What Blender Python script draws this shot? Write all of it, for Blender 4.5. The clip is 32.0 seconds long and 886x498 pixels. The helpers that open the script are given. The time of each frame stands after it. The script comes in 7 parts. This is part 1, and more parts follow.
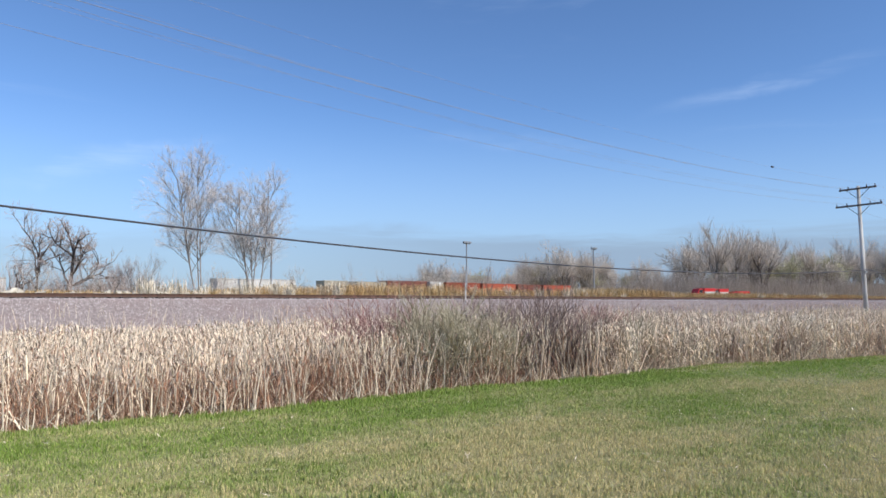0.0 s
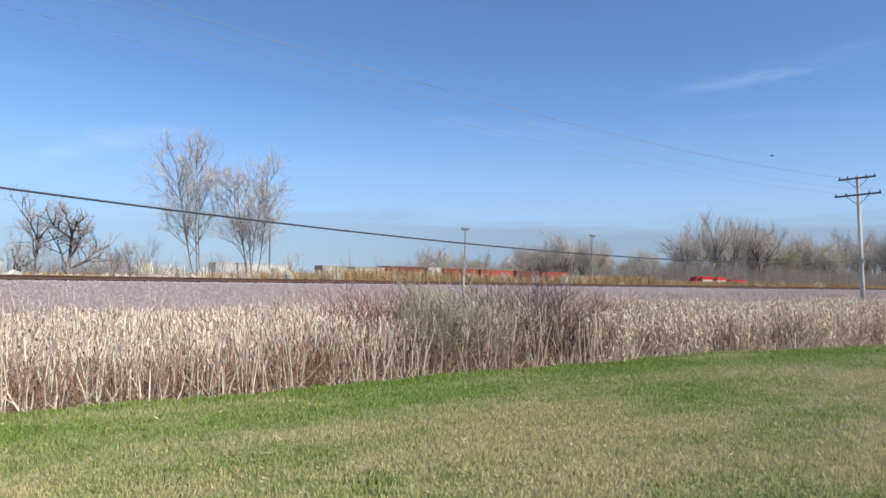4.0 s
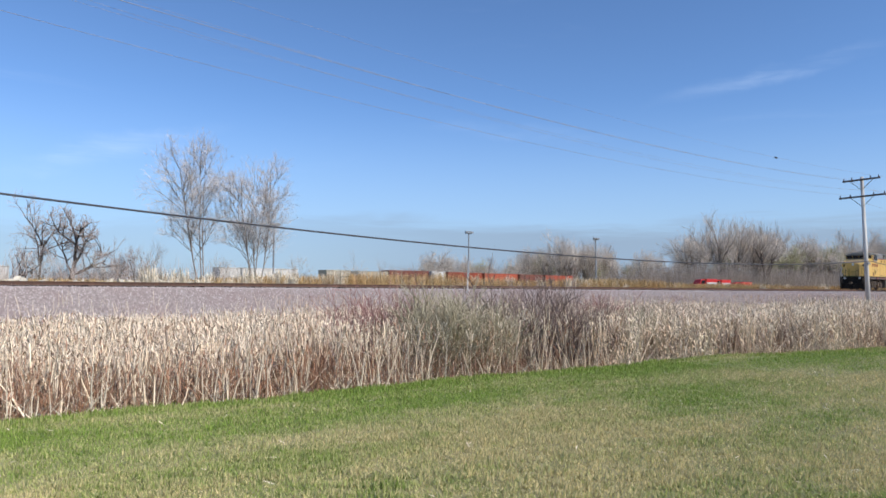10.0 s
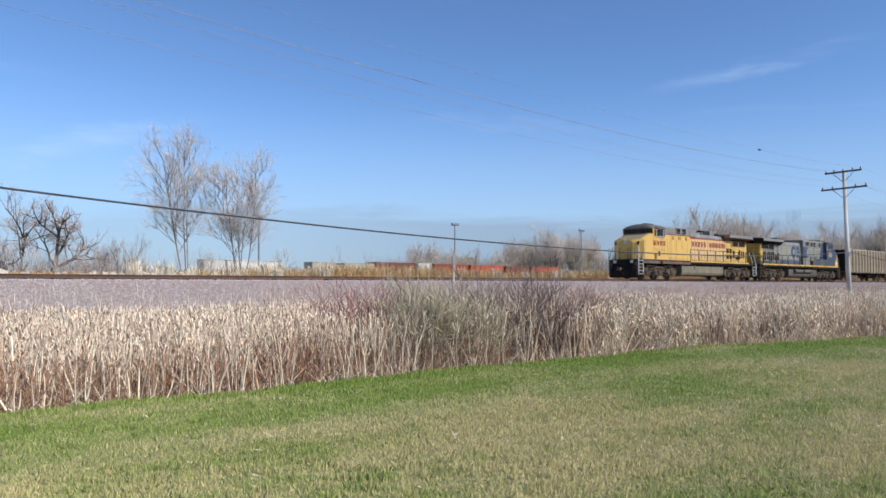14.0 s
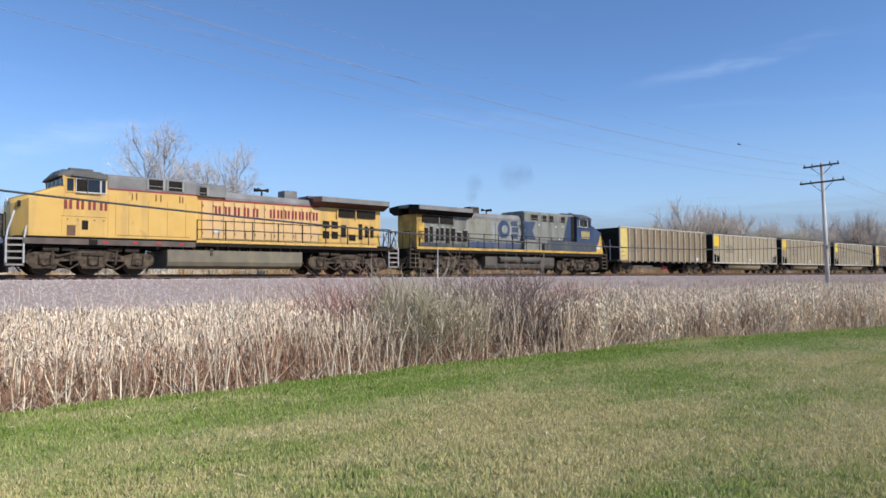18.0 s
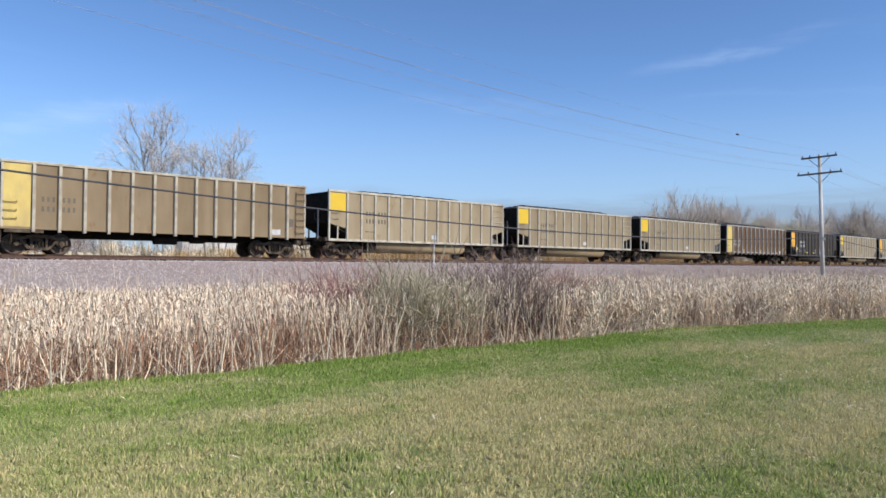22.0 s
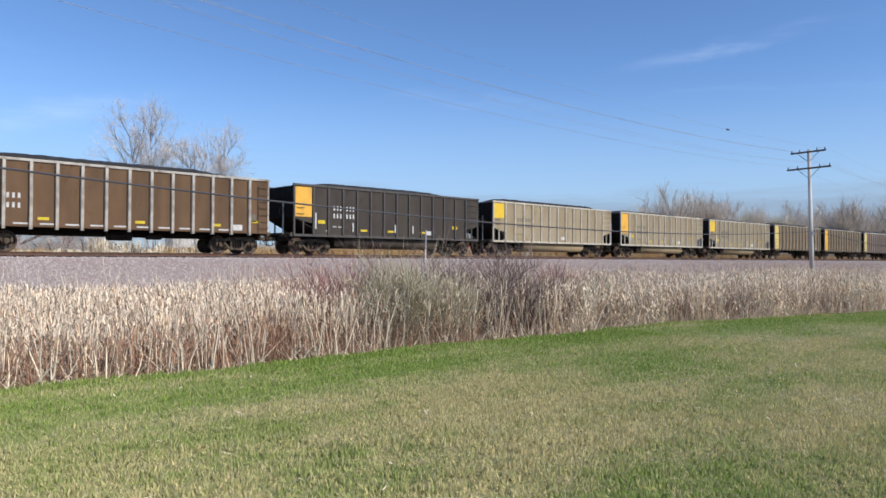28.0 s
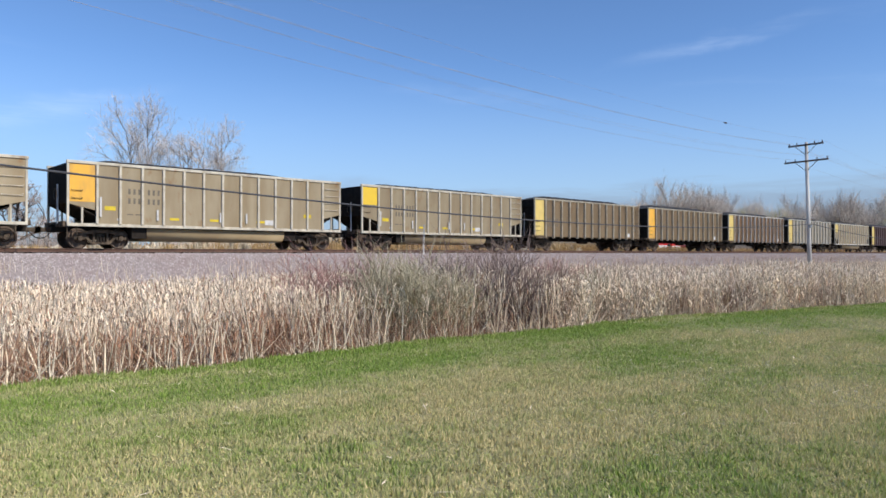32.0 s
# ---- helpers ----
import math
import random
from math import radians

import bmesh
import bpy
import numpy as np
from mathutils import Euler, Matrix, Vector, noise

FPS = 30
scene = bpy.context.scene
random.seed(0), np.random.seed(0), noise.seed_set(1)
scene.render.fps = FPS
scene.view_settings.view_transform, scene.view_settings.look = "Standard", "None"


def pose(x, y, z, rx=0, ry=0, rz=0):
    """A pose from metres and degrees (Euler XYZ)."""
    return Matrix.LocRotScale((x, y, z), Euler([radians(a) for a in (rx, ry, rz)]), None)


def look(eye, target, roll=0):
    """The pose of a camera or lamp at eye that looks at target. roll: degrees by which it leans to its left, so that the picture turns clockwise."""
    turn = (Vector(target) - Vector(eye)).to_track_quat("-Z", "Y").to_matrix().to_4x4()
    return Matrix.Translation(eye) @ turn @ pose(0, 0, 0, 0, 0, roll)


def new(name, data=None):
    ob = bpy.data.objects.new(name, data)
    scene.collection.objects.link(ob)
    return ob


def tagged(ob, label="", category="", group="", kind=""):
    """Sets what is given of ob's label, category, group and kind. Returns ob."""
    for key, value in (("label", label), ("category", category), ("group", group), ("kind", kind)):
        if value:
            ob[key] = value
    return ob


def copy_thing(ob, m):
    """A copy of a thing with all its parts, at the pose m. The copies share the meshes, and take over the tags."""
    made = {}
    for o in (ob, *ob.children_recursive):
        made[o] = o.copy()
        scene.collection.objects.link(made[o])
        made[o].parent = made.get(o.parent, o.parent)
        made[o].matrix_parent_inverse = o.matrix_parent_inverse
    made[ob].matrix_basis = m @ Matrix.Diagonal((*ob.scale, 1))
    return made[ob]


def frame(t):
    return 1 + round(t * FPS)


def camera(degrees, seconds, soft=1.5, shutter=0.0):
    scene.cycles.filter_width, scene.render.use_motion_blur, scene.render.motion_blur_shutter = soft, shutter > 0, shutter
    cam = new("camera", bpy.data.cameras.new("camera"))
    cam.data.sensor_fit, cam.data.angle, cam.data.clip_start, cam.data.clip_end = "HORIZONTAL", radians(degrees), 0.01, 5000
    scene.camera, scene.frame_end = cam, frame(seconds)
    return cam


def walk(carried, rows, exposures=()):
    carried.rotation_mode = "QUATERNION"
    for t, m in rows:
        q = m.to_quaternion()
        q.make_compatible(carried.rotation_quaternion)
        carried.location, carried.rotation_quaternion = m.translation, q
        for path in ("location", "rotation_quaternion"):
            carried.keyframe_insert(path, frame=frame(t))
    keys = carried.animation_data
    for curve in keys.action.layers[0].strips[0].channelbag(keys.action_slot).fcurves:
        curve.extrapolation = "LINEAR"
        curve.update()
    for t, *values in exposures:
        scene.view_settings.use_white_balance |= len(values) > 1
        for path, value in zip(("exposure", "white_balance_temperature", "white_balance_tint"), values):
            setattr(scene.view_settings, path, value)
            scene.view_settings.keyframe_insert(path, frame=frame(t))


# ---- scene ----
# The track runs along x, y points away from the viewer; the lawn lies at z = 0.
EYE = (0.0, 0.0, 1.6)
TRACK_Y = 35.85
RAIL_Z = 1.83

# ---- camera ----
cam = camera(64.24, 32.0, soft=1.6)
# seconds, heading to the right of +y, upward tilt, lean: degrees
PATH = [
    (0, 39.63, 4.07, -0.14), (0.5, 39.46, 3.73, -0.17), (1, 39.36, 3.48, -0.47), (1.5, 39.49, 3.25, -0.34), (2, 39.54, 3.20, -0.56),
    (2.5, 39.52, 3.28, -0.48), (3, 39.52, 3.08, -0.51), (3.5, 39.73, 2.92, -0.74), (5.5, 39.79, 2.99, -0.30), (6, 39.76, 3.04, -0.51),
    (6.5, 39.78, 3.09, -0.51), (7, 39.74, 3.09, -0.31), (7.5, 39.71, 3.12, -0.43), (8, 39.66, 3.22, -0.48), (8.5, 39.64, 3.30, -0.27),
    (9, 39.64, 3.01, -0.25), (9.5, 39.58, 3.16, -0.27), (10, 39.46, 3.24, -0.36), (10.5, 39.64, 3.36, 0.09), (11, 39.71, 3.21, 0.04),
    (11.5, 39.88, 2.96, 0.03), (12, 40.15, 2.97, -0.24), (12.5, 40.26, 3.00, -0.49), (13, 40.34, 2.69, -0.21), (13.5, 40.49, 2.62, -0.14),
    (14, 40.59, 2.58, -0.23), (14.5, 40.70, 2.56, 0.15), (16.5, 41.68, 2.31, 0.27), (17, 41.84, 2.43, 0.13), (17.5, 41.90, 2.26, 0.03),
    (18, 41.93, 2.30, 0.37), (18.5, 42.02, 2.17, 0.56), (19, 42.15, 2.08, 0.57), (19.5, 42.26, 2.12, 0.65), (20, 42.35, 2.02, 0.73),
    (20.5, 42.44, 2.22, 0.42), (21, 42.46, 2.20, -0.19), (21.5, 42.28, 1.68, -0.20), (22, 42.21, 1.14, -0.49), (22.5, 42.14, 0.79, -0.31),
    (23, 42.11, 0.80, -0.08), (23.5, 42.17, 1.08, 0.13), (24, 42.35, 1.12, -0.44), (24.5, 42.37, 1.18, -0.15), (25, 42.54, 1.13, -0.47),
    (25.5, 42.66, 1.08, -0.53), (27.5, 42.84, 0.92, -0.07), (28, 42.89, 0.80, -0.27), (28.5, 42.94, 0.61, -0.27), (29, 42.96, 0.41, -0.36),
    (29.5, 43.01, 0.23, -0.17), (30, 43.00, 0.21, -0.10), (30.5, 42.99, 0.28, 0.04), (31, 42.93, 0.36, 0.15), (31.5, 42.95, 0.37, -0.20),
    (32, 43.05, 0.36, 0.00),]
walk(cam, [(t, pose(*EYE, 90 + p, 0, -y) @ pose(0, 0, 0, 0, 0, -r)) for t, y, p, r in PATH], [(0.0, 0.12, 6100, 11.5), (32.0, 0.12, 6100, 11.5)])

# ---- sky, sun ----
SUN_AZ, SUN_EL = 162.0, 40.0
world = bpy.data.worlds.new("world")
scene.world = world
world.use_nodes = True
wn, wl = world.node_tree.nodes, world.node_tree.links
sky = wn.new("ShaderNodeTexSky")
sky.sky_type = "NISHITA"
sky.sun_disc = False
sky.sun_elevation = radians(SUN_EL)
sky.sun_rotation = radians(SUN_AZ)
sky.air_density, sky.dust_density, sky.ozone_density = 0.85, 0.05, 4.0
sky.altitude = 1200


def sky_math(op, *vals):
    x = wn.new("ShaderNodeMath")
    x.operation = op
    for i, v in enumerate(vals):
        if isinstance(v, (int, float)):
            x.inputs[i].default_value = v
        else:
            wl.new(v, x.inputs[i])
    return x.outputs[0]


def sky_step(value, lo, hi, a, b):
    x = wn.new("ShaderNodeMapRange")
    x.interpolation_type = "SMOOTHSTEP"
    for k, v in (("From Min", lo), ("From Max", hi), ("To Min", a), ("To Max", b)):
        x.inputs[k].default_value = v
    wl.new(value, x.inputs["Value"])
    return x.outputs[0]


def sky_mix(fac, a, colour):
    x = wn.new("ShaderNodeMix")
    x.data_type = "RGBA"
    x.inputs["B"].default_value = (*colour, 1)
    wl.new(fac, x.inputs["Factor"])
    wl.new(a, x.inputs["A"])
    return x.outputs["Result"]


def sky_noise(vector, stretch, turn, scale, detail=6.0):
    mp = wn.new("ShaderNodeMapping")
    mp.inputs["Scale"].default_value, mp.inputs["Rotation"].default_value = stretch, turn
    nz = wn.new("ShaderNodeTexNoise")
    nz.inputs["Scale"].default_value, nz.inputs["Detail"].default_value = scale, detail
    nz.inputs["Roughness"].default_value, nz.inputs["Distortion"].default_value = 0.62, 0.4
    wl.new(vector, mp.inputs["Vector"])
    wl.new(mp.outputs[0], nz.inputs["Vector"])
    return nz.outputs["Fac"]


def sky_clouds():
    """Haze low over the land, a grey blue bank with an uneven top, and thin cirrus wisps."""
    ray = wn.new("ShaderNodeTexCoord").outputs["Generated"]
    sp = wn.new("ShaderNodeSeparateXYZ")
    wl.new(ray, sp.inputs[0])
    deep = wn.new("ShaderNodeMix")
    deep.data_type, deep.blend_type = "RGBA", "MULTIPLY"
    deep.inputs["Factor"].default_value, deep.inputs["B"].default_value = 1.0, (0.95, 1.03, 1.07, 1)
    wl.new(sky.outputs[0], deep.inputs["A"])
    col = sky_mix(sky_step(sp.outputs["Z"], -0.02, 0.27, 0.88, 0.0), deep.outputs["Result"], (2.72, 3.58, 4.34))
    top = sky_math("ADD", sp.outputs["Z"], sky_math("MULTIPLY_ADD", sky_noise(ray, (2.2, 2.2, 26.0), (0, 0, 0), 1.3, 5.0), -0.09, 0.045))
    side = sky_step(sp.outputs["X"], 0.35, 0.8, 0.25, 0.9)
    col = sky_mix(sky_math("MULTIPLY", sky_step(top, 0.07, 0.1, 0.95, 0.0), side), col, (2.2, 2.85, 3.6))
    # faint streaks all over
    thin = sky_step(sky_noise(ray, (1.1, 1.6, 9.0), (radians(-6), radians(-12), radians(18)), 1.9), 0.56, 0.9, 0.0, 0.08)
    col = sky_mix(thin, col, (7.0, 7.9, 8.9))
    # wisps: heading, height, half length, half breadth, slope in degrees, strength
    for az, el, lx, lz, slope, most in ((64.8, 15.7, 8.5, 0.75, 8, 0.13), (14.2, 10.2, 8.0, 1.2, 15, 0.16), (46.0, 12.6, 8.0, 0.8, -4, 0.08)):
        a_, e_, k = radians(az), radians(el), radians(slope)
        mid = Vector((math.sin(a_) * math.cos(e_), math.cos(a_) * math.cos(e_), math.sin(e_)))
        right = Vector((math.cos(a_), -math.sin(a_), 0.0))
        up = right.cross(mid)
        along, over = right * math.cos(k) + up * math.sin(k), up * math.cos(k) - right * math.sin(k)
        axes = []
        for way, half in ((along, lx), (over, lz)):
            d = wn.new("ShaderNodeVectorMath")
            d.operation = "DOT_PRODUCT"
            d.inputs[1].default_value = way
            wl.new(ray, d.inputs[0])
            axes.append(sky_math("DIVIDE", sky_math("SUBTRACT", d.outputs["Value"], mid.dot(way)), radians(half)))
        u, v = axes
        wav = sky_noise(ray, (3, 3, 3), (0, 0, 0), 3.0, 4.0)
        v = sky_math("ADD", v, sky_math("MULTIPLY_ADD", wav, 2.4, -1.2))
        far = sky_math("SQRT", sky_math("ADD", sky_math("MULTIPLY", u, u), sky_math("MULTIPLY", v, v)))
        body = sky_step(far, 0.1, 1.2, most, 0.0)
        grain = sky_step(sky_noise(ray, (2.0, 2.0, 16.0), (radians(-slope * 0.5), radians(-slope), 0), 4.5), 0.32, 0.72, 0.1, 1.0)
        front = wn.new("ShaderNodeVectorMath")
        front.operation = "DOT_PRODUCT"
        front.inputs[1].default_value = mid
        wl.new(ray, front.inputs[0])
        fac = sky_math("MULTIPLY", sky_math("MULTIPLY", body, grain), sky_math("GREATER_THAN", front.outputs["Value"], 0.0))
        col = sky_mix(fac, col, (6.4, 7.2, 8.2))
    wl.new(col, wn["Background"].inputs[0])


sky_clouds()
wn["Background"].inputs[1].default_value = 0.14
sun = new("sun", bpy.data.lights.new("sun", "SUN"))
sun.data.energy, sun.data.angle, sun.data.color = 4.2, radians(0.53), (1.0, 0.93, 0.82)
sun.matrix_world = look((0, 0, 60), (-math.sin(radians(SUN_AZ)) * math.cos(radians(SUN_EL)) * 10, -math.cos(radians(SUN_AZ)) * math.cos(radians(SUN_EL)) * 10, 60 - 10 * math.sin(radians(SUN_EL))))


# ---- materials ----
def mat(name, a, b=None, scale=3.0, rough=0.7, metal=0.0, bump=0.15, grain=40.0, stain=None, stain_scale=0.7, streak=0.0, island=0.0, vary=0.0, stretch=(1, 1, 1), stain_at=0.55, spec=0.4, rust=None, dusty=0.0):
    """Two tones mixed by noise, an optional stain on a larger scale (drawn down into streaks), fine bump, and change from piece to piece."""
    m = bpy.data.materials.new(name)
    m.use_nodes = True
    n, l = m.node_tree.nodes, m.node_tree.links
    bs = n["Principled BSDF"]
    bs.inputs["Roughness"].default_value, bs.inputs["Metallic"].default_value = rough, metal
    bs.inputs["Specular IOR Level"].default_value, bs.inputs["Diffuse Roughness"].default_value = spec, dusty
    co = n.new("ShaderNodeTexCoord")
    b = b or tuple(v * 0.75 for v in a)

    def noise_of(sc, detail, st):
        mp = n.new("ShaderNodeMapping")
        mp.inputs["Scale"].default_value = st
        nz = n.new("ShaderNodeTexNoise")
        nz.inputs["Scale"].default_value, nz.inputs["Detail"].default_value = sc, detail
        l.new(co.outputs["Object"], mp.inputs["Vector"])
        l.new(mp.outputs[0], nz.inputs["Vector"])
        return nz.outputs["Fac"]

    def mix(fac, ca, cb, how="MIX"):
        mx = n.new("ShaderNodeMix")
        mx.data_type, mx.blend_type = "RGBA", how
        for sock, v in (("Factor", fac), ("A", ca), ("B", cb)):
            if isinstance(v, (int, float)):
                mx.inputs[sock].default_value = v
            elif isinstance(v, tuple):
                mx.inputs[sock].default_value = (*v[:3], 1)
            else:
                l.new(v, mx.inputs[sock])
        return mx.outputs["Result"]

    def ramp(fac, lo, hi):
        mr = n.new("ShaderNodeMapRange")
        mr.inputs["From Min"].default_value, mr.inputs["From Max"].default_value = lo, hi
        l.new(fac, mr.inputs["Value"])
        return mr.outputs[0]

    col = mix(ramp(noise_of(scale, 5, stretch), 0.3, 0.7), a, b)
    if stain:
        st = (1, 1, 1) if not streak else (1, 1, 1 - streak)
        col = mix(ramp(noise_of(stain_scale, 6, st), stain_at - 0.12, stain_at + 0.2), col, stain)
    if rust:
        col = mix(ramp(noise_of(2.2, 8, (1, 1, 0.6)), 0.64, 0.78), col, rust)
    if island:
        g = n.new("ShaderNodeNewGeometry")
        col = mix(1.0, col, mix(g.outputs["Random Per Island"], (1 - island,) * 3, (1 + island,) * 3), "MULTIPLY")
    if vary:
        g = n.new("ShaderNodeObjectInfo")
        col = mix(1.0, col, mix(g.outputs["Random"], (1 - vary,) * 3, (1 + vary,) * 3), "MULTIPLY")
    l.new(col, bs.inputs["Base Color"])
    if bump:
        bp = n.new("ShaderNodeBump")
        bp.inputs["Strength"].default_value, bp.inputs["Distance"].default_value = bump, 0.02
        l.new(noise_of(grain, 4, (1, 1, 1)), bp.inputs["Height"])
        l.new(bp.outputs[0], bs.inputs["Normal"])
    return m


def lawn_colours(m, blades):
    """Patchy spring lawn: green with dry straw patches, greener along the reeds."""
    n, l = m.node_tree.nodes, m.node_tree.links
    bs = n["Principled BSDF"]
    bs.inputs["Roughness"].default_value = 0.75
    bs.inputs["Specular IOR Level"].default_value, bs.inputs["Diffuse Roughness"].default_value = 0.25, 0.8
    co = n.new("ShaderNodeTexCoord")

    def nz(sc, detail, st=(1, 1, 1)):
        mp = n.new("ShaderNodeMapping")
        mp.inputs["Scale"].default_value = st
        x = n.new("ShaderNodeTexNoise")
        x.inputs["Scale"].default_value, x.inputs["Detail"].default_value = sc, detail
        l.new(co.outputs["Object"], mp.inputs["Vector"])
        l.new(mp.outputs[0], x.inputs["Vector"])
        return x.outputs["Fac"]

    def math_(op, a, b):
        x = n.new("ShaderNodeMath")
        x.operation = op
        for i, v in enumerate((a, b)):
            if isinstance(v, (int, float)):
                x.inputs[i].default_value = v
            else:
                l.new(v, x.inputs[i])
        return x.outputs[0]

    def mix(fac, a, b, how="MIX"):
        x = n.new("ShaderNodeMix")
        x.data_type, x.blend_type = "RGBA", how
        for sock, v in (("Factor", fac), ("A", a), ("B", b)):
            if isinstance(v, tuple):
                x.inputs[sock].default_value = (*v, 1)
            elif isinstance(v, (int, float)):
                x.inputs[sock].default_value = v
            else:
                l.new(v, x.inputs[sock])
        return x.outputs["Result"]

    sp = n.new("ShaderNodeSeparateXYZ")
    l.new(co.outputs["Object"], sp.inputs[0])
    edge = math_("MULTIPLY_ADD", sp.outputs["X"], 0.085)
    edge.node.inputs[2].default_value = 0.0
    near = math_("ADD", sp.outputs["Y"], edge)
    mr = n.new("ShaderNodeMapRange")
    mr.inputs["From Min"].default_value, mr.inputs["From Max"].default_value = 6.6, 8.6
    l.new(near, mr.inputs["Value"])
    dry = math_("SUBTRACT", math_("ADD", nz(0.42, 4, (0.6, 1.5, 1)), math_("MULTIPLY", nz(2.6, 4), 0.35)), math_("MULTIPLY", mr.outputs[0], 0.23))
    md = n.new("ShaderNodeMapRange")
    md.inputs["From Min"].default_value, md.inputs["From Max"].default_value = 0.4, 0.76
    l.new(dry, md.inputs["Value"])
    fac = md.outputs[0]
    green, straw = (0.27, 0.375, 0.068), (0.68, 0.58, 0.315)
    if blades:
        g = n.new("ShaderNodeNewGeometry")
        rnd = g.outputs["Random Per Island"]
        jit = math_("ADD", fac, math_("MULTIPLY", math_("SUBTRACT", rnd, 0.5), 0.9))
        cl = n.new("ShaderNodeClamp")
        l.new(jit, cl.inputs[0])
        col = mix(cl.outputs[0], green, straw)
        r2 = math_("FRACT", math_("MULTIPLY", rnd, 17.3), 0)
        col = mix(1.0, col, mix(r2, (0.72, 0.74, 0.72), (1.31, 1.31, 1.28)), "MULTIPLY")
    else:
        col = mix(fac, tuple(v * 0.8 for v in green), tuple(v * 0.85 for v in straw))
        col = mix(nz(60, 3), col, (0.14, 0.125, 0.06))
        bp = n.new("ShaderNodeBump")
        bp.inputs["Strength"].default_value, bp.inputs["Distance"].default_value = 0.8, 0.03
        l.new(nz(45, 4), bp.inputs["Height"])
        l.new(bp.outputs[0], bs.inputs["Normal"])
    l.new(col, bs.inputs["Base Color"])
    if blades:
        glow = n.new("ShaderNodeBsdfTranslucent")
        l.new(col, glow.inputs["Color"])
        both = n.new("ShaderNodeMixShader")
        both.inputs[0].default_value = 0.3
        l.new(bs.outputs[0], both.inputs[1])
        l.new(glow.outputs[0], both.inputs[2])
        l.new(both.outputs[0], n["Material Output"].inputs["Surface"])
    return m


def plain(name):
    m = bpy.data.materials.new(name)
    m.use_nodes = True
    return m


M_LAWN = lawn_colours(plain("lawn soil"), False)
M_BLADE = lawn_colours(plain("grass blades"), True)
M_MUD = mat("reed bed litter", (0.11, 0.075, 0.045), (0.22, 0.16, 0.09), 4, 0.95, bump=0.8, grain=25)
M_FIELD = mat("dry field", (0.36, 0.29, 0.16), (0.25, 0.2, 0.1), 0.15, 0.95, bump=0.6, grain=6, stain=(0.17, 0.18, 0.07), stain_scale=0.03, dusty=0.9)
M_BALLAST = mat("ballast bed", (0.36, 0.3, 0.275), (0.21, 0.168, 0.152), 7, 0.95, bump=1.0, grain=18, stain=(0.27, 0.2, 0.18), stain_scale=0.5, dusty=0.9)
M_STONE = mat("ballast stone", (0.5, 0.435, 0.405), (0.36, 0.31, 0.285), 5, 0.9, bump=0, island=0.25, dusty=0.9)
M_REED = mat("dry cattail", (0.74, 0.58, 0.42), (0.52, 0.36, 0.25), 1.1, 0.75, bump=0, island=0.45, dusty=0.9)
M_REEDPALE = mat("bleached cattail leaf", (0.88, 0.77, 0.59), (0.76, 0.61, 0.44), 1.1, 0.75, bump=0, island=0.35, dusty=0.9)
M_REEDRED = mat("brown dead stems", (0.43, 0.215, 0.12), (0.34, 0.24, 0.165), 0.9, 0.85, bump=0, island=0.4, dusty=0.9)
M_WEED = mat("dry golden weeds", (0.5, 0.3, 0.12), (0.6, 0.44, 0.21), 0.3, 0.85, bump=0, island=0.4, dusty=0.9)
M_PLUME = mat("bleached grass plume", (0.85, 0.76, 0.6), (0.7, 0.6, 0.44), 1.5, 0.85, bump=0, island=0.2, dusty=0.9)
M_TWIGGREY = mat("grey green willow twigs", (0.5, 0.44, 0.29), (0.36, 0.3, 0.2), 3, 0.85, bump=0, island=0.3)
M_TWIGRED = mat("red dogwood twigs", (0.42, 0.2, 0.17), (0.36, 0.23, 0.19), 3, 0.7, bump=0, island=0.3)
M_TWIGBROWN = mat("grey brown twigs", (0.34, 0.25, 0.18), (0.24, 0.175, 0.13), 3, 0.85, bump=0, island=0.3)
M_TWIGDARK = mat("dark brown twigs", (0.29, 0.21, 0.175), (0.21, 0.15, 0.125), 3, 0.85, bump=0, island=0.25)
M_BARK = mat("grey bark", (0.34, 0.29, 0.24), (0.22, 0.18, 0.15), 4, 0.9, bump=0.8, grain=14, stretch=(1, 1, 0.2))
M_BARKPALE = mat("pale grey bark", (0.36, 0.31, 0.27), (0.22, 0.19, 0.16), 3, 0.9, bump=0.6, grain=14, stretch=(1, 1, 0.2))
M_BARKDARK = mat("dark brown bark", (0.15, 0.115, 0.095), (0.09, 0.07, 0.06), 4, 0.9, bump=0.8, grain=14, stretch=(1, 1, 0.2))
M_CROWN = mat("bare crown twigs", (0.76, 0.67, 0.57), (0.6, 0.52, 0.43), 1, 0.9, bump=0, island=0.3, dusty=0.9)
M_CROWNPALE = mat("pale bare crown twigs", (0.82, 0.75, 0.69), (0.66, 0.59, 0.53), 1, 0.9, bump=0, island=0.3, dusty=0.9)
M_CROWNDARK = mat("dark bare crown twigs", (0.44, 0.36, 0.31), (0.56, 0.47, 0.41), 1, 0.9, bump=0, island=0.3, dusty=0.9)
M_BRUSH = mat("dark grey brown brush", (0.52, 0.44, 0.36), (0.4, 0.33, 0.27), 1, 0.9, bump=0, island=0.35)
M_BUDS = mat("fresh green buds", (0.5, 0.47, 0.25), (0.42, 0.38, 0.23), 1, 0.8, bump=0, island=0.3)
M_POLE = mat("weathered pole wood", (0.76, 0.72, 0.66), (0.58, 0.54, 0.48), 6, 0.85, bump=0.5, grain=20, stretch=(3, 3, 0.15), stain=(0.16, 0.13, 0.11), stain_scale=1.2, streak=0.8)
M_ARM = mat("dark crossarm wood", (0.14, 0.12, 0.11), (0.09, 0.08, 0.075), 5, 0.85, bump=0.4)
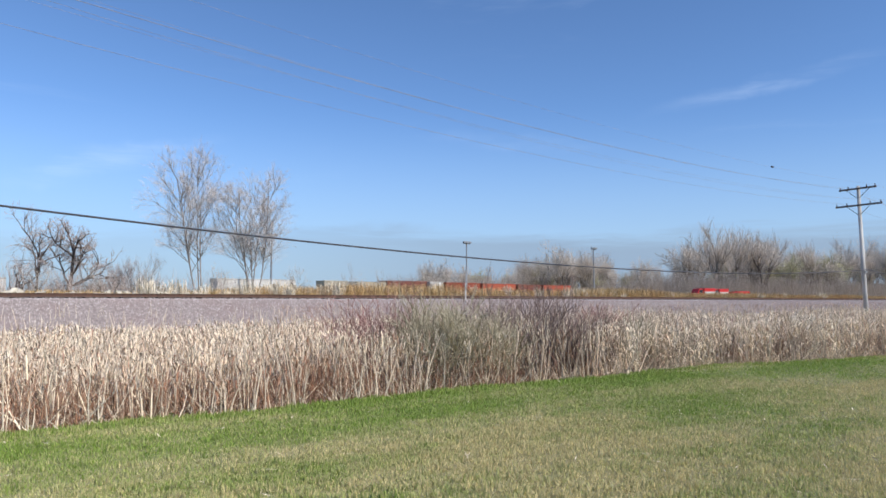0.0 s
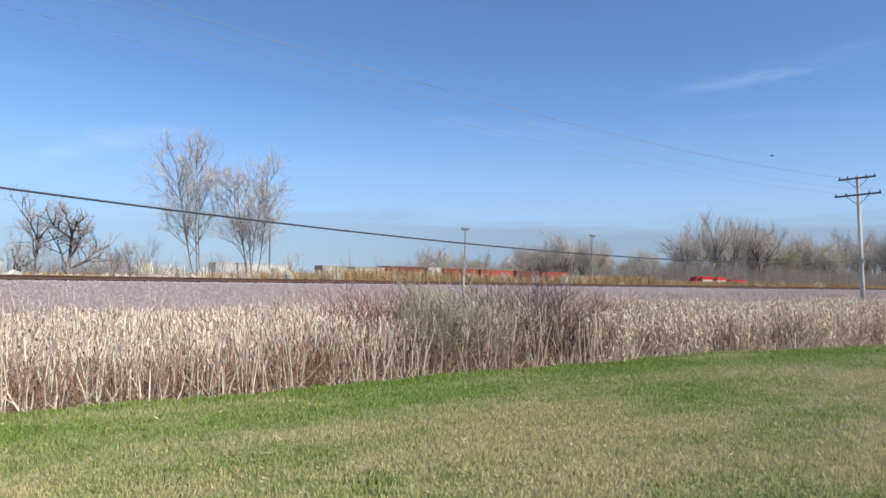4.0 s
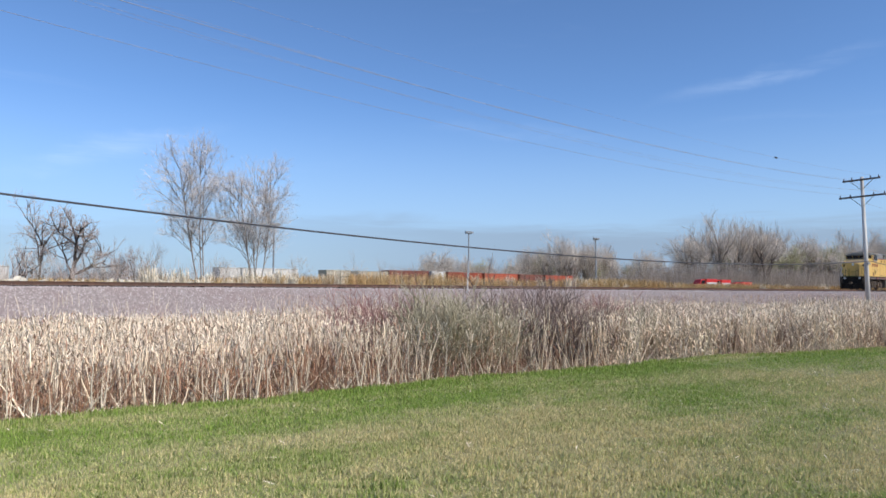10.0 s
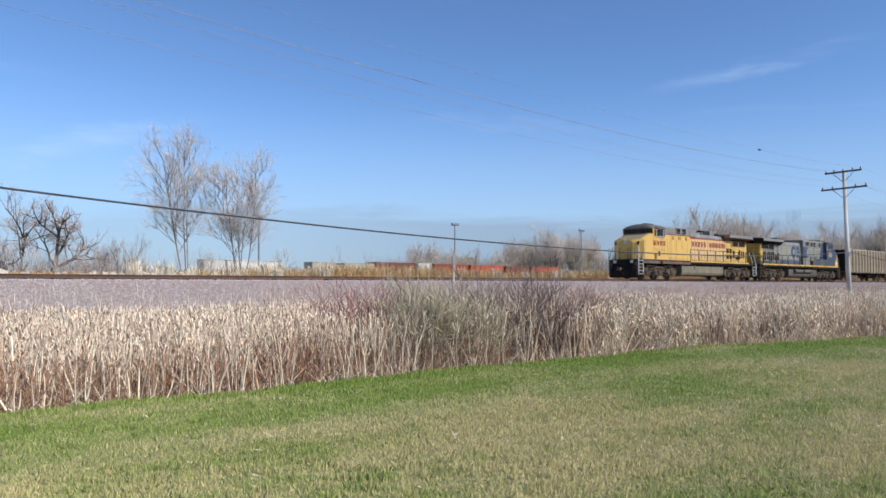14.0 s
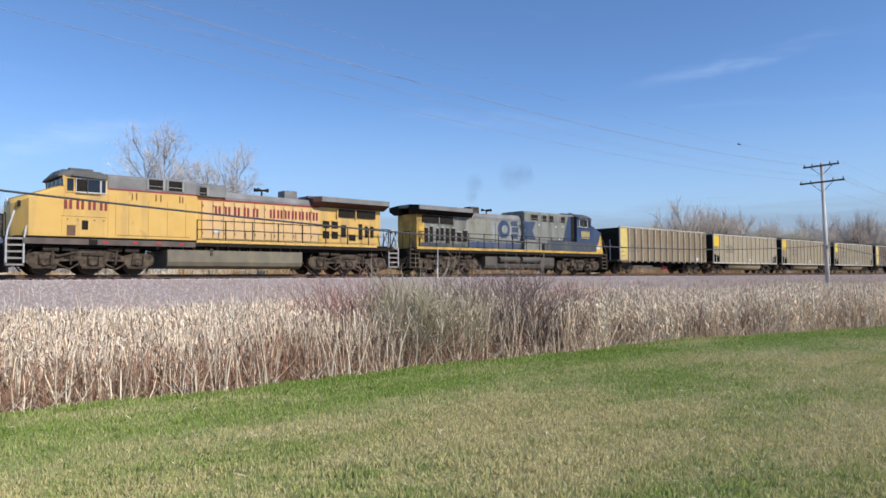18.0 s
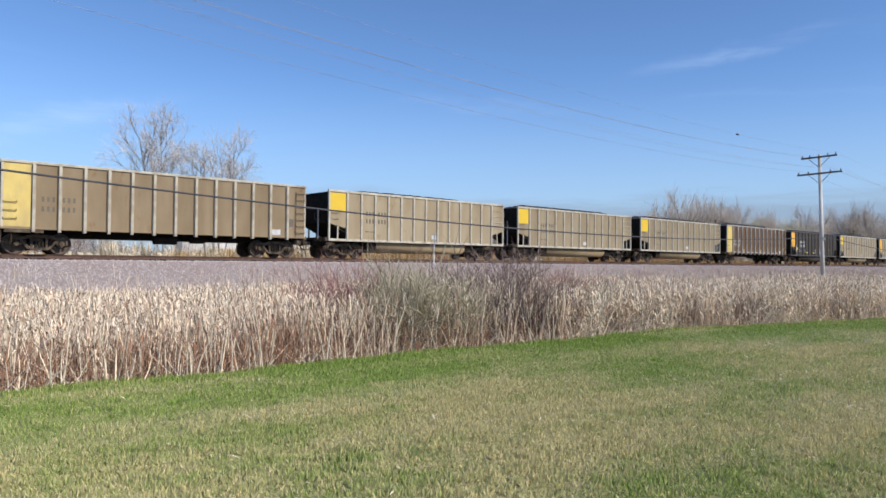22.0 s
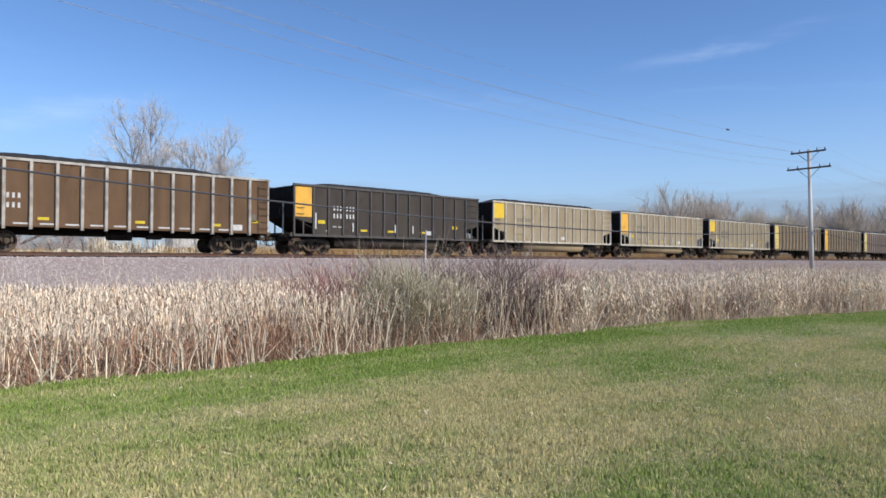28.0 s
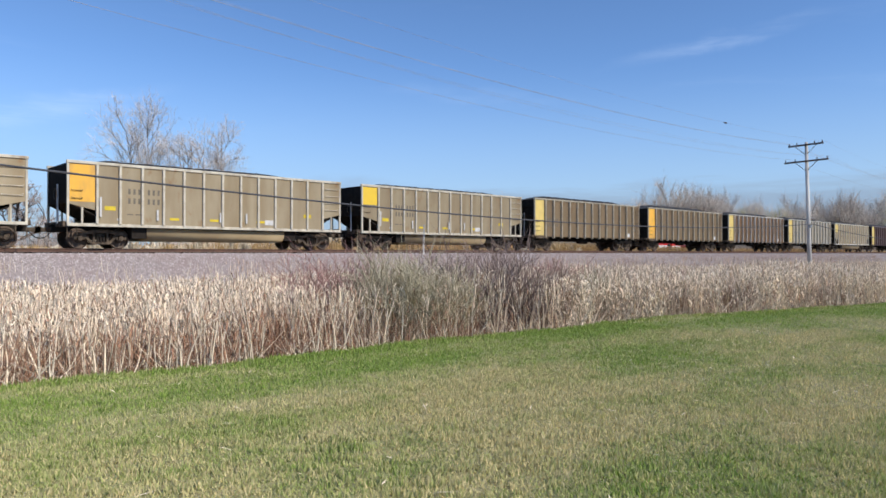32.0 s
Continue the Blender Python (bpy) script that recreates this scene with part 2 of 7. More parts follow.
M_INSUL = mat("brown porcelain", (0.09, 0.05, 0.04), rough=0.25, bump=0)
M_CABLE = mat("black cable", (0.06, 0.06, 0.065), (0.08, 0.08, 0.085), 3, 0.6, bump=0)
M_WIRE = mat("weathered copper wire", (0.36, 0.35, 0.37), (0.27, 0.265, 0.29), 1, 0.5, bump=0)
M_GALV = mat("galvanised steel", (0.38, 0.38, 0.38), (0.28, 0.28, 0.28), 6, 0.5, 0.6, bump=0.05)
M_WHITE = mat("dirty white paint", (0.76, 0.74, 0.7), (0.62, 0.59, 0.54), 2, 0.6, bump=0.05, stain=(0.45, 0.41, 0.35), stain_scale=1.0, streak=0.8)
M_RAIL = mat("rusty rail steel", (0.16, 0.085, 0.055), (0.1, 0.06, 0.045), 5, 0.8, 0.2, bump=0.3)
M_TIE = mat("creosoted tie", (0.1, 0.08, 0.065), (0.06, 0.05, 0.045), 5, 0.95, bump=0.6, island=0.3)


# ---- shape helpers ----
class Shape:
    """Collects points and faces for one mesh."""

    def __init__(self):
        self.v, self.f = [], []

    def add(self, pts, faces):
        k = len(self.v)
        self.v += [tuple(p) for p in pts]
        self.f += [tuple(k + i for i in f) for f in faces]
        return self

    def box(self, x0, x1, y0, y1, z0, z1, c=0.0):
        """A block; c chamfers its edges along x."""
        if c:
            prof = [(y0 + c, z0), (y1 - c, z0), (y1, z0 + c), (y1, z1 - c), (y1 - c, z1), (y0 + c, z1), (y0, z1 - c), (y0, z0 + c)]
            return self.prism(prof, x0, x1)
        p = [(x, y, z) for x in (x0, x1) for y in (y0, y1) for z in (z0, z1)]
        return self.add(p, [(0, 1, 3, 2), (4, 6, 7, 5), (0, 4, 5, 1), (2, 3, 7, 6), (0, 2, 6, 4), (1, 5, 7, 3)])

    def prism(self, prof, x0, x1):
        """A profile of (y, z) points drawn out along x."""
        return self.loft([(x0, prof), (x1, prof)])

    def loft(self, sections, caps=True):
        """Profiles (x, [(y, z)...]) of equal count joined one to the next."""
        k, n = len(self.v), len(sections[0][1])
        for x, prof in sections:
            self.v += [(x, y, z) for y, z in prof]
        for s in range(len(sections) - 1):
            for i in range(n):
                j = (i + 1) % n
                self.f.append((k + s * n + i, k + s * n + j, k + s * n + n + j, k + s * n + n + i))
        if caps:
            self.f.append(tuple(k + i for i in reversed(range(n))))
            self.f.append(tuple(k + (len(sections) - 1) * n + i for i in range(n)))
        return self

    def slab(self, prof, y0, y1):
        """A side-view outline of (x, z) points with thickness from y0 to y1."""
        k, n = len(self.v), len(prof)
        self.v += [(x, y0, z) for x, z in prof] + [(x, y1, z) for x, z in prof]
        self.f.append(tuple(k + i for i in range(n)))
        self.f.append(tuple(k + n + i for i in reversed(range(n))))
        for i in range(n):
            j = (i + 1) % n
            self.f.append((k + i, k + n + i, k + n + j, k + j))
        return self

    def tube(self, pts, r, n=6, r1=None):
        """A round bar along points, from radius r to r1."""
        pts = [Vector(p) for p in pts]
        r1 = r if r1 is None else r1
        k, m = len(self.v), len(pts)
        for i, p in enumerate(pts):
            d = (pts[min(i + 1, m - 1)] - pts[max(i - 1, 0)]).normalized()
            a = d.orthogonal().normalized()
            b = d.cross(a)
            rr = r + (r1 - r) * i / max(m - 1, 1)
            for j in range(n):
                q = 2 * math.pi * j / n
                self.v.append(tuple(p + a * (rr * math.cos(q)) + b * (rr * math.sin(q))))
        for i in range(m - 1):
            for j in range(n):
                jj = (j + 1) % n
                self.f.append((k + i * n + j, k + i * n + jj, k + i * n + n + jj, k + i * n + n + j))
        self.f.append(tuple(k + j for j in reversed(range(n))))
        self.f.append(tuple(k + (m - 1) * n + j for j in range(n)))
        return self

    def disc(self, x, y0, y1, z, r, n=20):
        """A wheel-like cylinder along y."""
        prof = [(x + r * math.cos(2 * math.pi * i / n), z + r * math.sin(2 * math.pi * i / n)) for i in range(n)]
        return self.slab(prof, y0, y1)

    def turned(self, rings, n=20):
        """A round body about the y axis: rings of (y, radius)."""
        k = len(self.v)
        for y, r in rings:
            self.v += [(r * math.cos(2 * math.pi * i / n), y, r * math.sin(2 * math.pi * i / n)) for i in range(n)]
        for s in range(len(rings) - 1):
            for i in range(n):
                j = (i + 1) % n
                self.f.append((k + s * n + i, k + s * n + j, k + s * n + n + j, k + s * n + n + i))
        self.f.append(tuple(k + i for i in reversed(range(n))))
        self.f.append(tuple(k + (len(rings) - 1) * n + i for i in range(n)))
        return self

    def mesh(self, name, material, smooth=False):
        me = bpy.data.meshes.new(name)
        me.from_pydata(self.v, [], self.f)
        me.materials.append(material)
        b = bmesh.new()
        b.from_mesh(me)
        bmesh.ops.recalc_face_normals(b, faces=b.faces)
        b.to_mesh(me)
        b.free()
        if smooth:
            me.polygons.foreach_set("use_smooth", [True] * len(me.polygons))
        return me


def part(name, shape, material, parent=None, label="", smooth=False, at=None):
    """One mesh object, under a thing or a part where one is given."""
    data = shape if isinstance(shape, bpy.types.Mesh) else shape.mesh(name, material, smooth)
    ob = new(name, data)
    if parent is not None:
        ob.parent = parent
    if at is not None:
        ob.matrix_basis = at
    if label:
        tagged(ob, label)
    return ob


def thing(name, label, category, group="", at=None, kind=""):
    ob = new(name)
    ob.empty_display_size = 0.3
    if at is not None:
        ob.matrix_basis = at
    return tagged(ob, label, category, group, kind)


def raw_mesh(name, verts, tris, material):
    """A mesh of triangles from arrays, for grass, reeds and stones."""
    me = bpy.data.meshes.new(name)
    me.vertices.add(len(verts))
    me.vertices.foreach_set("co", np.asarray(verts, dtype=np.float32).ravel())
    me.loops.add(len(tris) * 3)
    me.loops.foreach_set("vertex_index", np.asarray(tris, dtype=np.int32).ravel())
    me.polygons.add(len(tris))
    me.polygons.foreach_set("loop_start", np.arange(0, len(tris) * 3, 3, dtype=np.int32))
    me.update(calc_edges=True)
    me.materials.append(material)
    return me


rng = np.random.default_rng(7)


# ---- ground ----
def lawn_edge(x):
    """Where the mown lawn ends and the reeds begin."""
    x = np.asarray(x, dtype=float)
    return 9.8 - 0.05 * np.clip(x - 5, 0, 12) - 0.27 * np.clip(x - 17, 0, 8) - 0.03 * np.clip(x - 25, 0, 200) + 0.12 * np.sin(x * 0.9) + 0.07 * np.sin(x * 2.3 + 1)


def ground_z(x, y):
    """Lawn, ditch, railway bank and the flat land behind it."""
    x, y = np.asarray(x, dtype=float), np.asarray(y, dtype=float)
    d = y - lawn_edge(x)
    z = np.interp(d, [-0.6, 0.0, 1.8, 3.0], [0.0, -0.03, -0.35, -0.4])
    bank = np.interp(y, [27.5, 30.5, 32.0, 34.0, 34.5, 37.3, 39.5, 44.0, 60.0], [0.0, 0.35, 0.9, 1.93, 2.0, 2.0, 1.8, 1.9, 1.7])
    z = np.where(y > 27.5, -0.4 + bank, z)
    z = np.where(y > 60, 1.0, z)
    lump = 0.03 * np.sin(x * 1.7 + y) + 0.03 * np.sin(x * 0.6 - y * 1.3)
    return z + np.where((y > 10.5) & (y < 27), lump, 0)


def build_ground():
    xs = np.concatenate([[-2500, -800, -300, -120, -60, -30], np.arange(-16, 60, 0.8), np.arange(60, 200, 4), [230, 300, 500, 1000, 2500]])
    ys = np.concatenate([[-2500, -600, -150, -50, -20, -8], np.arange(0, 6, 1.0), np.arange(6, 13, 0.25), np.arange(13, 27, 1.0), np.arange(27, 41, 0.5), np.arange(41, 64, 2), [70, 90, 130, 200, 400, 900, 2500]])
    gx, gy = np.meshgrid(xs, ys)
    gz = ground_z(gx, gy)
    v = np.stack([gx, gy, gz], -1).reshape(-1, 3)
    nx = len(xs)
    faces, idx = [], []
    for j in range(len(ys) - 1):
        for i in range(nx - 1):
            faces.append((j * nx + i, j * nx + i + 1, (j + 1) * nx + i + 1, (j + 1) * nx + i))
            cx, cy = (xs[i] + xs[i + 1]) / 2, (ys[j] + ys[j + 1]) / 2
            idx.append(0 if cy < float(lawn_edge(cx)) + 0.1 else (1 if cy < 31 else (3 if cy < 38 else 2)))
    me = bpy.data.meshes.new("ground")
    me.from_pydata([tuple(p) for p in v], [], faces)
    for m in (M_LAWN, M_MUD, M_FIELD, M_BALLAST):
        me.materials.append(m)
    me.polygons.foreach_set("material_index", idx)
    me.polygons.foreach_set("use_smooth", [True] * len(faces))
    tagged(new("ground", me), "mown lawn, reed ditch and flat dry land", "ground", kind="structure")


build_ground()


# ---- grass ----
def build_grass():
    """Short blades over the part of the lawn that lies in view, denser close by."""
    pts = []
    for x0, x1, y0, y1, per in ((-1.5, 8, 2.2, 6.5, 4000), (0, 14, 5.5, 10, 2300), (8, 16, 2.0, 5.5, 2100), (2.2, 9, 0.6, 2.2, 4200), (9, 15, 0.6, 2.2, 1500), (14, 27, 2.0, 9.6, 700), (-9, 16, -7, 2.2, 260), (-5, 9, -3.5, 2.2, 900), (-9, -1.5, 2.2, 9.8, 500), (16, 34, -7, 2.0, 60)):
        n = int((x1 - x0) * (y1 - y0) * per)
        pts.append(np.stack([rng.uniform(x0, x1, n), rng.uniform(y0, y1, n)], -1))
    p = np.concatenate(pts)
    d = lawn_edge(p[:, 0]) - p[:, 1]
    keep = (d > -0.25 + 0.3 * rng.random(len(p)))
    p, d = p[keep], d[keep]
    n = len(p)
    z = ground_z(p[:, 0], p[:, 1])
    tuft = 0.5 + 0.5 * np.sin(p[:, 0] * 9.1 + 2 * np.sin(p[:, 1] * 5.3)) * np.sin(p[:, 1] * 11.3 + 2 * np.sin(p[:, 0] * 4.1))
    h = rng.uniform(0.02, 0.06, n) * (0.65 + 0.75 * tuft) * np.where(d < 0.5, 1.5, 1.0)
    a = rng.uniform(0, 2 * np.pi, n)
    w = rng.uniform(0.0035, 0.0085, n) * (1 + 0.05 * np.hypot(p[:, 0], p[:, 1]))
    w *= np.where(np.hypot(p[:, 0], p[:, 1]) < 6.5, 1.35, 1.0)
    lean = rng.normal(0, 0.018, (n, 2))
    base = np.stack([p[:, 0], p[:, 1], z - 0.01], -1)
    side = np.stack([np.cos(a) * w, np.sin(a) * w, np.zeros(n)], -1)
    tip = base + np.stack([lean[:, 0], lean[:, 1], h], -1)
    v = np.stack([base - side, base + side, tip], 1).reshape(-1, 3)
    t = np.arange(n * 3).reshape(n, 3)
    tagged(new("grass", raw_mesh("grass", v, t, M_BLADE)), "short green and straw lawn grass", "grass", kind="stuff")
    # clippings and dead leaves
    m = 160
    q = np.stack([rng.uniform(0, 16, m), rng.uniform(2.5, 9, m)], -1)
    a, ln = rng.uniform(0, np.pi, m), rng.uniform(0.02, 0.1, m)
    c = np.stack([q[:, 0], q[:, 1], np.full(m, 0.06)], -1)
    d1 = np.stack([np.cos(a) * ln, np.sin(a) * ln, rng.normal(0, 0.01, m)], -1)
    d2 = np.stack([-np.sin(a) * 0.006, np.cos(a) * 0.006, np.zeros(m)], -1)
    v = np.stack([c - d1, c + d2, c + d1, c - d2], 1).reshape(-1, 3)
    k = np.arange(m)[:, None] * 4
    t = np.concatenate([k + [0, 1, 2], k + [0, 2, 3]])
    tagged(new("straw_litter", raw_mesh("straw_litter", v, t, M_REEDPALE)), "scattered pale straw bits on the lawn", "litter", kind="stuff")


build_grass()


# ---- reeds ----
def stalks(p, h, r, lean, bend, sides=3):
    """Thin bent stalks: arrays of feet, heights, radii, lean vectors."""
    n = len(p)
    u = np.array([0.0, 0.45, 0.8, 1.0])
    rad = np.array([1.0, 0.85, 0.6, 0.15])
    ang = np.arange(sides) * 2 * np.pi / sides
    ring = np.stack([np.cos(ang), np.sin(ang)], -1)
    v = np.zeros((n, 4, sides, 3))
    for k in range(4):
        off = lean * (u[k] * h)[:, None] + bend * ((u[k] ** 2.5) * h)[:, None]
        v[:, k, :, 0] = p[:, None, 0] + off[:, None, 0] + ring[None, :, 0] * (r * rad[k])[:, None]
        v[:, k, :, 1] = p[:, None, 1] + off[:, None, 1] + ring[None, :, 1] * (r * rad[k])[:, None]
        v[:, k, :, 2] = p[:, None, 2] + (u[k] * h * np.sqrt(np.maximum(0.2, 1 - (lean ** 2).sum(1))))[:, None]
    t = []
    for k in range(3):
        for s in range(sides):
            s2 = (s + 1) % sides
            a, b, c, d = k * sides + s, k * sides + s2, (k + 1) * sides + s2, (k + 1) * sides + s
            t += [(a, b, c), (a, c, d)]
    tri = (np.arange(n)[:, None, None] * 4 * sides + np.array(t)[None]).reshape(-1, 3)
    return v.reshape(-1, 3), tri


def leaves(p, h, w, ang, arch):
    """Long strap leaves that rise and droop over."""
    n = len(p)
    u = np.array([0.0, 0.4, 0.75, 1.0])
    rise = np.array([0.0, 0.5, 0.85, 0.9])
    v = np.zeros((n, 4, 2, 3))
    d = np.stack([np.cos(ang), np.sin(ang)], -1)
    s = np.stack([-np.sin(ang), np.cos(ang)], -1)
    for k in range(4):
        out = (arch * u[k] ** 1.7 * h)[:, None] * d
        zz = h * (rise[k] - 0.35 * arch * u[k] ** 3)
        ww = w * (1.0, 0.95, 0.65, 0.1)[k]
        for e, sg in ((0, -1), (1, 1)):
            v[:, k, e, :2] = p[:, :2] + out + sg * s * ww[:, None]
            v[:, k, e, 2] = p[:, 2] + zz
    t = []
    for k in range(3):
        a = k * 2
        t += [(a, a + 1, a + 3), (a, a + 3, a + 2)]
    tri = (np.arange(n)[:, None, None] * 8 + np.array(t)[None]).reshape(-1, 3)
    return v.reshape(-1, 3), tri


def merged(*parts):
    v, t, k = [], [], 0
    for a, b in parts:
        v.append(a)
        t.append(b + k)
        k += len(a)
    return np.concatenate(v), np.concatenate(t)


def reed_feet(x0, x1, d0, d1, per, limit=29.5):
    """Random feet in a belt d0 to d1 behind the lawn's edge."""
    n = int((x1 - x0) * (d1 - d0) * per)
    x = rng.uniform(x0, x1, n)
    y = lawn_edge(x) + rng.uniform(d0, d1, n)
    k = (y < limit + 1.2 * np.sin(x * 0.4)) & ((np.hypot((x - 9.9) / 3.0, (y - 10.8) / 1.3) > 1) | (rng.random(n) < 0.6))
    x, y = x[k], y[k]
    return np.stack([x, y, ground_z(x, y) - 0.03], -1)


def reed_height(p):
    """Top height over z = 0, lower towards the bank on the open side, with clumps."""
    x, y = p[:, 0], p[:, 1]
    clump = 0.12 * np.sin(x * 1.1 + 0.7 * y) + 0.1 * np.sin(x * 0.37 - y * 0.9 + 1)
    top = np.interp(y, [9, 13, 20, 29], [1.1, 1.02, 0.8, 0.45]) + np.interp(x, [5, 14, 25, 40, 80], [0, 0.2, 0.22, 0.1, 0.1]) - 0.3 * np.exp(-((x - 50) / 6) ** 2)
    return top + clump - p[:, 2]


def kinked(p, h, w, ang, at, drop):
    """Broken leaves: straight up to a kink, then folded over and hanging."""
    n = len(p)
    d = np.stack([np.cos(ang), np.sin(ang)], -1)
    s = np.stack([-np.sin(ang), np.cos(ang)], -1)
    v = np.zeros((n, 3, 2, 3))
    rest = h * (1 - at)
    for k in range(3):
        if k < 2:
            out, zz = (k * 0.2 * h)[:, None] * d, k * at * h
        else:
            out, zz = (0.2 * h + rest * np.sqrt(1 - drop ** 2))[:, None] * d, at * h - rest * drop
        ww = w * (1.0, 0.95, 0.3)[k]
        for e, sg in ((0, -1), (1, 1)):
            v[:, k, e, :2] = p[:, :2] + out + sg * s * ww[:, None]
            v[:, k, e, 2] = np.maximum(p[:, 2] + zz, p[:, 2] + 0.04)
    t = [(0, 1, 3), (0, 3, 2), (2, 3, 5), (2, 5, 4)]
    tri = (np.arange(n)[:, None, None] * 6 + np.array(t)[None]).reshape(-1, 3)
    return v.reshape(-1, 3), tri


def scraps(p, length, w, ang, tilt, curl):
    """Short broken leaf pieces: two blades end to end, the second turned down by curl."""
    n = len(p)
    side = np.stack([-np.sin(ang), np.cos(ang), np.zeros(n)], -1) * w[:, None]
    v = np.zeros((n, 3, 2, 3))
    q = p.copy()
    for k in range(3):
        if k:
            e = tilt - (k - 1) * curl
            q = q + np.stack([np.cos(ang) * np.cos(e), np.sin(ang) * np.cos(e), np.sin(e)], -1) * (length / 2)[:, None]
        taper = (0.7, 1.0, 0.25)[k]
        v[:, k, 0], v[:, k, 1] = q - side * taper, q + side * taper
    v[..., 2] = np.maximum(v[..., 2], ground_z(v[..., 0], v[..., 1]) + 0.01)
    t = [(0, 1, 3), (0, 3, 2), (2, 3, 5), (2, 5, 4)]
    tri = (np.arange(n)[:, None, None] * 6 + np.array(t)[None]).reshape(-1, 3)
    return v.reshape(-1, 3), tri


def scatter_scraps(p, count, lo, hi, kr, long_=(0.1, 0.32), steep=0.9):
    """Leaf pieces hung on the stalks of a stand between two parts of their height."""
    q = np.repeat(p, count, 0)
    n = len(q)
    q = q + np.stack([rng.normal(0, 0.07, n), rng.normal(0, 0.07, n), reed_height(q) * rng.uniform(lo, hi, n)], -1)
    tilt = np.where(rng.random(n) < 0.6, rng.normal(1.2, 0.35, n), rng.uniform(-1.4, 1.2, n)) * steep
    return scraps(q, rng.uniform(*long_, n), rng.uniform(0.004, 0.009, n) * kr, rng.uniform(0, 2 * np.pi, n), tilt, rng.uniform(0.0, 1.6, n))


def build_reeds():
    front = reed_feet(-7, 33, 0.0, 1.0, 44)
    clump = np.sin(front[:, 0] * 2.1 + 1.3 * np.sin(front[:, 0] * 0.7)) + 0.6 * np.sin(front[:, 0] * 5.3)
    front = front[(clump > -0.3) | (rng.random(len(front)) < 0.45)]
    mid = reed_feet(-8, 60, 0.7, 7.0, 46)
    back = reed_feet(-6, 110, 7.0, 20.0, 12)
    for name, p, kr, label in (("reeds_front", front, 1.0, "pale upright cattail stalks along the lawn"), ("reeds_middle", mid, 1.15, "dry pale cattail stand behind the lawn"), ("reeds_back", back, 1.7, "dry pale cattails below the railway bank")):
        n, near = len(p), kr == 1.0
        h = reed_height(p) * (rng.uniform(0.45, 0.85, n) if near else rng.uniform(0.55, 1.0, n))
        h = np.where(rng.random(n) < 0.25, h * rng.uniform(0.3, 0.7, n), h)
        lean = rng.normal(0, 0.13 if near else 0.17, (n, 2))
        wild = rng.random(n) < np.interp(p[:, 0], [12, 22], [0.16, 0.3])
        lean[wild] = rng.normal(0, 0.45, (int(wild.sum()), 2))
        lean = np.clip(lean, -0.65, 0.65)
        a = stalks(p, h, rng.uniform(0.008, 0.0165, n) if near else rng.uniform(0.004, 0.008, n) * kr, lean, rng.normal(0, 0.07, (n, 2)))
        tagged(new(name, raw_mesh(name, *a, M_REEDPALE if near else M_REED)), label, "reeds", kind="stuff")
        q = p[rng.random(n) < (0.35 if near else 0.55)] + np.array([0.02, 0.01, 0])
        m = len(q)
        full = reed_height(q)
        lift = rng.uniform(0.3, 0.7, m) * full
        q[:, 2] += lift
        b = leaves(q, (full - lift) * rng.uniform(0.5, 1.1, m), rng.uniform(0.004, 0.008, m) * kr, rng.uniform(0, 2 * np.pi, m), np.abs(rng.normal(0.25, 0.25, m)))
        q = p[rng.random(n) < (0.3 if near else 0.45)] + np.array([-0.02, 0.02, 0])
        m = len(q)
        full = reed_height(q)
        lift = rng.uniform(0.2, 0.6, m) * full
        q[:, 2] += lift
        c = kinked(q, (full - lift) * rng.uniform(0.5, 1.1, m), rng.uniform(0.004, 0.0085, m) * kr, rng.uniform(0, 2 * np.pi, m), rng.uniform(0.35, 0.85, m), rng.uniform(-0.5, 0.95, m))
        d = scatter_scraps(p, 2 if near else 5, 0.4 if near else 0.45, 0.8 if near else 0.92, kr, (0.05, 0.2))
        if near:
            d = merged(d, scatter_scraps(p[p[:, 0] > 12.5], 9, 0.05, 0.8, 1.8, (0.06, 0.26), 0.75))
        nm = name.replace("reeds", "reed_leaves")
        tagged(new(nm, raw_mesh(nm, *merged(b, c, d), M_REEDPALE)), "bleached broken leaves of dry cattails", "reeds", kind="stuff")
        brown = rng.random(n) < np.interp(p[:, 0], [9, 14], [0.9, 0.2])
        e = scatter_scraps(p[brown], 6 if near else 2, 0.05, 0.75 if near else 0.9, kr * 1.1, (0.08, 0.3))
        nm = name.replace("reeds", "brown_leaves")
        tagged(new(nm, raw_mesh(nm, *e, M_REEDRED)), "rusty brown dead leaves among the cattails", "reeds", kind="stuff")
    # brown undergrowth and fallen stems near the ground
    p = np.concatenate([reed_feet(-7, 11, 0.15, 1.7, 170), reed_feet(9, 33, 0.25, 1.5, 24), reed_feet(-7, 60, 1.5, 7, 16)])
    n = len(p)
    lean = np.clip(rng.normal(0, 0.3, (n, 2)), -0.8, 0.8)
    a = stalks(p, rng.uniform(0.2, 0.95, n) * np.interp(p[:, 0], [8, 13], [1.0, 0.65]) * (1 + 0.25 * np.sin(p[:, 0] * 1.7) * np.sin(p[:, 0] * 0.6 + 1)), rng.uniform(0.004, 0.008, n), lean, rng.normal(0, 0.15, (n, 2)))
    tagged(new("undergrowth", raw_mesh("undergrowth", *a, M_REEDRED)), "reddish brown dead stems among the reeds", "undergrowth", kind="stuff")
    p = reed_feet(-6, 30, -0.12, 1.0, 26)
    p[:, 2] += 0.06
    n = len(p)
    ang = rng.uniform(0, 2 * np.pi, n)
    lean = np.stack([np.cos(ang), np.sin(ang)], -1) * rng.uniform(0.75, 0.97, n)[:, None]
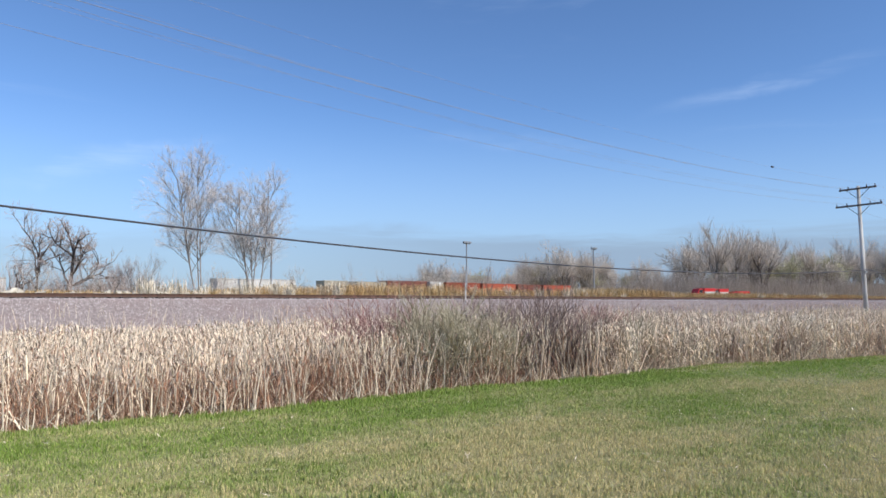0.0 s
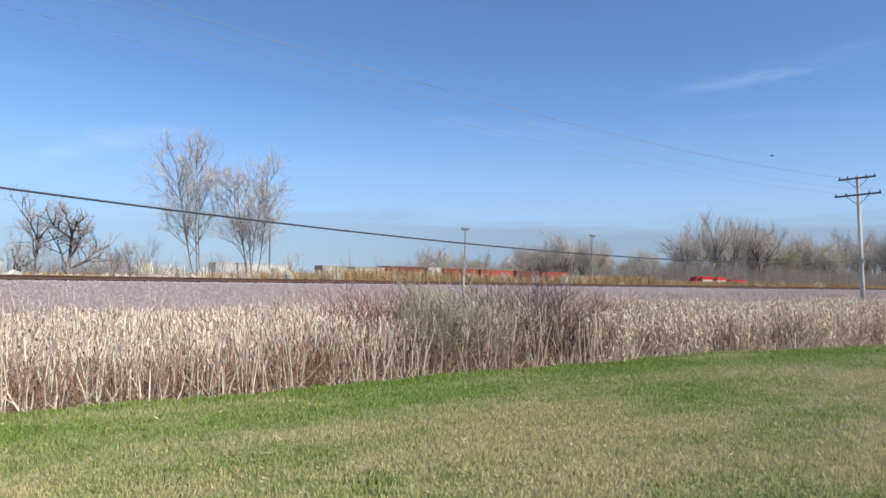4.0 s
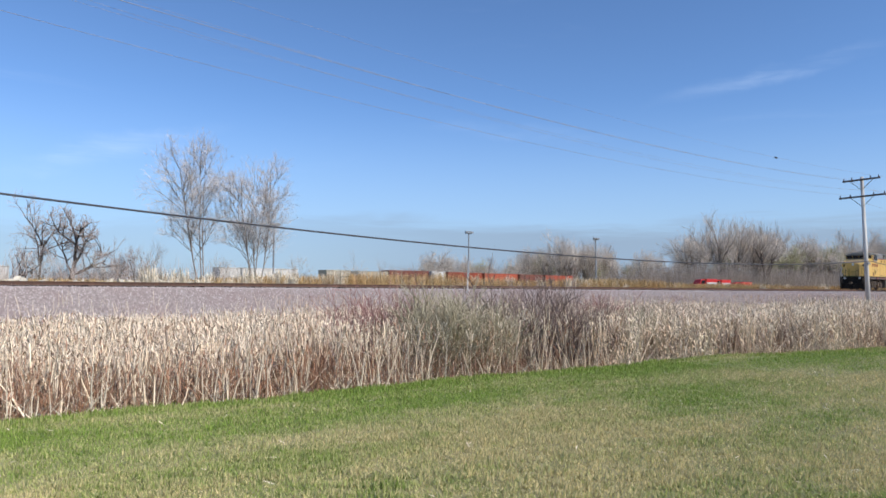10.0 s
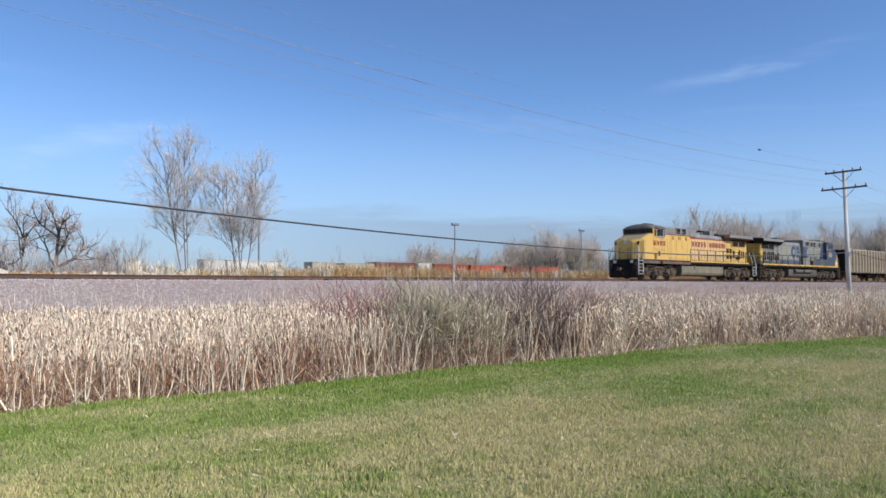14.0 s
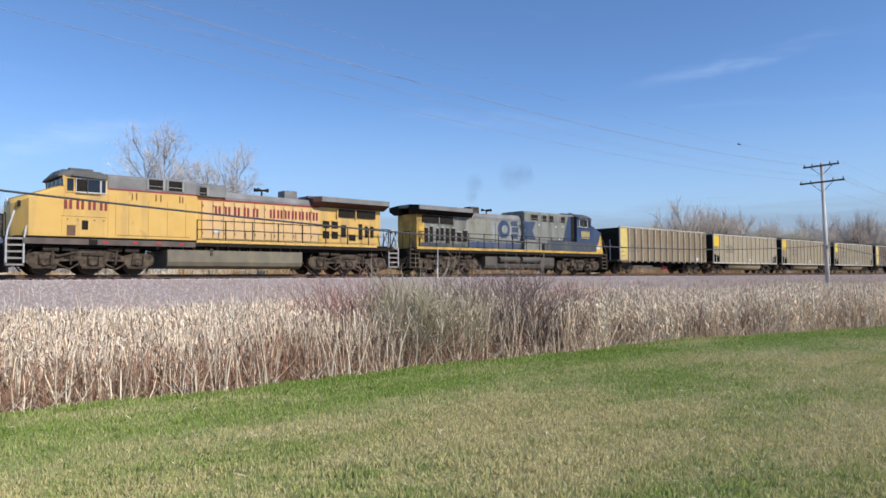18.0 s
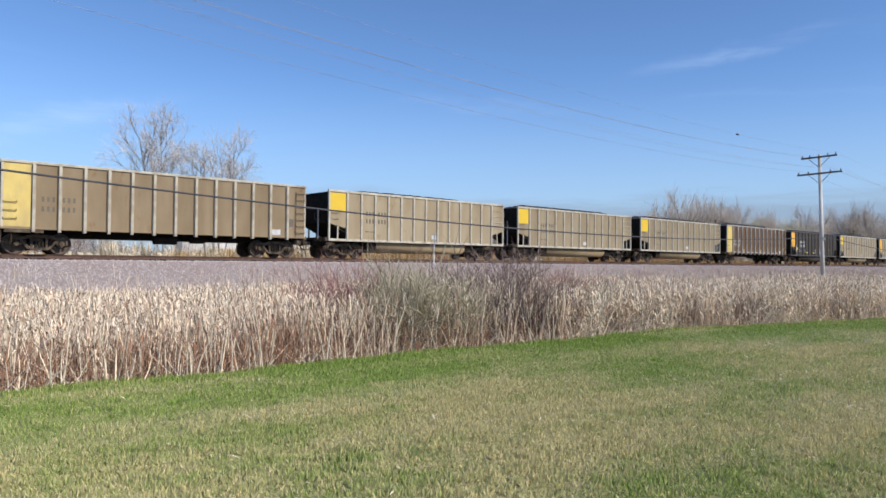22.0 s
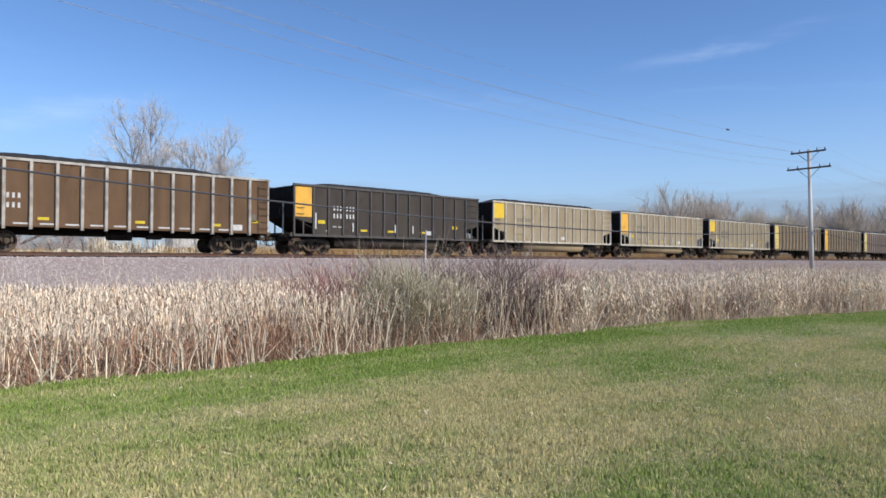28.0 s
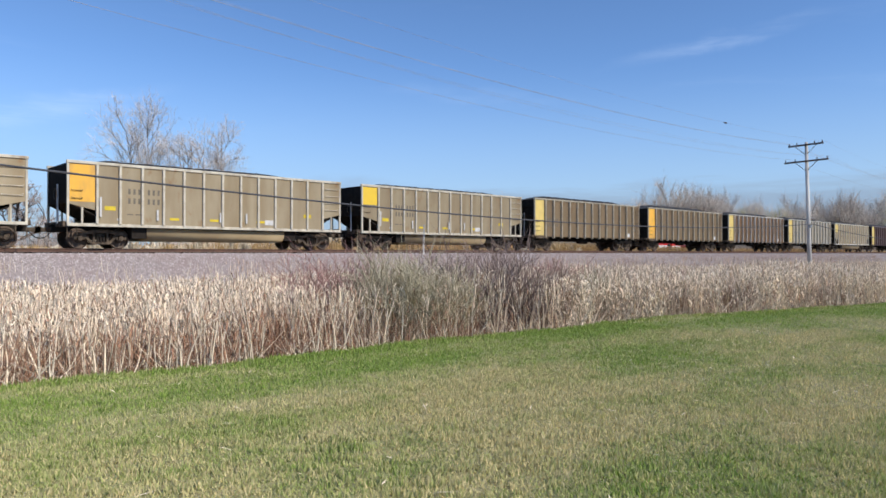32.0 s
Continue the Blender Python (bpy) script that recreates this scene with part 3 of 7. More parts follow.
    a = stalks(p, rng.uniform(0.25, 0.8, n), rng.uniform(0.004, 0.007, n), lean, np.zeros((n, 2)))
    tagged(new("fallen_stalks", raw_mesh("fallen_stalks", *a, M_REEDPALE)), "broken pale stalks lying at the lawn edge", "reeds", kind="stuff")
    m = 60
    p = reed_feet(12, 32, -0.05, 0.35, 3)[:m]
    m = len(p)
    ang = rng.uniform(3.4, 5.9, m)
    lean = np.stack([np.cos(ang), np.sin(ang)], -1) * rng.uniform(0.4, 0.75, m)[:, None]
    a = stalks(p, rng.uniform(0.3, 0.75, m), rng.uniform(0.012, 0.022, m), lean, np.zeros((m, 2)))
    tagged(new("leaning_stalks", raw_mesh("leaning_stalks", *a, M_REEDPALE)), "pale stalks leaning out over the lawn", "reeds", kind="stuff")
    # sparse tall weeds up the bank
    x = rng.uniform(-5, 110, 5000)
    y = 27.5 + 5.2 * rng.random(5000) ** 1.5
    p = np.stack([x, y, ground_z(x, y) - 0.03], -1)
    a = stalks(p, rng.uniform(0.15, 0.8, 5000), rng.uniform(0.006, 0.014, 5000), rng.normal(0, 0.15, (5000, 2)), rng.normal(0, 0.1, (5000, 2)))
    tagged(new("bank_weeds", raw_mesh("bank_weeds", *a, M_REEDPALE)), "sparse dry weeds on the ballast bank", "weeds", kind="stuff")
    x = rng.uniform(16, 120, 36000)
    y = 24.0 + 9.2 * rng.random(36000) ** 1.3
    p = np.stack([x, y, ground_z(x, y) - 0.03], -1)
    b = leaves(p, rng.uniform(0.2, 0.75, 36000) * np.interp(y, [24, 32], [1.15, 0.7]), rng.uniform(0.006, 0.013, 36000), rng.uniform(0, 2 * np.pi, 36000), np.abs(rng.normal(0.3, 0.3, 36000)))
    tagged(new("bank_grass", raw_mesh("bank_grass", *b, M_REED)), "fine tan dead grass below the ballast", "grass", kind="stuff")
    x = rng.uniform(-6, 17, 9000)
    y = 24.5 + 6.0 * rng.random(9000) ** 1.4
    p = np.stack([x, y, ground_z(x, y) - 0.03], -1)
    b = leaves(p, rng.uniform(0.15, 0.7, 9000), rng.uniform(0.006, 0.012, 9000), rng.uniform(0, 2 * np.pi, 9000), np.abs(rng.normal(0.25, 0.25, 9000)))
    tagged(new("bank_straw", raw_mesh("bank_straw", *b, M_REED)), "thin straw fringe at the foot of the bank", "grass", kind="stuff")
    # golden weeds on the far side of the track
    x = np.concatenate([rng.uniform(-8, 140, 75000), rng.uniform(140, 330, 12000)])
    y = rng.uniform(42.5, 51.0, len(x))
    p = np.stack([x, y, ground_z(x, y) - 0.03], -1)
    n = len(x)
    hh = (1.42 + 0.2 * np.sin(x * 0.23) + 0.14 * np.sin(x * 0.9)) * rng.uniform(0.4, 1.06, n)
    hh *= np.interp(x, [5, 15.5, 18, 24], [0.42, 0.5, 0.85, 1.0]) * np.interp(x, [60, 95], [1.0, 0.75])
    b = leaves(p, hh, rng.uniform(0.006, 0.016, n), rng.uniform(0, 2 * np.pi, n), np.abs(rng.normal(0.2, 0.25, n)))
    tagged(new("far_weeds", raw_mesh("far_weeds", *b, M_WEED)), "golden dry weeds behind the track", "weeds", kind="stuff")
    # bleached plumes standing in clumps among them
    mid_x = np.concatenate([rng.uniform(13, 27, 46), rng.uniform(33, 46, 6), rng.uniform(46, 62, 22), rng.uniform(62, 110, 20)])
    x = np.repeat(mid_x, 60) + rng.normal(0, 0.16, 60 * len(mid_x))
    y = np.repeat(rng.uniform(42.0, 46.0, len(mid_x)), 60) + rng.normal(0, 0.16, len(x))
    p = np.stack([x, y, ground_z(x, y) - 0.03], -1)
    hh = np.repeat(rng.uniform(0.7, 1.75, len(mid_x)), 60) * rng.uniform(0.55, 1.05, len(x))
    b = leaves(p, hh, rng.uniform(0.01, 0.022, len(x)), rng.uniform(0, 2 * np.pi, len(x)), np.abs(rng.normal(0.22, 0.25, len(x))))
    tagged(new("pale_plumes", raw_mesh("pale_plumes", *b, M_PLUME)), "bleached cream grass plumes behind the track", "weeds", kind="stuff")


build_reeds()


# ---- shrubs and trees ----
def twig(shape, pts, r):
    """A three-sided twig that runs out to a point."""
    d = (pts[-1] - pts[0]).normalized()
    a = d.orthogonal().normalized()
    b = d.cross(a)
    k = len(shape.v)
    for p, rr in ((pts[0], r), (pts[1], r * 0.75)):
        shape.v += [tuple(p + a * (rr * math.cos(q)) + b * (rr * math.sin(q))) for q in (0.0, 2.094, 4.189)]
    shape.v.append(tuple(pts[-1]))
    for j in range(3):
        jj = (j + 1) % 3
        shape.f += [(k + j, k + jj, k + 3 + jj, k + 3 + j), (k + 3 + j, k + 3 + jj, k + 6)]


def grow(rnd, start, way, length, radius, depth, wander, spread, kids, out, up=0.1, keep=0.5, ratio=(0.5, 0.75)):
    """Branch by branch: tapered bars with children along the upper part. out[level] is the shape that takes the bars."""
    pts, d, p = [Vector(start)], Vector(way).normalized(), Vector(start)
    steps = (2, 3, 4)[min(depth, 2)]
    for i in range(steps):
        d = (d + Vector((rnd.gauss(0, wander), rnd.gauss(0, wander), rnd.gauss(0, wander) + up))).normalized()
        p = p + d * (length / steps)
        pts.append(p.copy())
    shape = out[min(depth, len(out) - 1)]
    if depth == 0:
        twig(shape, pts, radius)
        return
    shape.tube(pts, radius, 5 if depth > 2 else 3, radius * 0.5)
    tall = depth > 3 and ratio[0] < 0.4
    for k in range(kids[min(depth, len(kids) - 1)]):
        u = rnd.uniform(0.26 if tall else 0.3, 1.0)
        i = min(int(u * steps), steps - 1)
        q = pts[i].lerp(pts[i + 1], u * steps - i)
        a = rnd.uniform(0, 2 * math.pi)
        o = d.orthogonal().normalized()
        side = (o * math.cos(a) + d.cross(o) * math.sin(a)).normalized()
        w = (d + side * spread * rnd.uniform(0.6, 1.3)).normalized()
        grow(rnd, q, w, length * rnd.uniform(*(ratio if tall or ratio[0] > 0.4 else (0.42, 0.68))) * ((1.25 - 0.6 * u) if tall else 1.0), radius * keep, depth - 1, wander, spread, kids, out, up, keep, ratio)


def bare_tree(name, label, at, seed, height, bark, crown, stems=1, spread=0.6, lean=(0, 0), kids=(0, 6, 6, 5, 6), twig=0.018, group="", wander=0.16, trunk=0.5, girth=0.02, up=0.12, fan=0.18, ratio=(0.5, 0.75)):
    """A leafless tree: trunk with its limbs, and a crown of fine twigs."""
    rnd = random.Random(seed)
    wood, fine = Shape(), Shape()
    for s in range(stems):
        a = rnd.uniform(0, 6.28)
        off = 0.0 if stems == 1 else 0.25
        w = Vector((lean[0] + math.cos(a) * fan * (stems > 1), lean[1] + math.sin(a) * fan * (stems > 1), 1))
        grow(rnd, (math.cos(a) * off, math.sin(a) * off, -0.2), w, height * trunk * rnd.uniform(0.85, 1.1), height * girth / (stems ** 0.4), 4, wander, spread, kids, [fine, fine, wood, wood, wood], up, ratio=ratio)
    # twigs never thinner than the light shows
    t = thing(name, label, "tree", group, at)
    part("trunk", wood, bark, t, smooth=True)
    part("crown", fine, crown, t)
    return t


def shrub(name, label, at, seed, height, material, stems, spread, width):
    """A many-stemmed bush: each stem forks into fine twigs."""
    rnd = random.Random(seed)
    t = thing(name, label, "shrub", "", at)
    for s in range(stems):
        a, r = rnd.uniform(0, 6.28), width * math.sqrt(rnd.random())
        base = (math.cos(a) * r * 0.45, math.sin(a) * r * 0.45, -0.05)
        way = Vector((math.cos(a) * spread * r / width, math.sin(a) * spread * r / width, 1))
        wood = Shape()
        grow(rnd, base, way, height * rnd.uniform(0.48, 0.7), 0.014 * rnd.uniform(0.7, 1.4), 2, 0.2, 0.75, (0, 5, 7), [wood], 0.12, keep=0.6)
        part("stem", wood, material, t)
    return t


def gz(x, y):
    return float(ground_z(x, y))


def build_shrubs():
    for name, label, x, y, h, m, stems, spread, w, seed in (
        ("willow_shrub", "grey green leafless willow bush among reeds", 8.9, 10.9, 1.95, M_TWIGGREY, 50, 0.45, 1.0, 3),
        ("willow_shrub", "grey twiggy willow bush beside dry reeds", 10.0, 10.8, 1.6, M_TWIGGREY, 30, 0.4, 0.9, 4),
        ("dark_shrub", "dark brown branching bush among reeds", 11.9, 11.2, 2.4, M_TWIGDARK, 40, 0.6, 1.2, 5),
        ("dark_shrub", "low dark twiggy bush at the lawn edge", 12.9, 10.7, 1.7, M_TWIGDARK, 20, 0.5, 0.9, 6),
        ("dogwood_shrub", "red stemmed dogwood bush in dry reeds", 8.3, 12.2, 2.15, M_TWIGRED, 17, 0.42, 1.0, 7),
        ("dogwood_shrub", "reddish brown dogwood thicket in dry reeds", 9.8, 12.9, 2.0, M_TWIGRED, 12, 0.45, 0.9, 8),
        ("dogwood_shrub", "sparse reddish bush rising above the reeds", 15.5, 12.2, 1.9, M_TWIGRED, 22, 0.5, 1.1, 9),
        ("willow_shrub", "grey brown bush at the edge of reeds", 15.2, 10.8, 1.5, M_TWIGGREY, 24, 0.5, 0.9, 10),
        ("dark_shrub", "brown twiggy bush thinning out among reeds", 14.6, 11.9, 1.75, M_TWIGBROWN, 22, 0.55, 1.2, 61),
        ("dark_shrub", "sparse brown bush among dry reeds", 17.0, 11.3, 1.55, M_TWIGBROWN, 20, 0.5, 1.3, 62),
        ("dark_shrub", "low brown twigs among dry reeds", 18.9, 11.0, 1.4, M_TWIGBROWN, 18, 0.5, 1.2, 63),
        ("dogwood_shrub", "thin reddish twigs among dry reeds", 20.8, 11.6, 1.45, M_TWIGRED, 14, 0.5, 1.2, 64),
        ("dark_shrub", "low brown twigs beside the lawn", 22.5, 10.2, 1.25, M_TWIGBROWN, 16, 0.5, 1.1, 65),
    ):
        shrub(name, label, pose(x, y, gz(x, y)), seed, h, m, stems, spread, w)


build_shrubs()


def build_trees():
    # the broad dark trees by the yard fence
    bare_tree("tree", "dark spreading leafless tree behind the track", pose(12.5, 60, 1.0), 21, 8.6, M_BARKDARK, M_CROWNDARK, 1, 1.2, (-0.05, 0), (0, 5, 6, 6, 8), trunk=0.56, girth=0.021, up=0.08, wander=0.2, ratio=(0.42, 0.62))
    bare_tree("tree", "dark leaning leafless tree behind the track", pose(10.9, 63, 1.0), 22, 6.8, M_BARKDARK, M_CROWNDARK, 1, 0.9, (-0.8, 0), (0, 4, 6, 6, 8), trunk=0.75, girth=0.018, up=-0.02, ratio=(0.45, 0.7))
    bare_tree("tree", "low dark leafless tree beside the yard", pose(16.3, 61, 1.0), 23, 5.0, M_BARKDARK, M_CROWNDARK, 3, 1.0, (0, 0), (0, 5, 6, 5, 5), trunk=0.42, fan=0.5)
    bare_tree("tree", "low dark leafless tree beside the yard", pose(8.6, 60, 1.0), 24, 5.0, M_BARKDARK, M_CROWNDARK, 2, 0.8, (0, 0), (0, 4, 5, 4, 4), trunk=0.45)
    n = 2600
    x = np.concatenate([rng.uniform(2, 27, 1500), rng.normal(14.5, 2.2, 1100)])
    p = np.stack([x, rng.uniform(58, 66, n), np.full(n, 0.9)], -1)
    a = stalks(p, rng.uniform(0.8, 3.2, n) * (0.7 + 0.5 * np.sin(x * 0.9) ** 2), rng.uniform(0.01, 0.025, n), rng.normal(0, 0.3, (n, 2)), rng.normal(0, 0.2, (n, 2)))
    tagged(new("fence_brush", raw_mesh("fence_brush", *a, M_CROWNDARK)), "low leafless brush under the dark trees", "brush", kind="stuff")
    # the tall pale pair
    bare_tree("tree", "tall slender pale grey leafless tree", pose(28.3, 75, 1.0), 31, 14.0, M_BARKPALE, M_CROWNPALE, 4, 0.85, (-0.045, 0), (0, 6, 6, 6, 13), trunk=0.95, girth=0.01, up=0.04, wander=0.07, fan=0.08, ratio=(0.2, 0.36))
    bare_tree("tree", "tall pale grey leafless tree with upright limbs", pose(34.3, 75, 1.0), 38, 13.4, M_BARKPALE, M_CROWNPALE, 5, 0.8, (-0.14, 0), (0, 6, 6, 6, 13), trunk=0.9, girth=0.011, up=0.05, wander=0.08, fan=0.18, ratio=(0.2, 0.36))
    for x, y, h, s in ((23.5, 78, 6, 41), (30, 74, 5, 42), (38.5, 74, 5, 43), (52, 75, 4.5, 44), (21, 70, 4.0, 45), (9.6, 58.5, 3.6, 46), (14.2, 58.5, 4.0, 47), (17.6, 59, 3.4, 48), (47, 74, 5.0, 49)):
        bare_tree("sapling", "small grey leafless sapling behind weeds", pose(x, y, 1.0), s, h, M_BARK, M_CROWN, 3, 0.5, (0, 0), (0, 4, 5, 3, 4), trunk=0.5, girth=0.012)
    # the wood along the line: four kinds, copied
    kinds = [
        bare_tree("woodland_tree", "tall grey brown leafless woodland tree", pose(140, 78, 0.9), 51, 20, M_BARK, M_CROWN, 1, 0.6, (0.05, 0), (0, 4, 6, 6, 8), group="woodland trees", trunk=0.42, up=0.2, girth=0.014),
        bare_tree("woodland_tree", "grey brown leafless woodland tree with many stems", pose(152, 80, 0.9), 52, 19, M_BARK, M_CROWN, 3, 0.55, (0, 0), (0, 4, 6, 5, 6), group="woodland trees", trunk=0.45, girth=0.014),
        bare_tree("woodland_tree", "dark leaning leafless woodland tree", pose(158, 76, 0.9), 53, 20, M_BARKDARK, M_CROWN, 1, 0.7, (-0.25, 0), (0, 4, 6, 6, 7), group="woodland trees", trunk=0.45, girth=0.014),
        bare_tree("woodland_tree", "woodland tree with first green buds", pose(177, 80, 0.9), 54, 18, M_BARK, M_BUDS, 2, 0.6, (0, 0), (0, 4, 6, 5, 6), group="woodland trees", trunk=0.45, girth=0.014),
    ]
    rnd = random.Random(5)
    spots = []
    for i in range(64):
        x = rnd.uniform(122, 330)
        spots.append((x, rnd.uniform(76, 118), rnd.uniform(0.8, 1.12) * float(np.interp(x, [122, 175, 330], [0.82, 1.12, 1.35]))))
    for i in range(38):
        az = radians(rnd.uniform(46, 59))
        y = rnd.uniform(125, 165)
        spots.append((y * math.tan(az), y, rnd.uniform(0.72, 0.95)))
    for i in range(36):
        az = radians(rnd.uniform(38, 50))
        y = rnd.uniform(195, 250)
        spots.append((y * math.tan(az), y, rnd.uniform(0.75, 1.0)))
    for i, (x, y, s) in enumerate(spots):
        if y < 120 and x < 122 + (y - 76) * 1.6:
            x += 75
        k = kinds[rnd.choice((0, 0, 1, 1, 1, 2, 3) if rnd.random() < 0.8 else (1, 3))]
        c = copy_thing(k, pose(x, y, 0.9, 0, 0, rnd.uniform(0, 360)) @ Matrix.Scale(s, 4))
        c.scale = (s, s, s * rnd.uniform(0.9, 1.1))
    # brush at the foot of the wood
    n = 36000
    x = rng.uniform(100, 330, n)
    y = 72 + rng.uniform(0, 1, n) * 30 + np.where(x < 125, 45, 0)
    p = np.stack([x, y, np.full(n, 0.5)], -1)
    a = stalks(p, rng.uniform(1.5, 7.5, n), rng.uniform(0.025, 0.05, n), rng.normal(0, 0.14, (n, 2)), rng.normal(0, 0.1, (n, 2)))
    tagged(new("woodland_brush", raw_mesh("woodland_brush", *a, M_BRUSH)), "grey brown leafless brush under the trees", "brush", kind="stuff")
    n = 8000
    az = np.radians(rng.uniform(38, 58, n))
    y = rng.uniform(150, 230, n)
    p = np.stack([y * np.tan(az), y, np.full(n, 0.5)], -1)
    a = stalks(p, rng.uniform(2, 8.5, n), rng.uniform(0.03, 0.06, n), rng.normal(0, 0.12, (n, 2)), rng.normal(0, 0.1, (n, 2)))
    tagged(new("far_brush", raw_mesh("far_brush", *a, M_CROWN)), "distant grey leafless brush", "brush", kind="stuff")


build_trees()


# ---- track ----
def build_track():
    prof = [(-0.075, 0.0), (0.075, 0.0), (0.07, 0.015), (0.012, 0.035), (0.01, 0.13), (0.036, 0.142), (0.036, 0.172), (-0.036, 0.172), (-0.036, 0.142), (-0.01, 0.13), (-0.012, 0.035), (-0.07, 0.015)]
    for y in (TRACK_Y - 0.75, TRACK_Y + 0.75):
        sh = Shape()
        sh.prism([(y + a, RAIL_Z - 0.172 + b) for a, b in prof], -220, 420)
        ob = part("rail", sh, M_RAIL)
        tagged(ob, "rusty brown steel rail on wooden ties", "rail", "rails of the track", "structure")
    base = Shape().box(-0.11, 0.11, -1.3, 1.3, -0.09, 0.09).mesh("tie", M_TIE)
    track = thing("railway_ties", "dark creosoted wooden ties in ballast", "ties", at=pose(0, TRACK_Y, RAIL_Z - 0.172 - 0.085))
    rnd = random.Random(2)
    rest = Shape()
    for i in range(-40, 520):
        x = i * 0.53
        if 0 <= i < 180:
            part("tie", base, M_TIE, track, at=pose(x, rnd.uniform(-0.03, 0.03), rnd.uniform(-0.01, 0.005), 0, 0, rnd.uniform(-1, 1)))
        else:
            rest.box(x - 0.11, x + 0.11, -1.3, 1.3, -0.09, 0.09)
    tagged(part("far_ties", rest, M_TIE, track), kind="stuff")
    # ballast stones
    n = 42000
    x = np.concatenate([rng.uniform(-6, 60, n - 12000), rng.uniform(60, 140, 12000)])
    y = np.where(rng.random(n) < 0.8, rng.uniform(31.2, 34.7, n), rng.uniform(36.9, 39.0, n))
    z = ground_z(x, y)
    s = rng.uniform(0.02, 0.05, n)
    t = np.array([(1, 0, -0.3), (-0.5, 0.87, -0.3), (-0.5, -0.87, -0.3), (0.1, 0.1, 1.0)])
    a = rng.uniform(0, 6.28, n)
    c, sn = np.cos(a), np.sin(a)
    v = np.zeros((n, 4, 3))
    jig = rng.uniform(0.7, 1.3, (n, 4))
    for k in range(4):
        v[:, k, 0] = x + s * jig[:, k] * (t[k, 0] * c - t[k, 1] * sn)
        v[:, k, 1] = y + s * jig[:, k] * (t[k, 0] * sn + t[k, 1] * c)
        v[:, k, 2] = z + s * jig[:, k] * t[k, 2]
    f = np.array([(0, 1, 3), (1, 2, 3), (2, 0, 3)])
    tri = (np.arange(n)[:, None, None] * 4 + f[None]).reshape(-1, 3)
    tagged(new("ballast_stones", raw_mesh("ballast_stones", v.reshape(-1, 3), tri, M_STONE)), "crushed grey pink ballast stones", "ballast", kind="stuff")
    # the marker post beside the track
    post = thing("marker_post", "thin white trackside marker post with dark top", "post", at=pose(29.7, 33.6, gz(29.7, 33.6) - 0.05))
    part("shaft", Shape().box(-0.035, 0.035, -0.035, 0.035, 0, 1.45), M_WHITE, post)
    part("plate", Shape().box(-0.05, 0.05, -0.045, -0.03, 1.35, 2.15), M_GALV, post, "weathered dark plate")


build_track()


# ---- overhead line ----
def sagging(a, b, sag, n=40):
    a, b = Vector(a), Vector(b)
    return [a.lerp(b, i / n) - Vector((0, 0, sag * 4 * (i / n) * (1 - i / n))) for i in range(n + 1)]


def line_pole(at):
    t = thing("utility_pole", "weathered wooden utility pole with two crossarms", "utility pole", "poles of the line", at)
    part("pole", Shape().tube([(0, 0, -1.0), (0, 0, 5), (0, 0, 10.15)], 0.17, 14, 0.11), M_POLE, t, smooth=True)
    for z, half in ((9.95, 1.22), (8.75, 1.52)):
        arm = part("crossarm", Shape().box(-0.19, -0.09, -half, half, z - 0.06, z + 0.06), M_ARM, t)
        for s in (-1, 1):
            part("brace", Shape().tube([(-0.13, s * 0.75, z - 0.05), (-0.13, s * 0.08, z - 0.68)], 0.02, 5), M_ARM, t)
        for y in (-half + 0.08, -half * 0.5, half * 0.5, half - 0.08):
            part("insulator", Shape().tube([(-0.14, y, z + 0.06), (-0.14, y, z + 0.1), (-0.14, y, z + 0.19), (-0.14, y, z + 0.22)], 0.045, 8, 0.03), M_INSUL, arm)
    part("cable_clamp", Shape().box(-0.2, 0.2, -0.2, -0.14, 3.9, 4.06), M_GALV, t)
    return t


POLE_X, POLE_Y, SPAN = 54.75, 19.4, 57.5


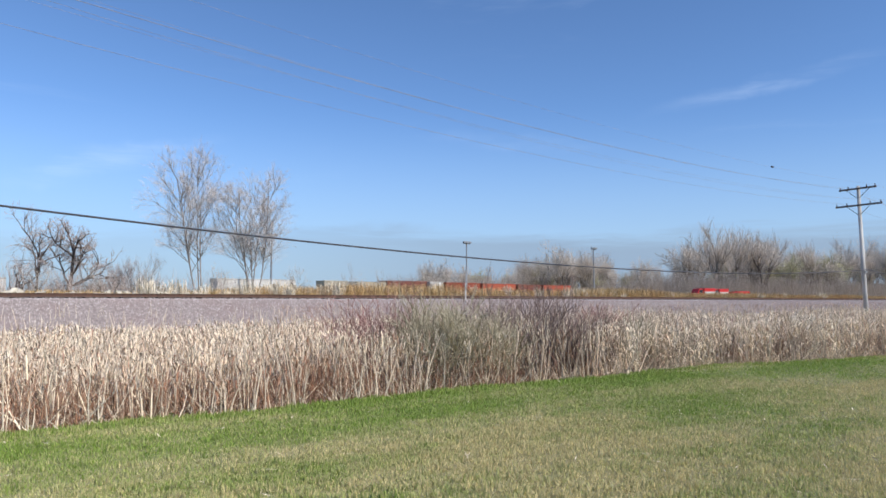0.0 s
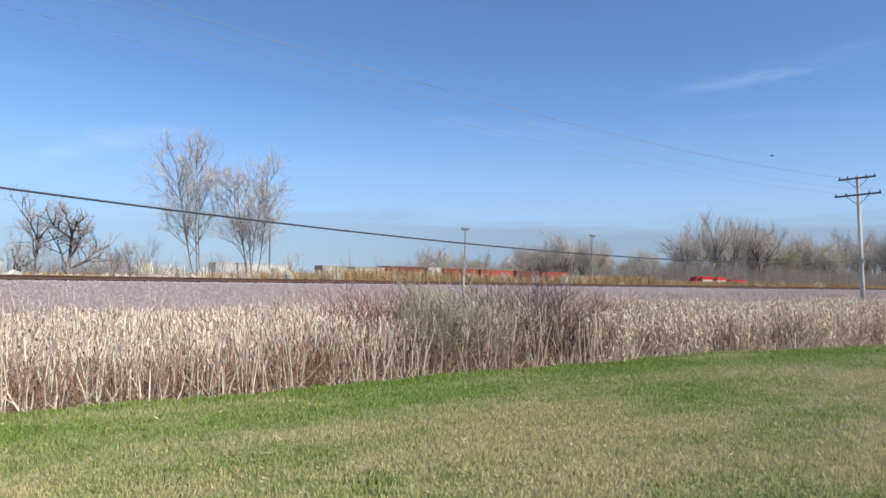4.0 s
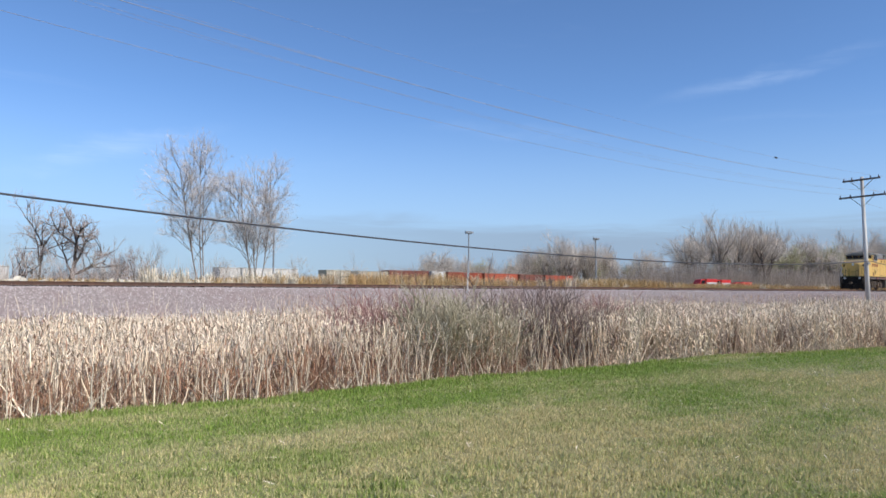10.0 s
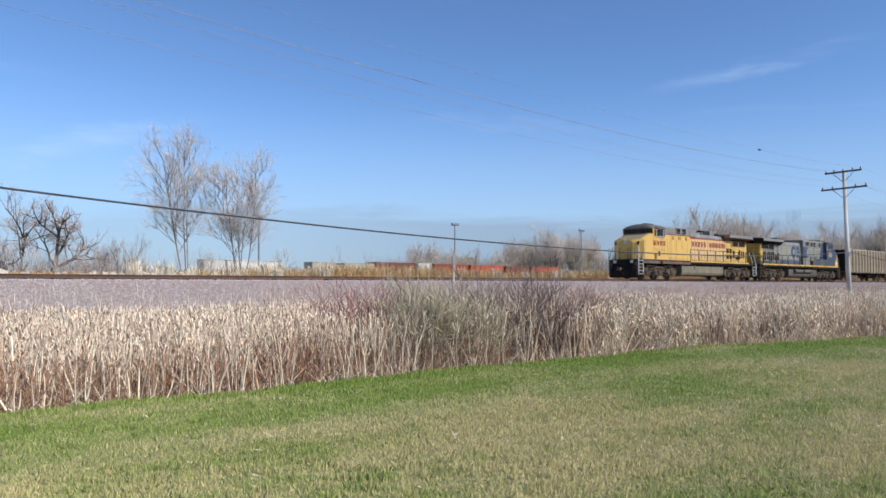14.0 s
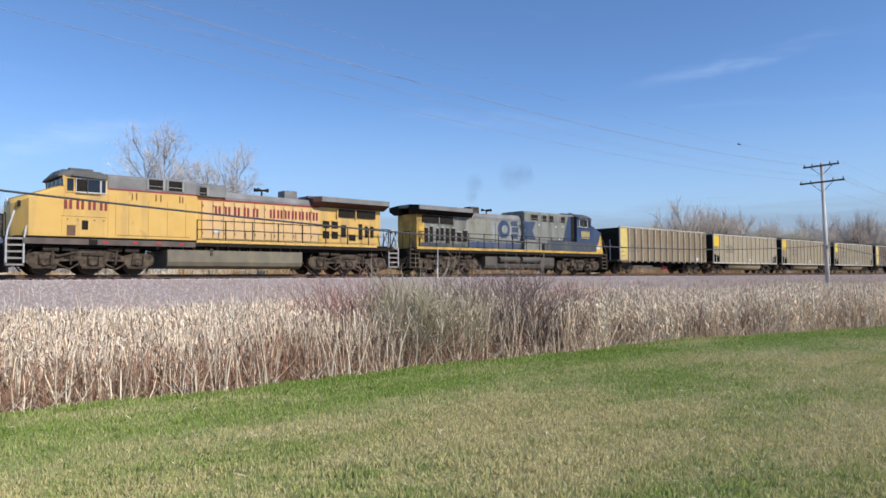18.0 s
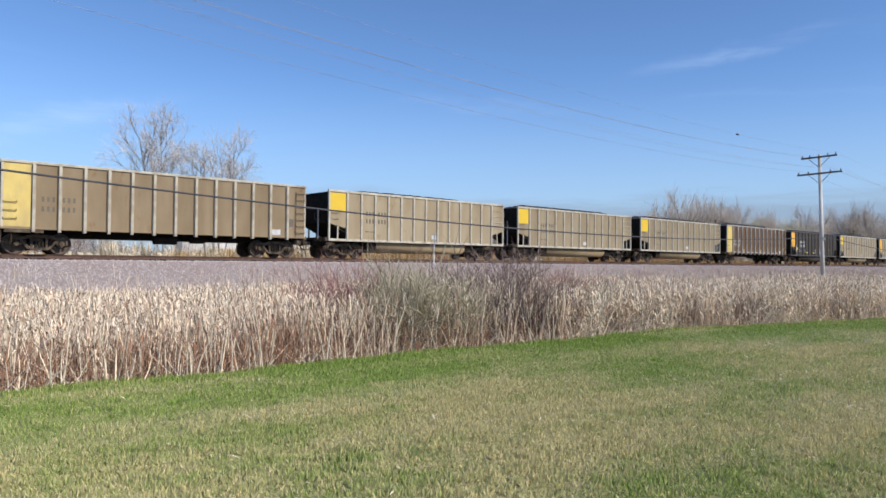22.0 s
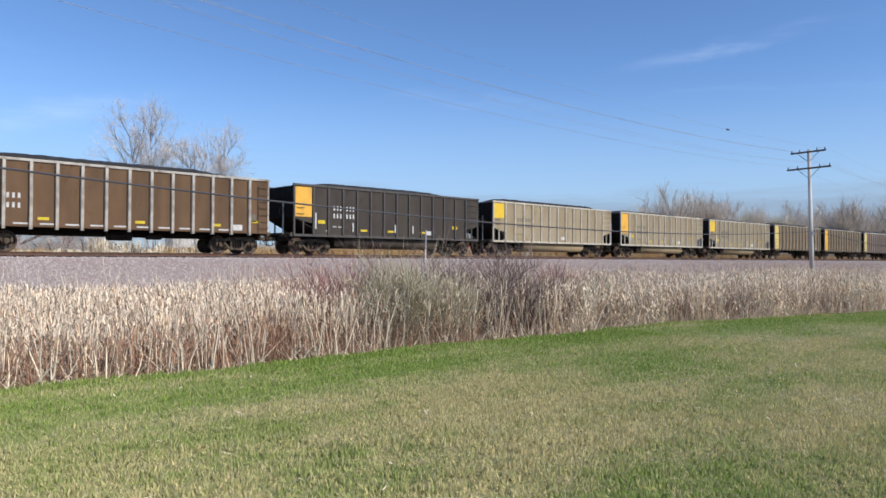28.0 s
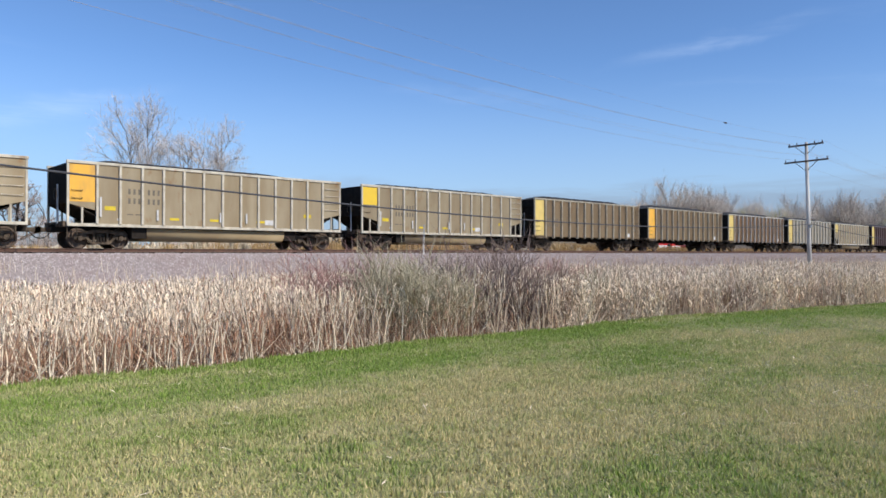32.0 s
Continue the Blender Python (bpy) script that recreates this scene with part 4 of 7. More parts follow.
def build_line():
    g = gz(POLE_X, POLE_Y)
    line_pole(pose(POLE_X + 0.1, POLE_Y, g, -1.3, 0, 0))
    line_pole(pose(POLE_X - SPAN, POLE_Y, gz(POLE_X - SPAN, POLE_Y)) @ Matrix.Scale(1.04, 4))
    line_pole(pose(POLE_X + SPAN, POLE_Y + 0.5, gz(POLE_X + SPAN, POLE_Y), 0, 0, 0))
    a, b, c = POLE_X - SPAN, POLE_X, POLE_X + SPAN
    ca = Shape()
    for x0, x1, z0, z1, sag in ((a, b, 4.1, 3.75, 0.95), (b, c, 3.75, 3.6, 0.95)):
        ca.tube(sagging((x0, POLE_Y - 0.2, z0), (x1, POLE_Y - 0.2, z1), sag, 60), 0.027, 6)
    tagged(part("cable", ca, M_CABLE), "thick black sagging communication cable", "cable")
    # across, height at the far pole, height at the hidden pole, sag, thickness
    for y, z1, z0, sag, r in ((1.14, 9.65, 10.05, 0.92, 0.0095), (1.44, 8.6, 8.98, 0.93, 0.0065), (-1.44, 8.6, 8.98, 1.4, 0.004), (-1.14, 9.65, 10.05, 0.95, 0.004), (0.6, 9.65, 10.05, 1.15, 0.0035), (-0.76, 8.6, 8.98, 1.05, 0.0035)):
        sh = Shape()
        sh.tube(sagging((a, POLE_Y + y, z0), (b, POLE_Y + y, z1), sag, 50), r, 5)
        sh.tube(sagging((b, POLE_Y + y, z1), (c, POLE_Y + y, z1), sag, 30), r, 4)
        tagged(part("wire", sh, M_WIRE), "thin weathered overhead wire", "wire", "wires of the line")
    at = sagging((a, POLE_Y - 1.14, 10.05), (b, POLE_Y - 1.14, 9.65), 0.95, 200)[145]
    bead = Shape().tube([(-0.1, 0, 0), (-0.07, 0, 0), (0.07, 0, 0), (0.1, 0, 0)], 0.05, 8)
    tagged(part("wire_sleeve", bead, M_CABLE, at=pose(*at)), "small dark sleeve on the overhead wire", "wire sleeve")


build_line()

# ---- the yard behind the track ----
M_ORANGE = mat("faded orange paint", (0.5, 0.09, 0.03), (0.36, 0.07, 0.03), 1.5, 0.6, bump=0.05, stain=(0.22, 0.09, 0.06), stain_scale=0.8, streak=0.7, vary=0.3)
M_RUST = mat("rust brown paint", (0.24, 0.08, 0.05), (0.16, 0.06, 0.04), 1.5, 0.7, bump=0.05, stain=(0.1, 0.06, 0.05), stain_scale=0.8, vary=0.3)
M_RED = mat("bright red paint", (0.62, 0.03, 0.025), (0.5, 0.03, 0.025), 2, 0.4, bump=0.02)
M_CREAM = mat("cream paint", (0.66, 0.6, 0.48), (0.52, 0.46, 0.35), 1, 0.8, bump=0.25, grain=8, vary=0.2, stain=(0.42, 0.36, 0.27), stain_scale=0.5, streak=0.7)
M_GLASSDARK = mat("dark glass", (0.02, 0.025, 0.03), rough=0.08, bump=0, spec=0.6)
M_TYRE = mat("tyre rubber", (0.03, 0.03, 0.03), rough=0.9)


def freight_box(name, label, category, at, length, height, paint, group):
    """A box on bogies or legs: body with corner posts and ribs, roof, and wheels below."""
    t = thing(name, label, category, group, at)
    part("body", Shape().box(0, length, -1.2, 1.2, 1.0, height, 0.06), paint, t)
    rib = Shape().box(-0.05, 0.05, -1.26, -1.19, 1.05, height - 0.1).mesh("rib", paint)
    for i in range(int(length / 1.2) + 1):
        part("rib", rib, paint, t, at=pose(0.1 + i * (length - 0.2) / int(length / 1.2), 0, 0))
    part("roof", Shape().box(-0.05, length + 0.05, -1.28, 1.28, height + 0.005, height + 0.1, 0.03), paint, t)
    wh = Shape().disc(0, -1.0, -0.85, 0.45, 0.45, 14).mesh("wheel", M_TYRE)
    for x in (1.0, 2.1, length - 2.1, length - 1.0):
        part("wheel", wh, M_TYRE, t, at=pose(x, 0, 0))
    return t


def truck_vehicle(at, label):
    """A short red service truck: bonnet, cab, body with a white stripe."""
    t = thing("truck", label, "truck", "red trucks", at)
    part("cab", Shape().loft([(0, [(-0.95, 0.6), (0.95, 0.6), (0.9, 1.25), (-0.9, 1.25)]), (0.9, [(-1.0, 0.6), (1.0, 0.6), (0.95, 1.4), (-0.95, 1.4)]), (1.4, [(-1.0, 0.6), (1.0, 0.6), (0.85, 2.25), (-0.85, 2.25)]), (2.3, [(-1.0, 0.6), (1.0, 0.6), (0.85, 2.3), (-0.85, 2.3)])]), M_RED, t)
    part("side_window", Shape().slab([(1.25, 1.5), (2.1, 1.5), (2.1, 2.1), (1.5, 2.1)], -1.0, -0.9), M_GLASSDARK, t)
    part("body", Shape().box(2.36, 4.7, -1.05, 1.05, 0.8, 2.35, 0.05), M_RED, t)
    part("stripe", Shape().box(2.4, 4.66, -1.062, -1.05, 1.3, 1.75), M_WHITE, t, "white side stripe")
    part("bumper", Shape().box(-0.12, 0.02, -0.95, 0.95, 0.5, 0.75), M_GALV, t)
    part("chassis", Shape().box(0.2, 4.6, -0.5, 0.5, 0.4, 0.62), M_TYRE, t)
    wh = Shape().disc(0, -1.02, -0.78, 0.4, 0.4, 16).mesh("wheel", M_TYRE)
    for x in (0.85, 3.7):
        part("wheel", wh, M_TYRE, t, at=pose(x, 0, 0))
    return t


def floodlight_mast(at, h):
    t = thing("light_mast", "tall yard floodlight mast with twin lamp heads", "light mast", "yard masts", at)
    part("shaft", Shape().tube([(0, 0, 0), (0, 0, h / 2), (0, 0, h)], 0.15, 8, 0.1), M_GALV, t)
    part("crossbar", Shape().box(-0.75, 0.75, -0.05, 0.05, h - 0.1, h), M_GALV, t)
    for x in (-0.6, -0.2, 0.2, 0.6):
        part("lamp_head", Shape().box(x - 0.17, x + 0.17, -0.3, 0.05, h + 0.0, h + 0.28), M_GALV, t)


def rock_row(rnd):
    """Pale tumbled rocks heaped behind the track, half hidden by weeds."""
    x = 4.5
    while x < 25:
        size = rnd.uniform(0.16, 0.34)
        y = rnd.uniform(43.2, 45.5)
        b = bmesh.new()
        bmesh.ops.create_icosphere(b, subdivisions=2, radius=size)
        off = Vector((x * 3.1, y, 0))
        for v in b.verts:
            v.co *= 1 + 0.95 * noise.noise(v.co * 1.5 / size + off)
            v.co.z = v.co.z * rnd.uniform(0.95, 1.05) + size * 0.6
        me = bpy.data.meshes.new("rock")
        b.to_mesh(me)
        b.free()
        me.materials.append(M_CREAM)
        up = rnd.uniform(0.0, 0.1) if x < 17 else -0.08
        tagged(part("rock", me, M_CREAM, at=pose(x, y, gz(x, y) + up, 0, 0, rnd.uniform(0, 360))), "pale cream rock heaped among dry weeds", "rock", "pale rocks behind the track")
        x += size * rnd.uniform(0.5, 1.3) if x < 17 else rnd.uniform(0.6, 1.6)


def build_yard():
    rnd = random.Random(11)
    for az, y, h in ((25.95, 85, 9.2), (41.55, 85, 10.0), (51.7, 85, 10.6)):
        floodlight_mast(pose(y * math.tan(radians(az)), y, 1.0), h - 0.4)
    # a string of orange and brown cars on the yard track
    x = 66.0
    for i, (p, ln, what) in enumerate(((M_RUST, 8.2, "rust brown"), (M_WHITE, 3.0, "short white"), (M_ORANGE, 8.0, "orange red"), (M_ORANGE, 8.5, "faded orange"), (M_RUST, 6.5, "rust brown"), (M_ORANGE, 8.5, "orange red"))):
        freight_box("yard_wagon", what + " boxy wagon parked in the yard", "wagon", pose(x, 95, 1.0), ln, 3.5 - 0.04 * i, p, "yard wagons")
        x += ln + 0.6
    # white trailers and low cream sheds at the left
    for x, y, ln, h, p, lab in ((36.5, 92, 11.5, 3.95, M_WHITE, "long white trailer parked in the yard"), (51.5, 90, 4.0, 3.9, M_CREAM, "cream trailer behind weeds"), (58.2, 92, 5.5, 3.9, M_CREAM, "cream trailer behind weeds"), (4, 95, 9.0, 3.6, M_WHITE, "white trailer beyond the dark trees")):
        freight_box("trailer", lab, "trailer", pose(x, y, 1.0), ln, h - 0.75, p, "yard trailers")
    for x, y, a, z in ((116.0, 70, -20, 1.35), (121.4, 70, -14, 1.3), (127.4, 69.5, -24, 0.9)):
        truck_vehicle(pose(x, y, z, 0, 0, a), "bright red service truck parked behind weeds")
    rock_row(rnd)
    for x, y, p in ((100.5, 79, M_WHITE), (103, 80, M_GALV), (109, 80, M_WHITE), (114, 79, M_RUST)):
        t = thing("car", "small parked car behind golden weeds", "car", "parked cars", pose(x, y, 1.0))
        part("body", Shape().loft([(0, [(-0.85, 0.3), (0.85, 0.3), (0.85, 0.8), (-0.85, 0.8)]), (1.2, [(-0.85, 0.3), (0.85, 0.3), (0.85, 1.0), (-0.85, 1.0)]), (4.3, [(-0.85, 0.3), (0.85, 0.3), (0.85, 1.0), (-0.85, 1.0)])]), p, t)
        part("cabin", Shape().slab([(1.1, 1.0), (1.7, 1.5), (3.3, 1.5), (3.9, 1.0)], -0.75, 0.75), M_GLASSDARK, t)
        wh = Shape().disc(0, -0.9, -0.7, 0.32, 0.32, 14).mesh("wheel", M_TYRE)
        for xx in (0.8, 3.4):
            part("wheel", wh, M_TYRE, t, at=pose(xx, 0, 0))


build_yard()


# ---- rolling stock ----
M_YELLOW = mat("armour yellow paint", (0.8, 0.53, 0.145), (0.74, 0.47, 0.115), 1.2, 0.5, bump=0.04, stain=(0.52, 0.34, 0.14), stain_scale=1.5, streak=0.85, stain_at=0.62, rust=(0.5, 0.3, 0.12), dusty=0.5)
M_PINKISH = mat("sun faded yellow paint", (0.82, 0.57, 0.27), (0.78, 0.5, 0.18), 1.5, 0.5, bump=0.04, stain=(0.66, 0.47, 0.28), stain_scale=1.8, streak=0.85, stain_at=0.6, dusty=0.5)
M_ROOFGREY = mat("harbour grey paint", (0.27, 0.26, 0.24), (0.2, 0.19, 0.175), 1.5, 0.65, bump=0.05, stain=(0.13, 0.12, 0.11), stain_scale=0.9)
M_RUNGREY = mat("dusty running gear", (0.2, 0.15, 0.1), (0.105, 0.075, 0.052), 4, 0.9, bump=0.3, stain=(0.03, 0.024, 0.018), stain_scale=3.5, stain_at=0.52, spec=0.2, dusty=0.6)
M_TANK = mat("dusty olive grey tank", (0.25, 0.215, 0.135), (0.2, 0.17, 0.108), 2, 0.7, bump=0.1, stain=(0.13, 0.115, 0.095), stain_scale=1.2, streak=0.4)
M_TANKDARK = mat("sooty grey tank", (0.13, 0.115, 0.09), (0.1, 0.088, 0.07), 2, 0.75, bump=0.1, stain=(0.06, 0.052, 0.043), stain_scale=1.2, streak=0.4)
M_RUNDARK = mat("oily running gear", (0.085, 0.064, 0.046), (0.04, 0.031, 0.024), 5, 0.85, bump=0.3, spec=0.2)
M_TREAD = mat("worn step treads", (0.34, 0.32, 0.27), (0.24, 0.22, 0.19), 5, 0.6, bump=0.1)
M_CABSILL = mat("grimy brown grey sill", (0.16, 0.12, 0.095), (0.11, 0.085, 0.07), 2, 0.7, bump=0.05, stain=(0.07, 0.055, 0.045), stain_scale=1.5)
M_NOSETOP = mat("scuffed dull nose paint", (0.36, 0.26, 0.13), (0.28, 0.21, 0.12), 2, 0.65, bump=0.05)
M_CABROOF = mat("dark weathered roof grey", (0.17, 0.16, 0.135), (0.12, 0.115, 0.1), 1.5, 0.7, bump=0.08, stain=(0.09, 0.085, 0.07), stain_scale=1.2)
M_SEAM = mat("faint panel seam", (0.56, 0.33, 0.08), (0.5, 0.3, 0.08), 2, 0.6, bump=0)
M_HATCH = mat("brown hatch cover", (0.2, 0.1, 0.05), (0.14, 0.075, 0.045), 2, 0.7, bump=0.1)
M_GREYSTAIN = mat("rust stained grey paint", (0.25, 0.245, 0.19), (0.29, 0.28, 0.22), 2.6, 0.6, bump=0.05, stain=(0.19, 0.165, 0.1), stain_scale=3.2, streak=0.8, stain_at=0.56)
M_BLUEBAND = mat("faded blue band", (0.05, 0.075, 0.135), (0.08, 0.09, 0.125), 1.2, 0.6, bump=0.04, stain=(0.14, 0.14, 0.15), stain_scale=0.7, streak=0.5)
# black steel parts; also the painted shade of car ends and recesses
M_BLACK = mat("sooty black steel and painted shade", (0.022, 0.018, 0.015), (0.036, 0.029, 0.023), 4, 0.95, bump=0.2, spec=0.08)
M_REDLINE = mat("signal red paint", (0.29, 0.03, 0.03), (0.24, 0.035, 0.035), 3, 0.5, bump=0)
M_SILVER = mat("silver painted handrail", (0.62, 0.6, 0.57), (0.5, 0.48, 0.45), 4, 0.5, 0.2, bump=0)
M_BLUE = mat("dark blue paint", (0.04, 0.068, 0.135), (0.03, 0.05, 0.1), 1.5, 0.5, bump=0.04, stain=(0.1, 0.1, 0.11), stain_scale=1.0, streak=0.8)
M_BLUEGREY = mat("sooty blue grey paint", (0.065, 0.075, 0.09), (0.05, 0.058, 0.07), 1.5, 0.6, bump=0.04, stain=(0.13, 0.12, 0.1), stain_scale=1.0, streak=0.8)
M_GREY = mat("weathered light grey paint", (0.27, 0.27, 0.235), (0.21, 0.205, 0.17), 1.3, 0.6, bump=0.04, stain=(0.1, 0.085, 0.055), stain_scale=1.9, streak=0.88, stain_at=0.57, spec=0.2)
M_GREYLIGHT = mat("pale grey paint", (0.36, 0.365, 0.335), (0.28, 0.28, 0.245), 1.3, 0.55, bump=0.04, stain=(0.15, 0.13, 0.085), stain_scale=1.9, streak=0.85, stain_at=0.58)
M_GOLD = mat("golden yellow paint", (0.72, 0.44, 0.06), (0.6, 0.35, 0.06), 2.5, 0.6, bump=0.03, stain=(0.2, 0.13, 0.06), stain_scale=2.2, streak=0.3, stain_at=0.54)
M_GRILLE = mat("dark grille", (0.035, 0.027, 0.022), (0.02, 0.017, 0.015), 8, 0.85, bump=0.5, grain=60, spec=0.1)
M_WINDOW = mat("cab window glass", (0.015, 0.018, 0.025), (0.025, 0.03, 0.04), 2, 0.12, bump=0, spec=0.35)
M_LAMP = mat("lamp lens", (0.85, 0.83, 0.78), rough=0.15, bump=0)
M_STEEL = mat("worn wheel steel", (0.17, 0.12, 0.085), (0.09, 0.066, 0.05), 5, 0.75, 0.15, bump=0.15, spec=0.2)
M_COAL = mat("coal", (0.018, 0.017, 0.016), (0.036, 0.033, 0.03), 8, 0.85, bump=1.0, grain=14)


def wheelset(radius, half, parent, x, name="wheelset"):
    """Axle with two flanged wheels and a marked end cap, turning about its own middle."""
    sh = Shape()
    for s in (-1, 1):
        y = s * 0.75
        sh.turned([(y - s * 0.07, radius * 0.2), (y - s * 0.07, radius + 0.03), (y - s * 0.04, radius + 0.03), (y - s * 0.03, radius), (y + s * 0.07, radius - 0.006), (y + s * 0.07, radius * 0.86), (y + s * 0.03, radius * 0.8), (y + s * 0.025, radius * 0.42), (y + s * 0.08, radius * 0.36), (y + s * 0.08, 0.05)], 24)
    sh.tube([(0, -half, 0), (0, half, 0)], 0.075, 10)
    for s in (-1, 1):
        sh.box(-0.05, 0.05, s * (half + 0.012) - 0.012, s * (half + 0.012) + 0.012, 0.02, 0.09)
    return part(name, sh, M_STEEL, parent, at=pose(x, 0, radius))


WHEELS = []  # (wheelset, its thing's offset kind, radius)


def freight_truck(thing_, x):
    """Three-piece freight bogie: two cast side frames, bolster, springs and two axles."""
    b = part("bogie", Shape().box(x - 0.18, x + 0.18, -0.95, 0.95, 0.42, 0.72, 0.03), M_RUNGREY, thing_)
    top = [(-1.16, 0.6), (-1.1, 0.74), (-0.62, 0.78), (-0.34, 0.87), (0.34, 0.87), (0.62, 0.78), (1.1, 0.74), (1.16, 0.6), (0.66, 0.63), (0.32, 0.72), (-0.32, 0.72), (-0.66, 0.63)]
    for s in (-1, 1):
        y0, y1 = s * 1.02 - 0.07, s * 1.02 + 0.07
        fr = Shape().slab([(x + a, c) for a, c in top], y0, y1)
        fr.slab([(x - 0.42, 0.3), (x - 0.36, 0.19), (x + 0.36, 0.19), (x + 0.42, 0.3)], y0, y1)
        for k in (-1, 1):
            fr.slab([(x + k * a, c) for a, c in ((0.8, 0.645), (0.66, 0.635), (0.3, 0.24), (0.44, 0.22))], y0 + 0.01, y1 - 0.01)
            fr.slab([(x + k * a, c) for a, c in ((0.36, 0.71), (0.25, 0.71), (0.25, 0.3), (0.34, 0.3))], y0 + 0.01, y1 - 0.01)
            fr.slab([(x + k * a, c) for a, c in ((1.14, 0.6), (1.05, 0.64), (1.05, 0.42), (1.13, 0.4))], y0, y1)
            fr.slab([(x + k * a, c) for a, c in ((0.76, 0.64), (0.66, 0.62), (0.68, 0.42), (0.75, 0.4))], y0, y1)
        part("side_frame", fr, M_RUNGREY, b)
        for k in (-1, 1):
            part("bearing_cap", Shape().slab([(x + k * 0.89 + 0.12 * math.cos(i * 0.524), 0.47 + 0.12 * math.sin(i * 0.524)) for i in range(12)], s * 1.1 - 0.05, s * 1.1 + 0.05), M_RUNGREY, b)
        for k in (-0.14, 0.0, 0.14):
            part("spring", Shape().tube([(x + k, s * 1.04, 0.26), (x + k, s * 1.04, 0.56)], 0.06, 8), M_BLACK, b)
    for k in (-1, 1):
        WHEELS.append(wheelset(0.46, 1.08, thing_, x + k * 0.89))


def coupler(parent, x, s):
    part("coupler", Shape().box(min(x, x - s * 0.8), max(x, x - s * 0.8), -0.09, 0.09, 0.74, 0.95).box(x - 0.12, x + 0.08, -0.16, 0.16, 0.7, 1.0, 0.04), M_RUNGREY, parent)
    part("brake_hose", Shape().tube([(x - s * 0.5, -0.35, 0.8), (x - s * 0.2, -0.36, 0.5), (x + s * 0.0, -0.3, 0.45), (x, -0.2, 0.6)], 0.025, 6), M_BLACK, parent)


def load_of_coal(t, x0, x1, w, z, seed):
    """A heap with an uneven lumpy surface."""
    rnd = random.Random(seed)
    nx, ny = 60, 10
    a0, a1 = x0 + rnd.uniform(0.6, 2.5), x1 - rnd.uniform(0.8, 3.5)
    sh = Shape()
    pts = []
    top = rnd.uniform(0.34, 0.5) if seed != 1 else 0.2
    for i in range(nx + 1):
        for j in range(ny + 1):
            x, y = x0 + (x1 - x0) * i / nx, -w + 2 * w * j / ny
            f = max(0.0, min(1, (x - x0) / (a0 - x0 + 0.8), (x1 - x) / (x1 - a1 + 0.8)))
            g = 1 - (abs(y) / w) ** 3
            pts.append((x, y, z - 0.16 + (top + 0.14) * (f ** 0.6) * g + rnd.uniform(-0.02, 0.03) * g))
    sh.add(pts, [(i * (ny + 1) + j, (i + 1) * (ny + 1) + j, (i + 1) * (ny + 1) + j + 1, i * (ny + 1) + j + 1) for i in range(nx) for j in range(ny)])
    part("coal_load", sh, M_COAL, t, "heaped black coal")


def bars(t, x, z, cols, rows, material, w=0.13, h=0.26, gap=0.1, row_gap=0.15, y=-1.593):
    """Rows of plain bars where a car carries its marks."""
    for r in range(rows):
        for c in range(cols):
            part("mark_bar", Shape().box(x + c * (w + gap), x + c * (w + gap) + w, y - 0.004, y + 0.012, z - r * (h + row_gap) - h, z - r * (h + row_gap)), material, t)


def paints(name, a, b, stain, rib):
    body = mat(name + " car paint", a, b, 0.8, 0.85, bump=0.06, grain=12, stain=stain, stain_scale=1.0, streak=0.8, stain_at=0.56, vary=0.08, dusty=1.0, spec=0.08, rust=tuple(v * k for v, k in zip(b, (0.85, 0.6, 0.42))))
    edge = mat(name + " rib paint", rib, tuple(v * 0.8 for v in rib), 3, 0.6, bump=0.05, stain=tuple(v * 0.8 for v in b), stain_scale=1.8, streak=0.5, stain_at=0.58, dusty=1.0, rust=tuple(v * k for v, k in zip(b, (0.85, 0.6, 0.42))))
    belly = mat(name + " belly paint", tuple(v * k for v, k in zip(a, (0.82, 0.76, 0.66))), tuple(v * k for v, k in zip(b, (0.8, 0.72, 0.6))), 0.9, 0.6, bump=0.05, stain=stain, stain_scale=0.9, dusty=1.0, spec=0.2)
    return body, edge, belly


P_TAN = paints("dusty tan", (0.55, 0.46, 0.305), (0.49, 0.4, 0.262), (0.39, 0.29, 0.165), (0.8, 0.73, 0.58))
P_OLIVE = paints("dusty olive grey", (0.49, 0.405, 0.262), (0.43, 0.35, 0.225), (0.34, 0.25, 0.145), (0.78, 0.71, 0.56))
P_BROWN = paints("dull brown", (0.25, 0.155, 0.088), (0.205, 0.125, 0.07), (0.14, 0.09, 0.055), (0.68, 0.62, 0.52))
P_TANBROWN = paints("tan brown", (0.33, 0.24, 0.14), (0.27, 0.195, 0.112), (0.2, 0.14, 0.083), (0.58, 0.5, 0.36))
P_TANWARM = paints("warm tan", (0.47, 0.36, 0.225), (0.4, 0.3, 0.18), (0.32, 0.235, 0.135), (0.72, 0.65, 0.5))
P_BLACK = paints("dull black", (0.105, 0.09, 0.076), (0.085, 0.073, 0.062), (0.13, 0.105, 0.08), (0.14, 0.122, 0.104))
P_CREAM = paints("pale cream", (0.55, 0.5, 0.4), (0.48, 0.43, 0.33), (0.36, 0.3, 0.2), (0.6, 0.55, 0.45))
P_MAROON = paints("dark maroon", (0.15, 0.085, 0.075), (0.12, 0.07, 0.06), (0.1, 0.075, 0.06), (0.22, 0.16, 0.14))
M_PANEL = mat("bright yellow panel", (0.78, 0.52, 0.03), (0.72, 0.47, 0.04), 2, 0.55, bump=0.03, stain=(0.5, 0.36, 0.12), stain_scale=1.5, streak=0.7, stain_at=0.68)
M_PANELPALE = mat("pale yellow panel", (0.74, 0.56, 0.16), (0.66, 0.48, 0.14), 2, 0.55, bump=0.03, stain=(0.45, 0.34, 0.16), stain_scale=1.5, streak=0.7)
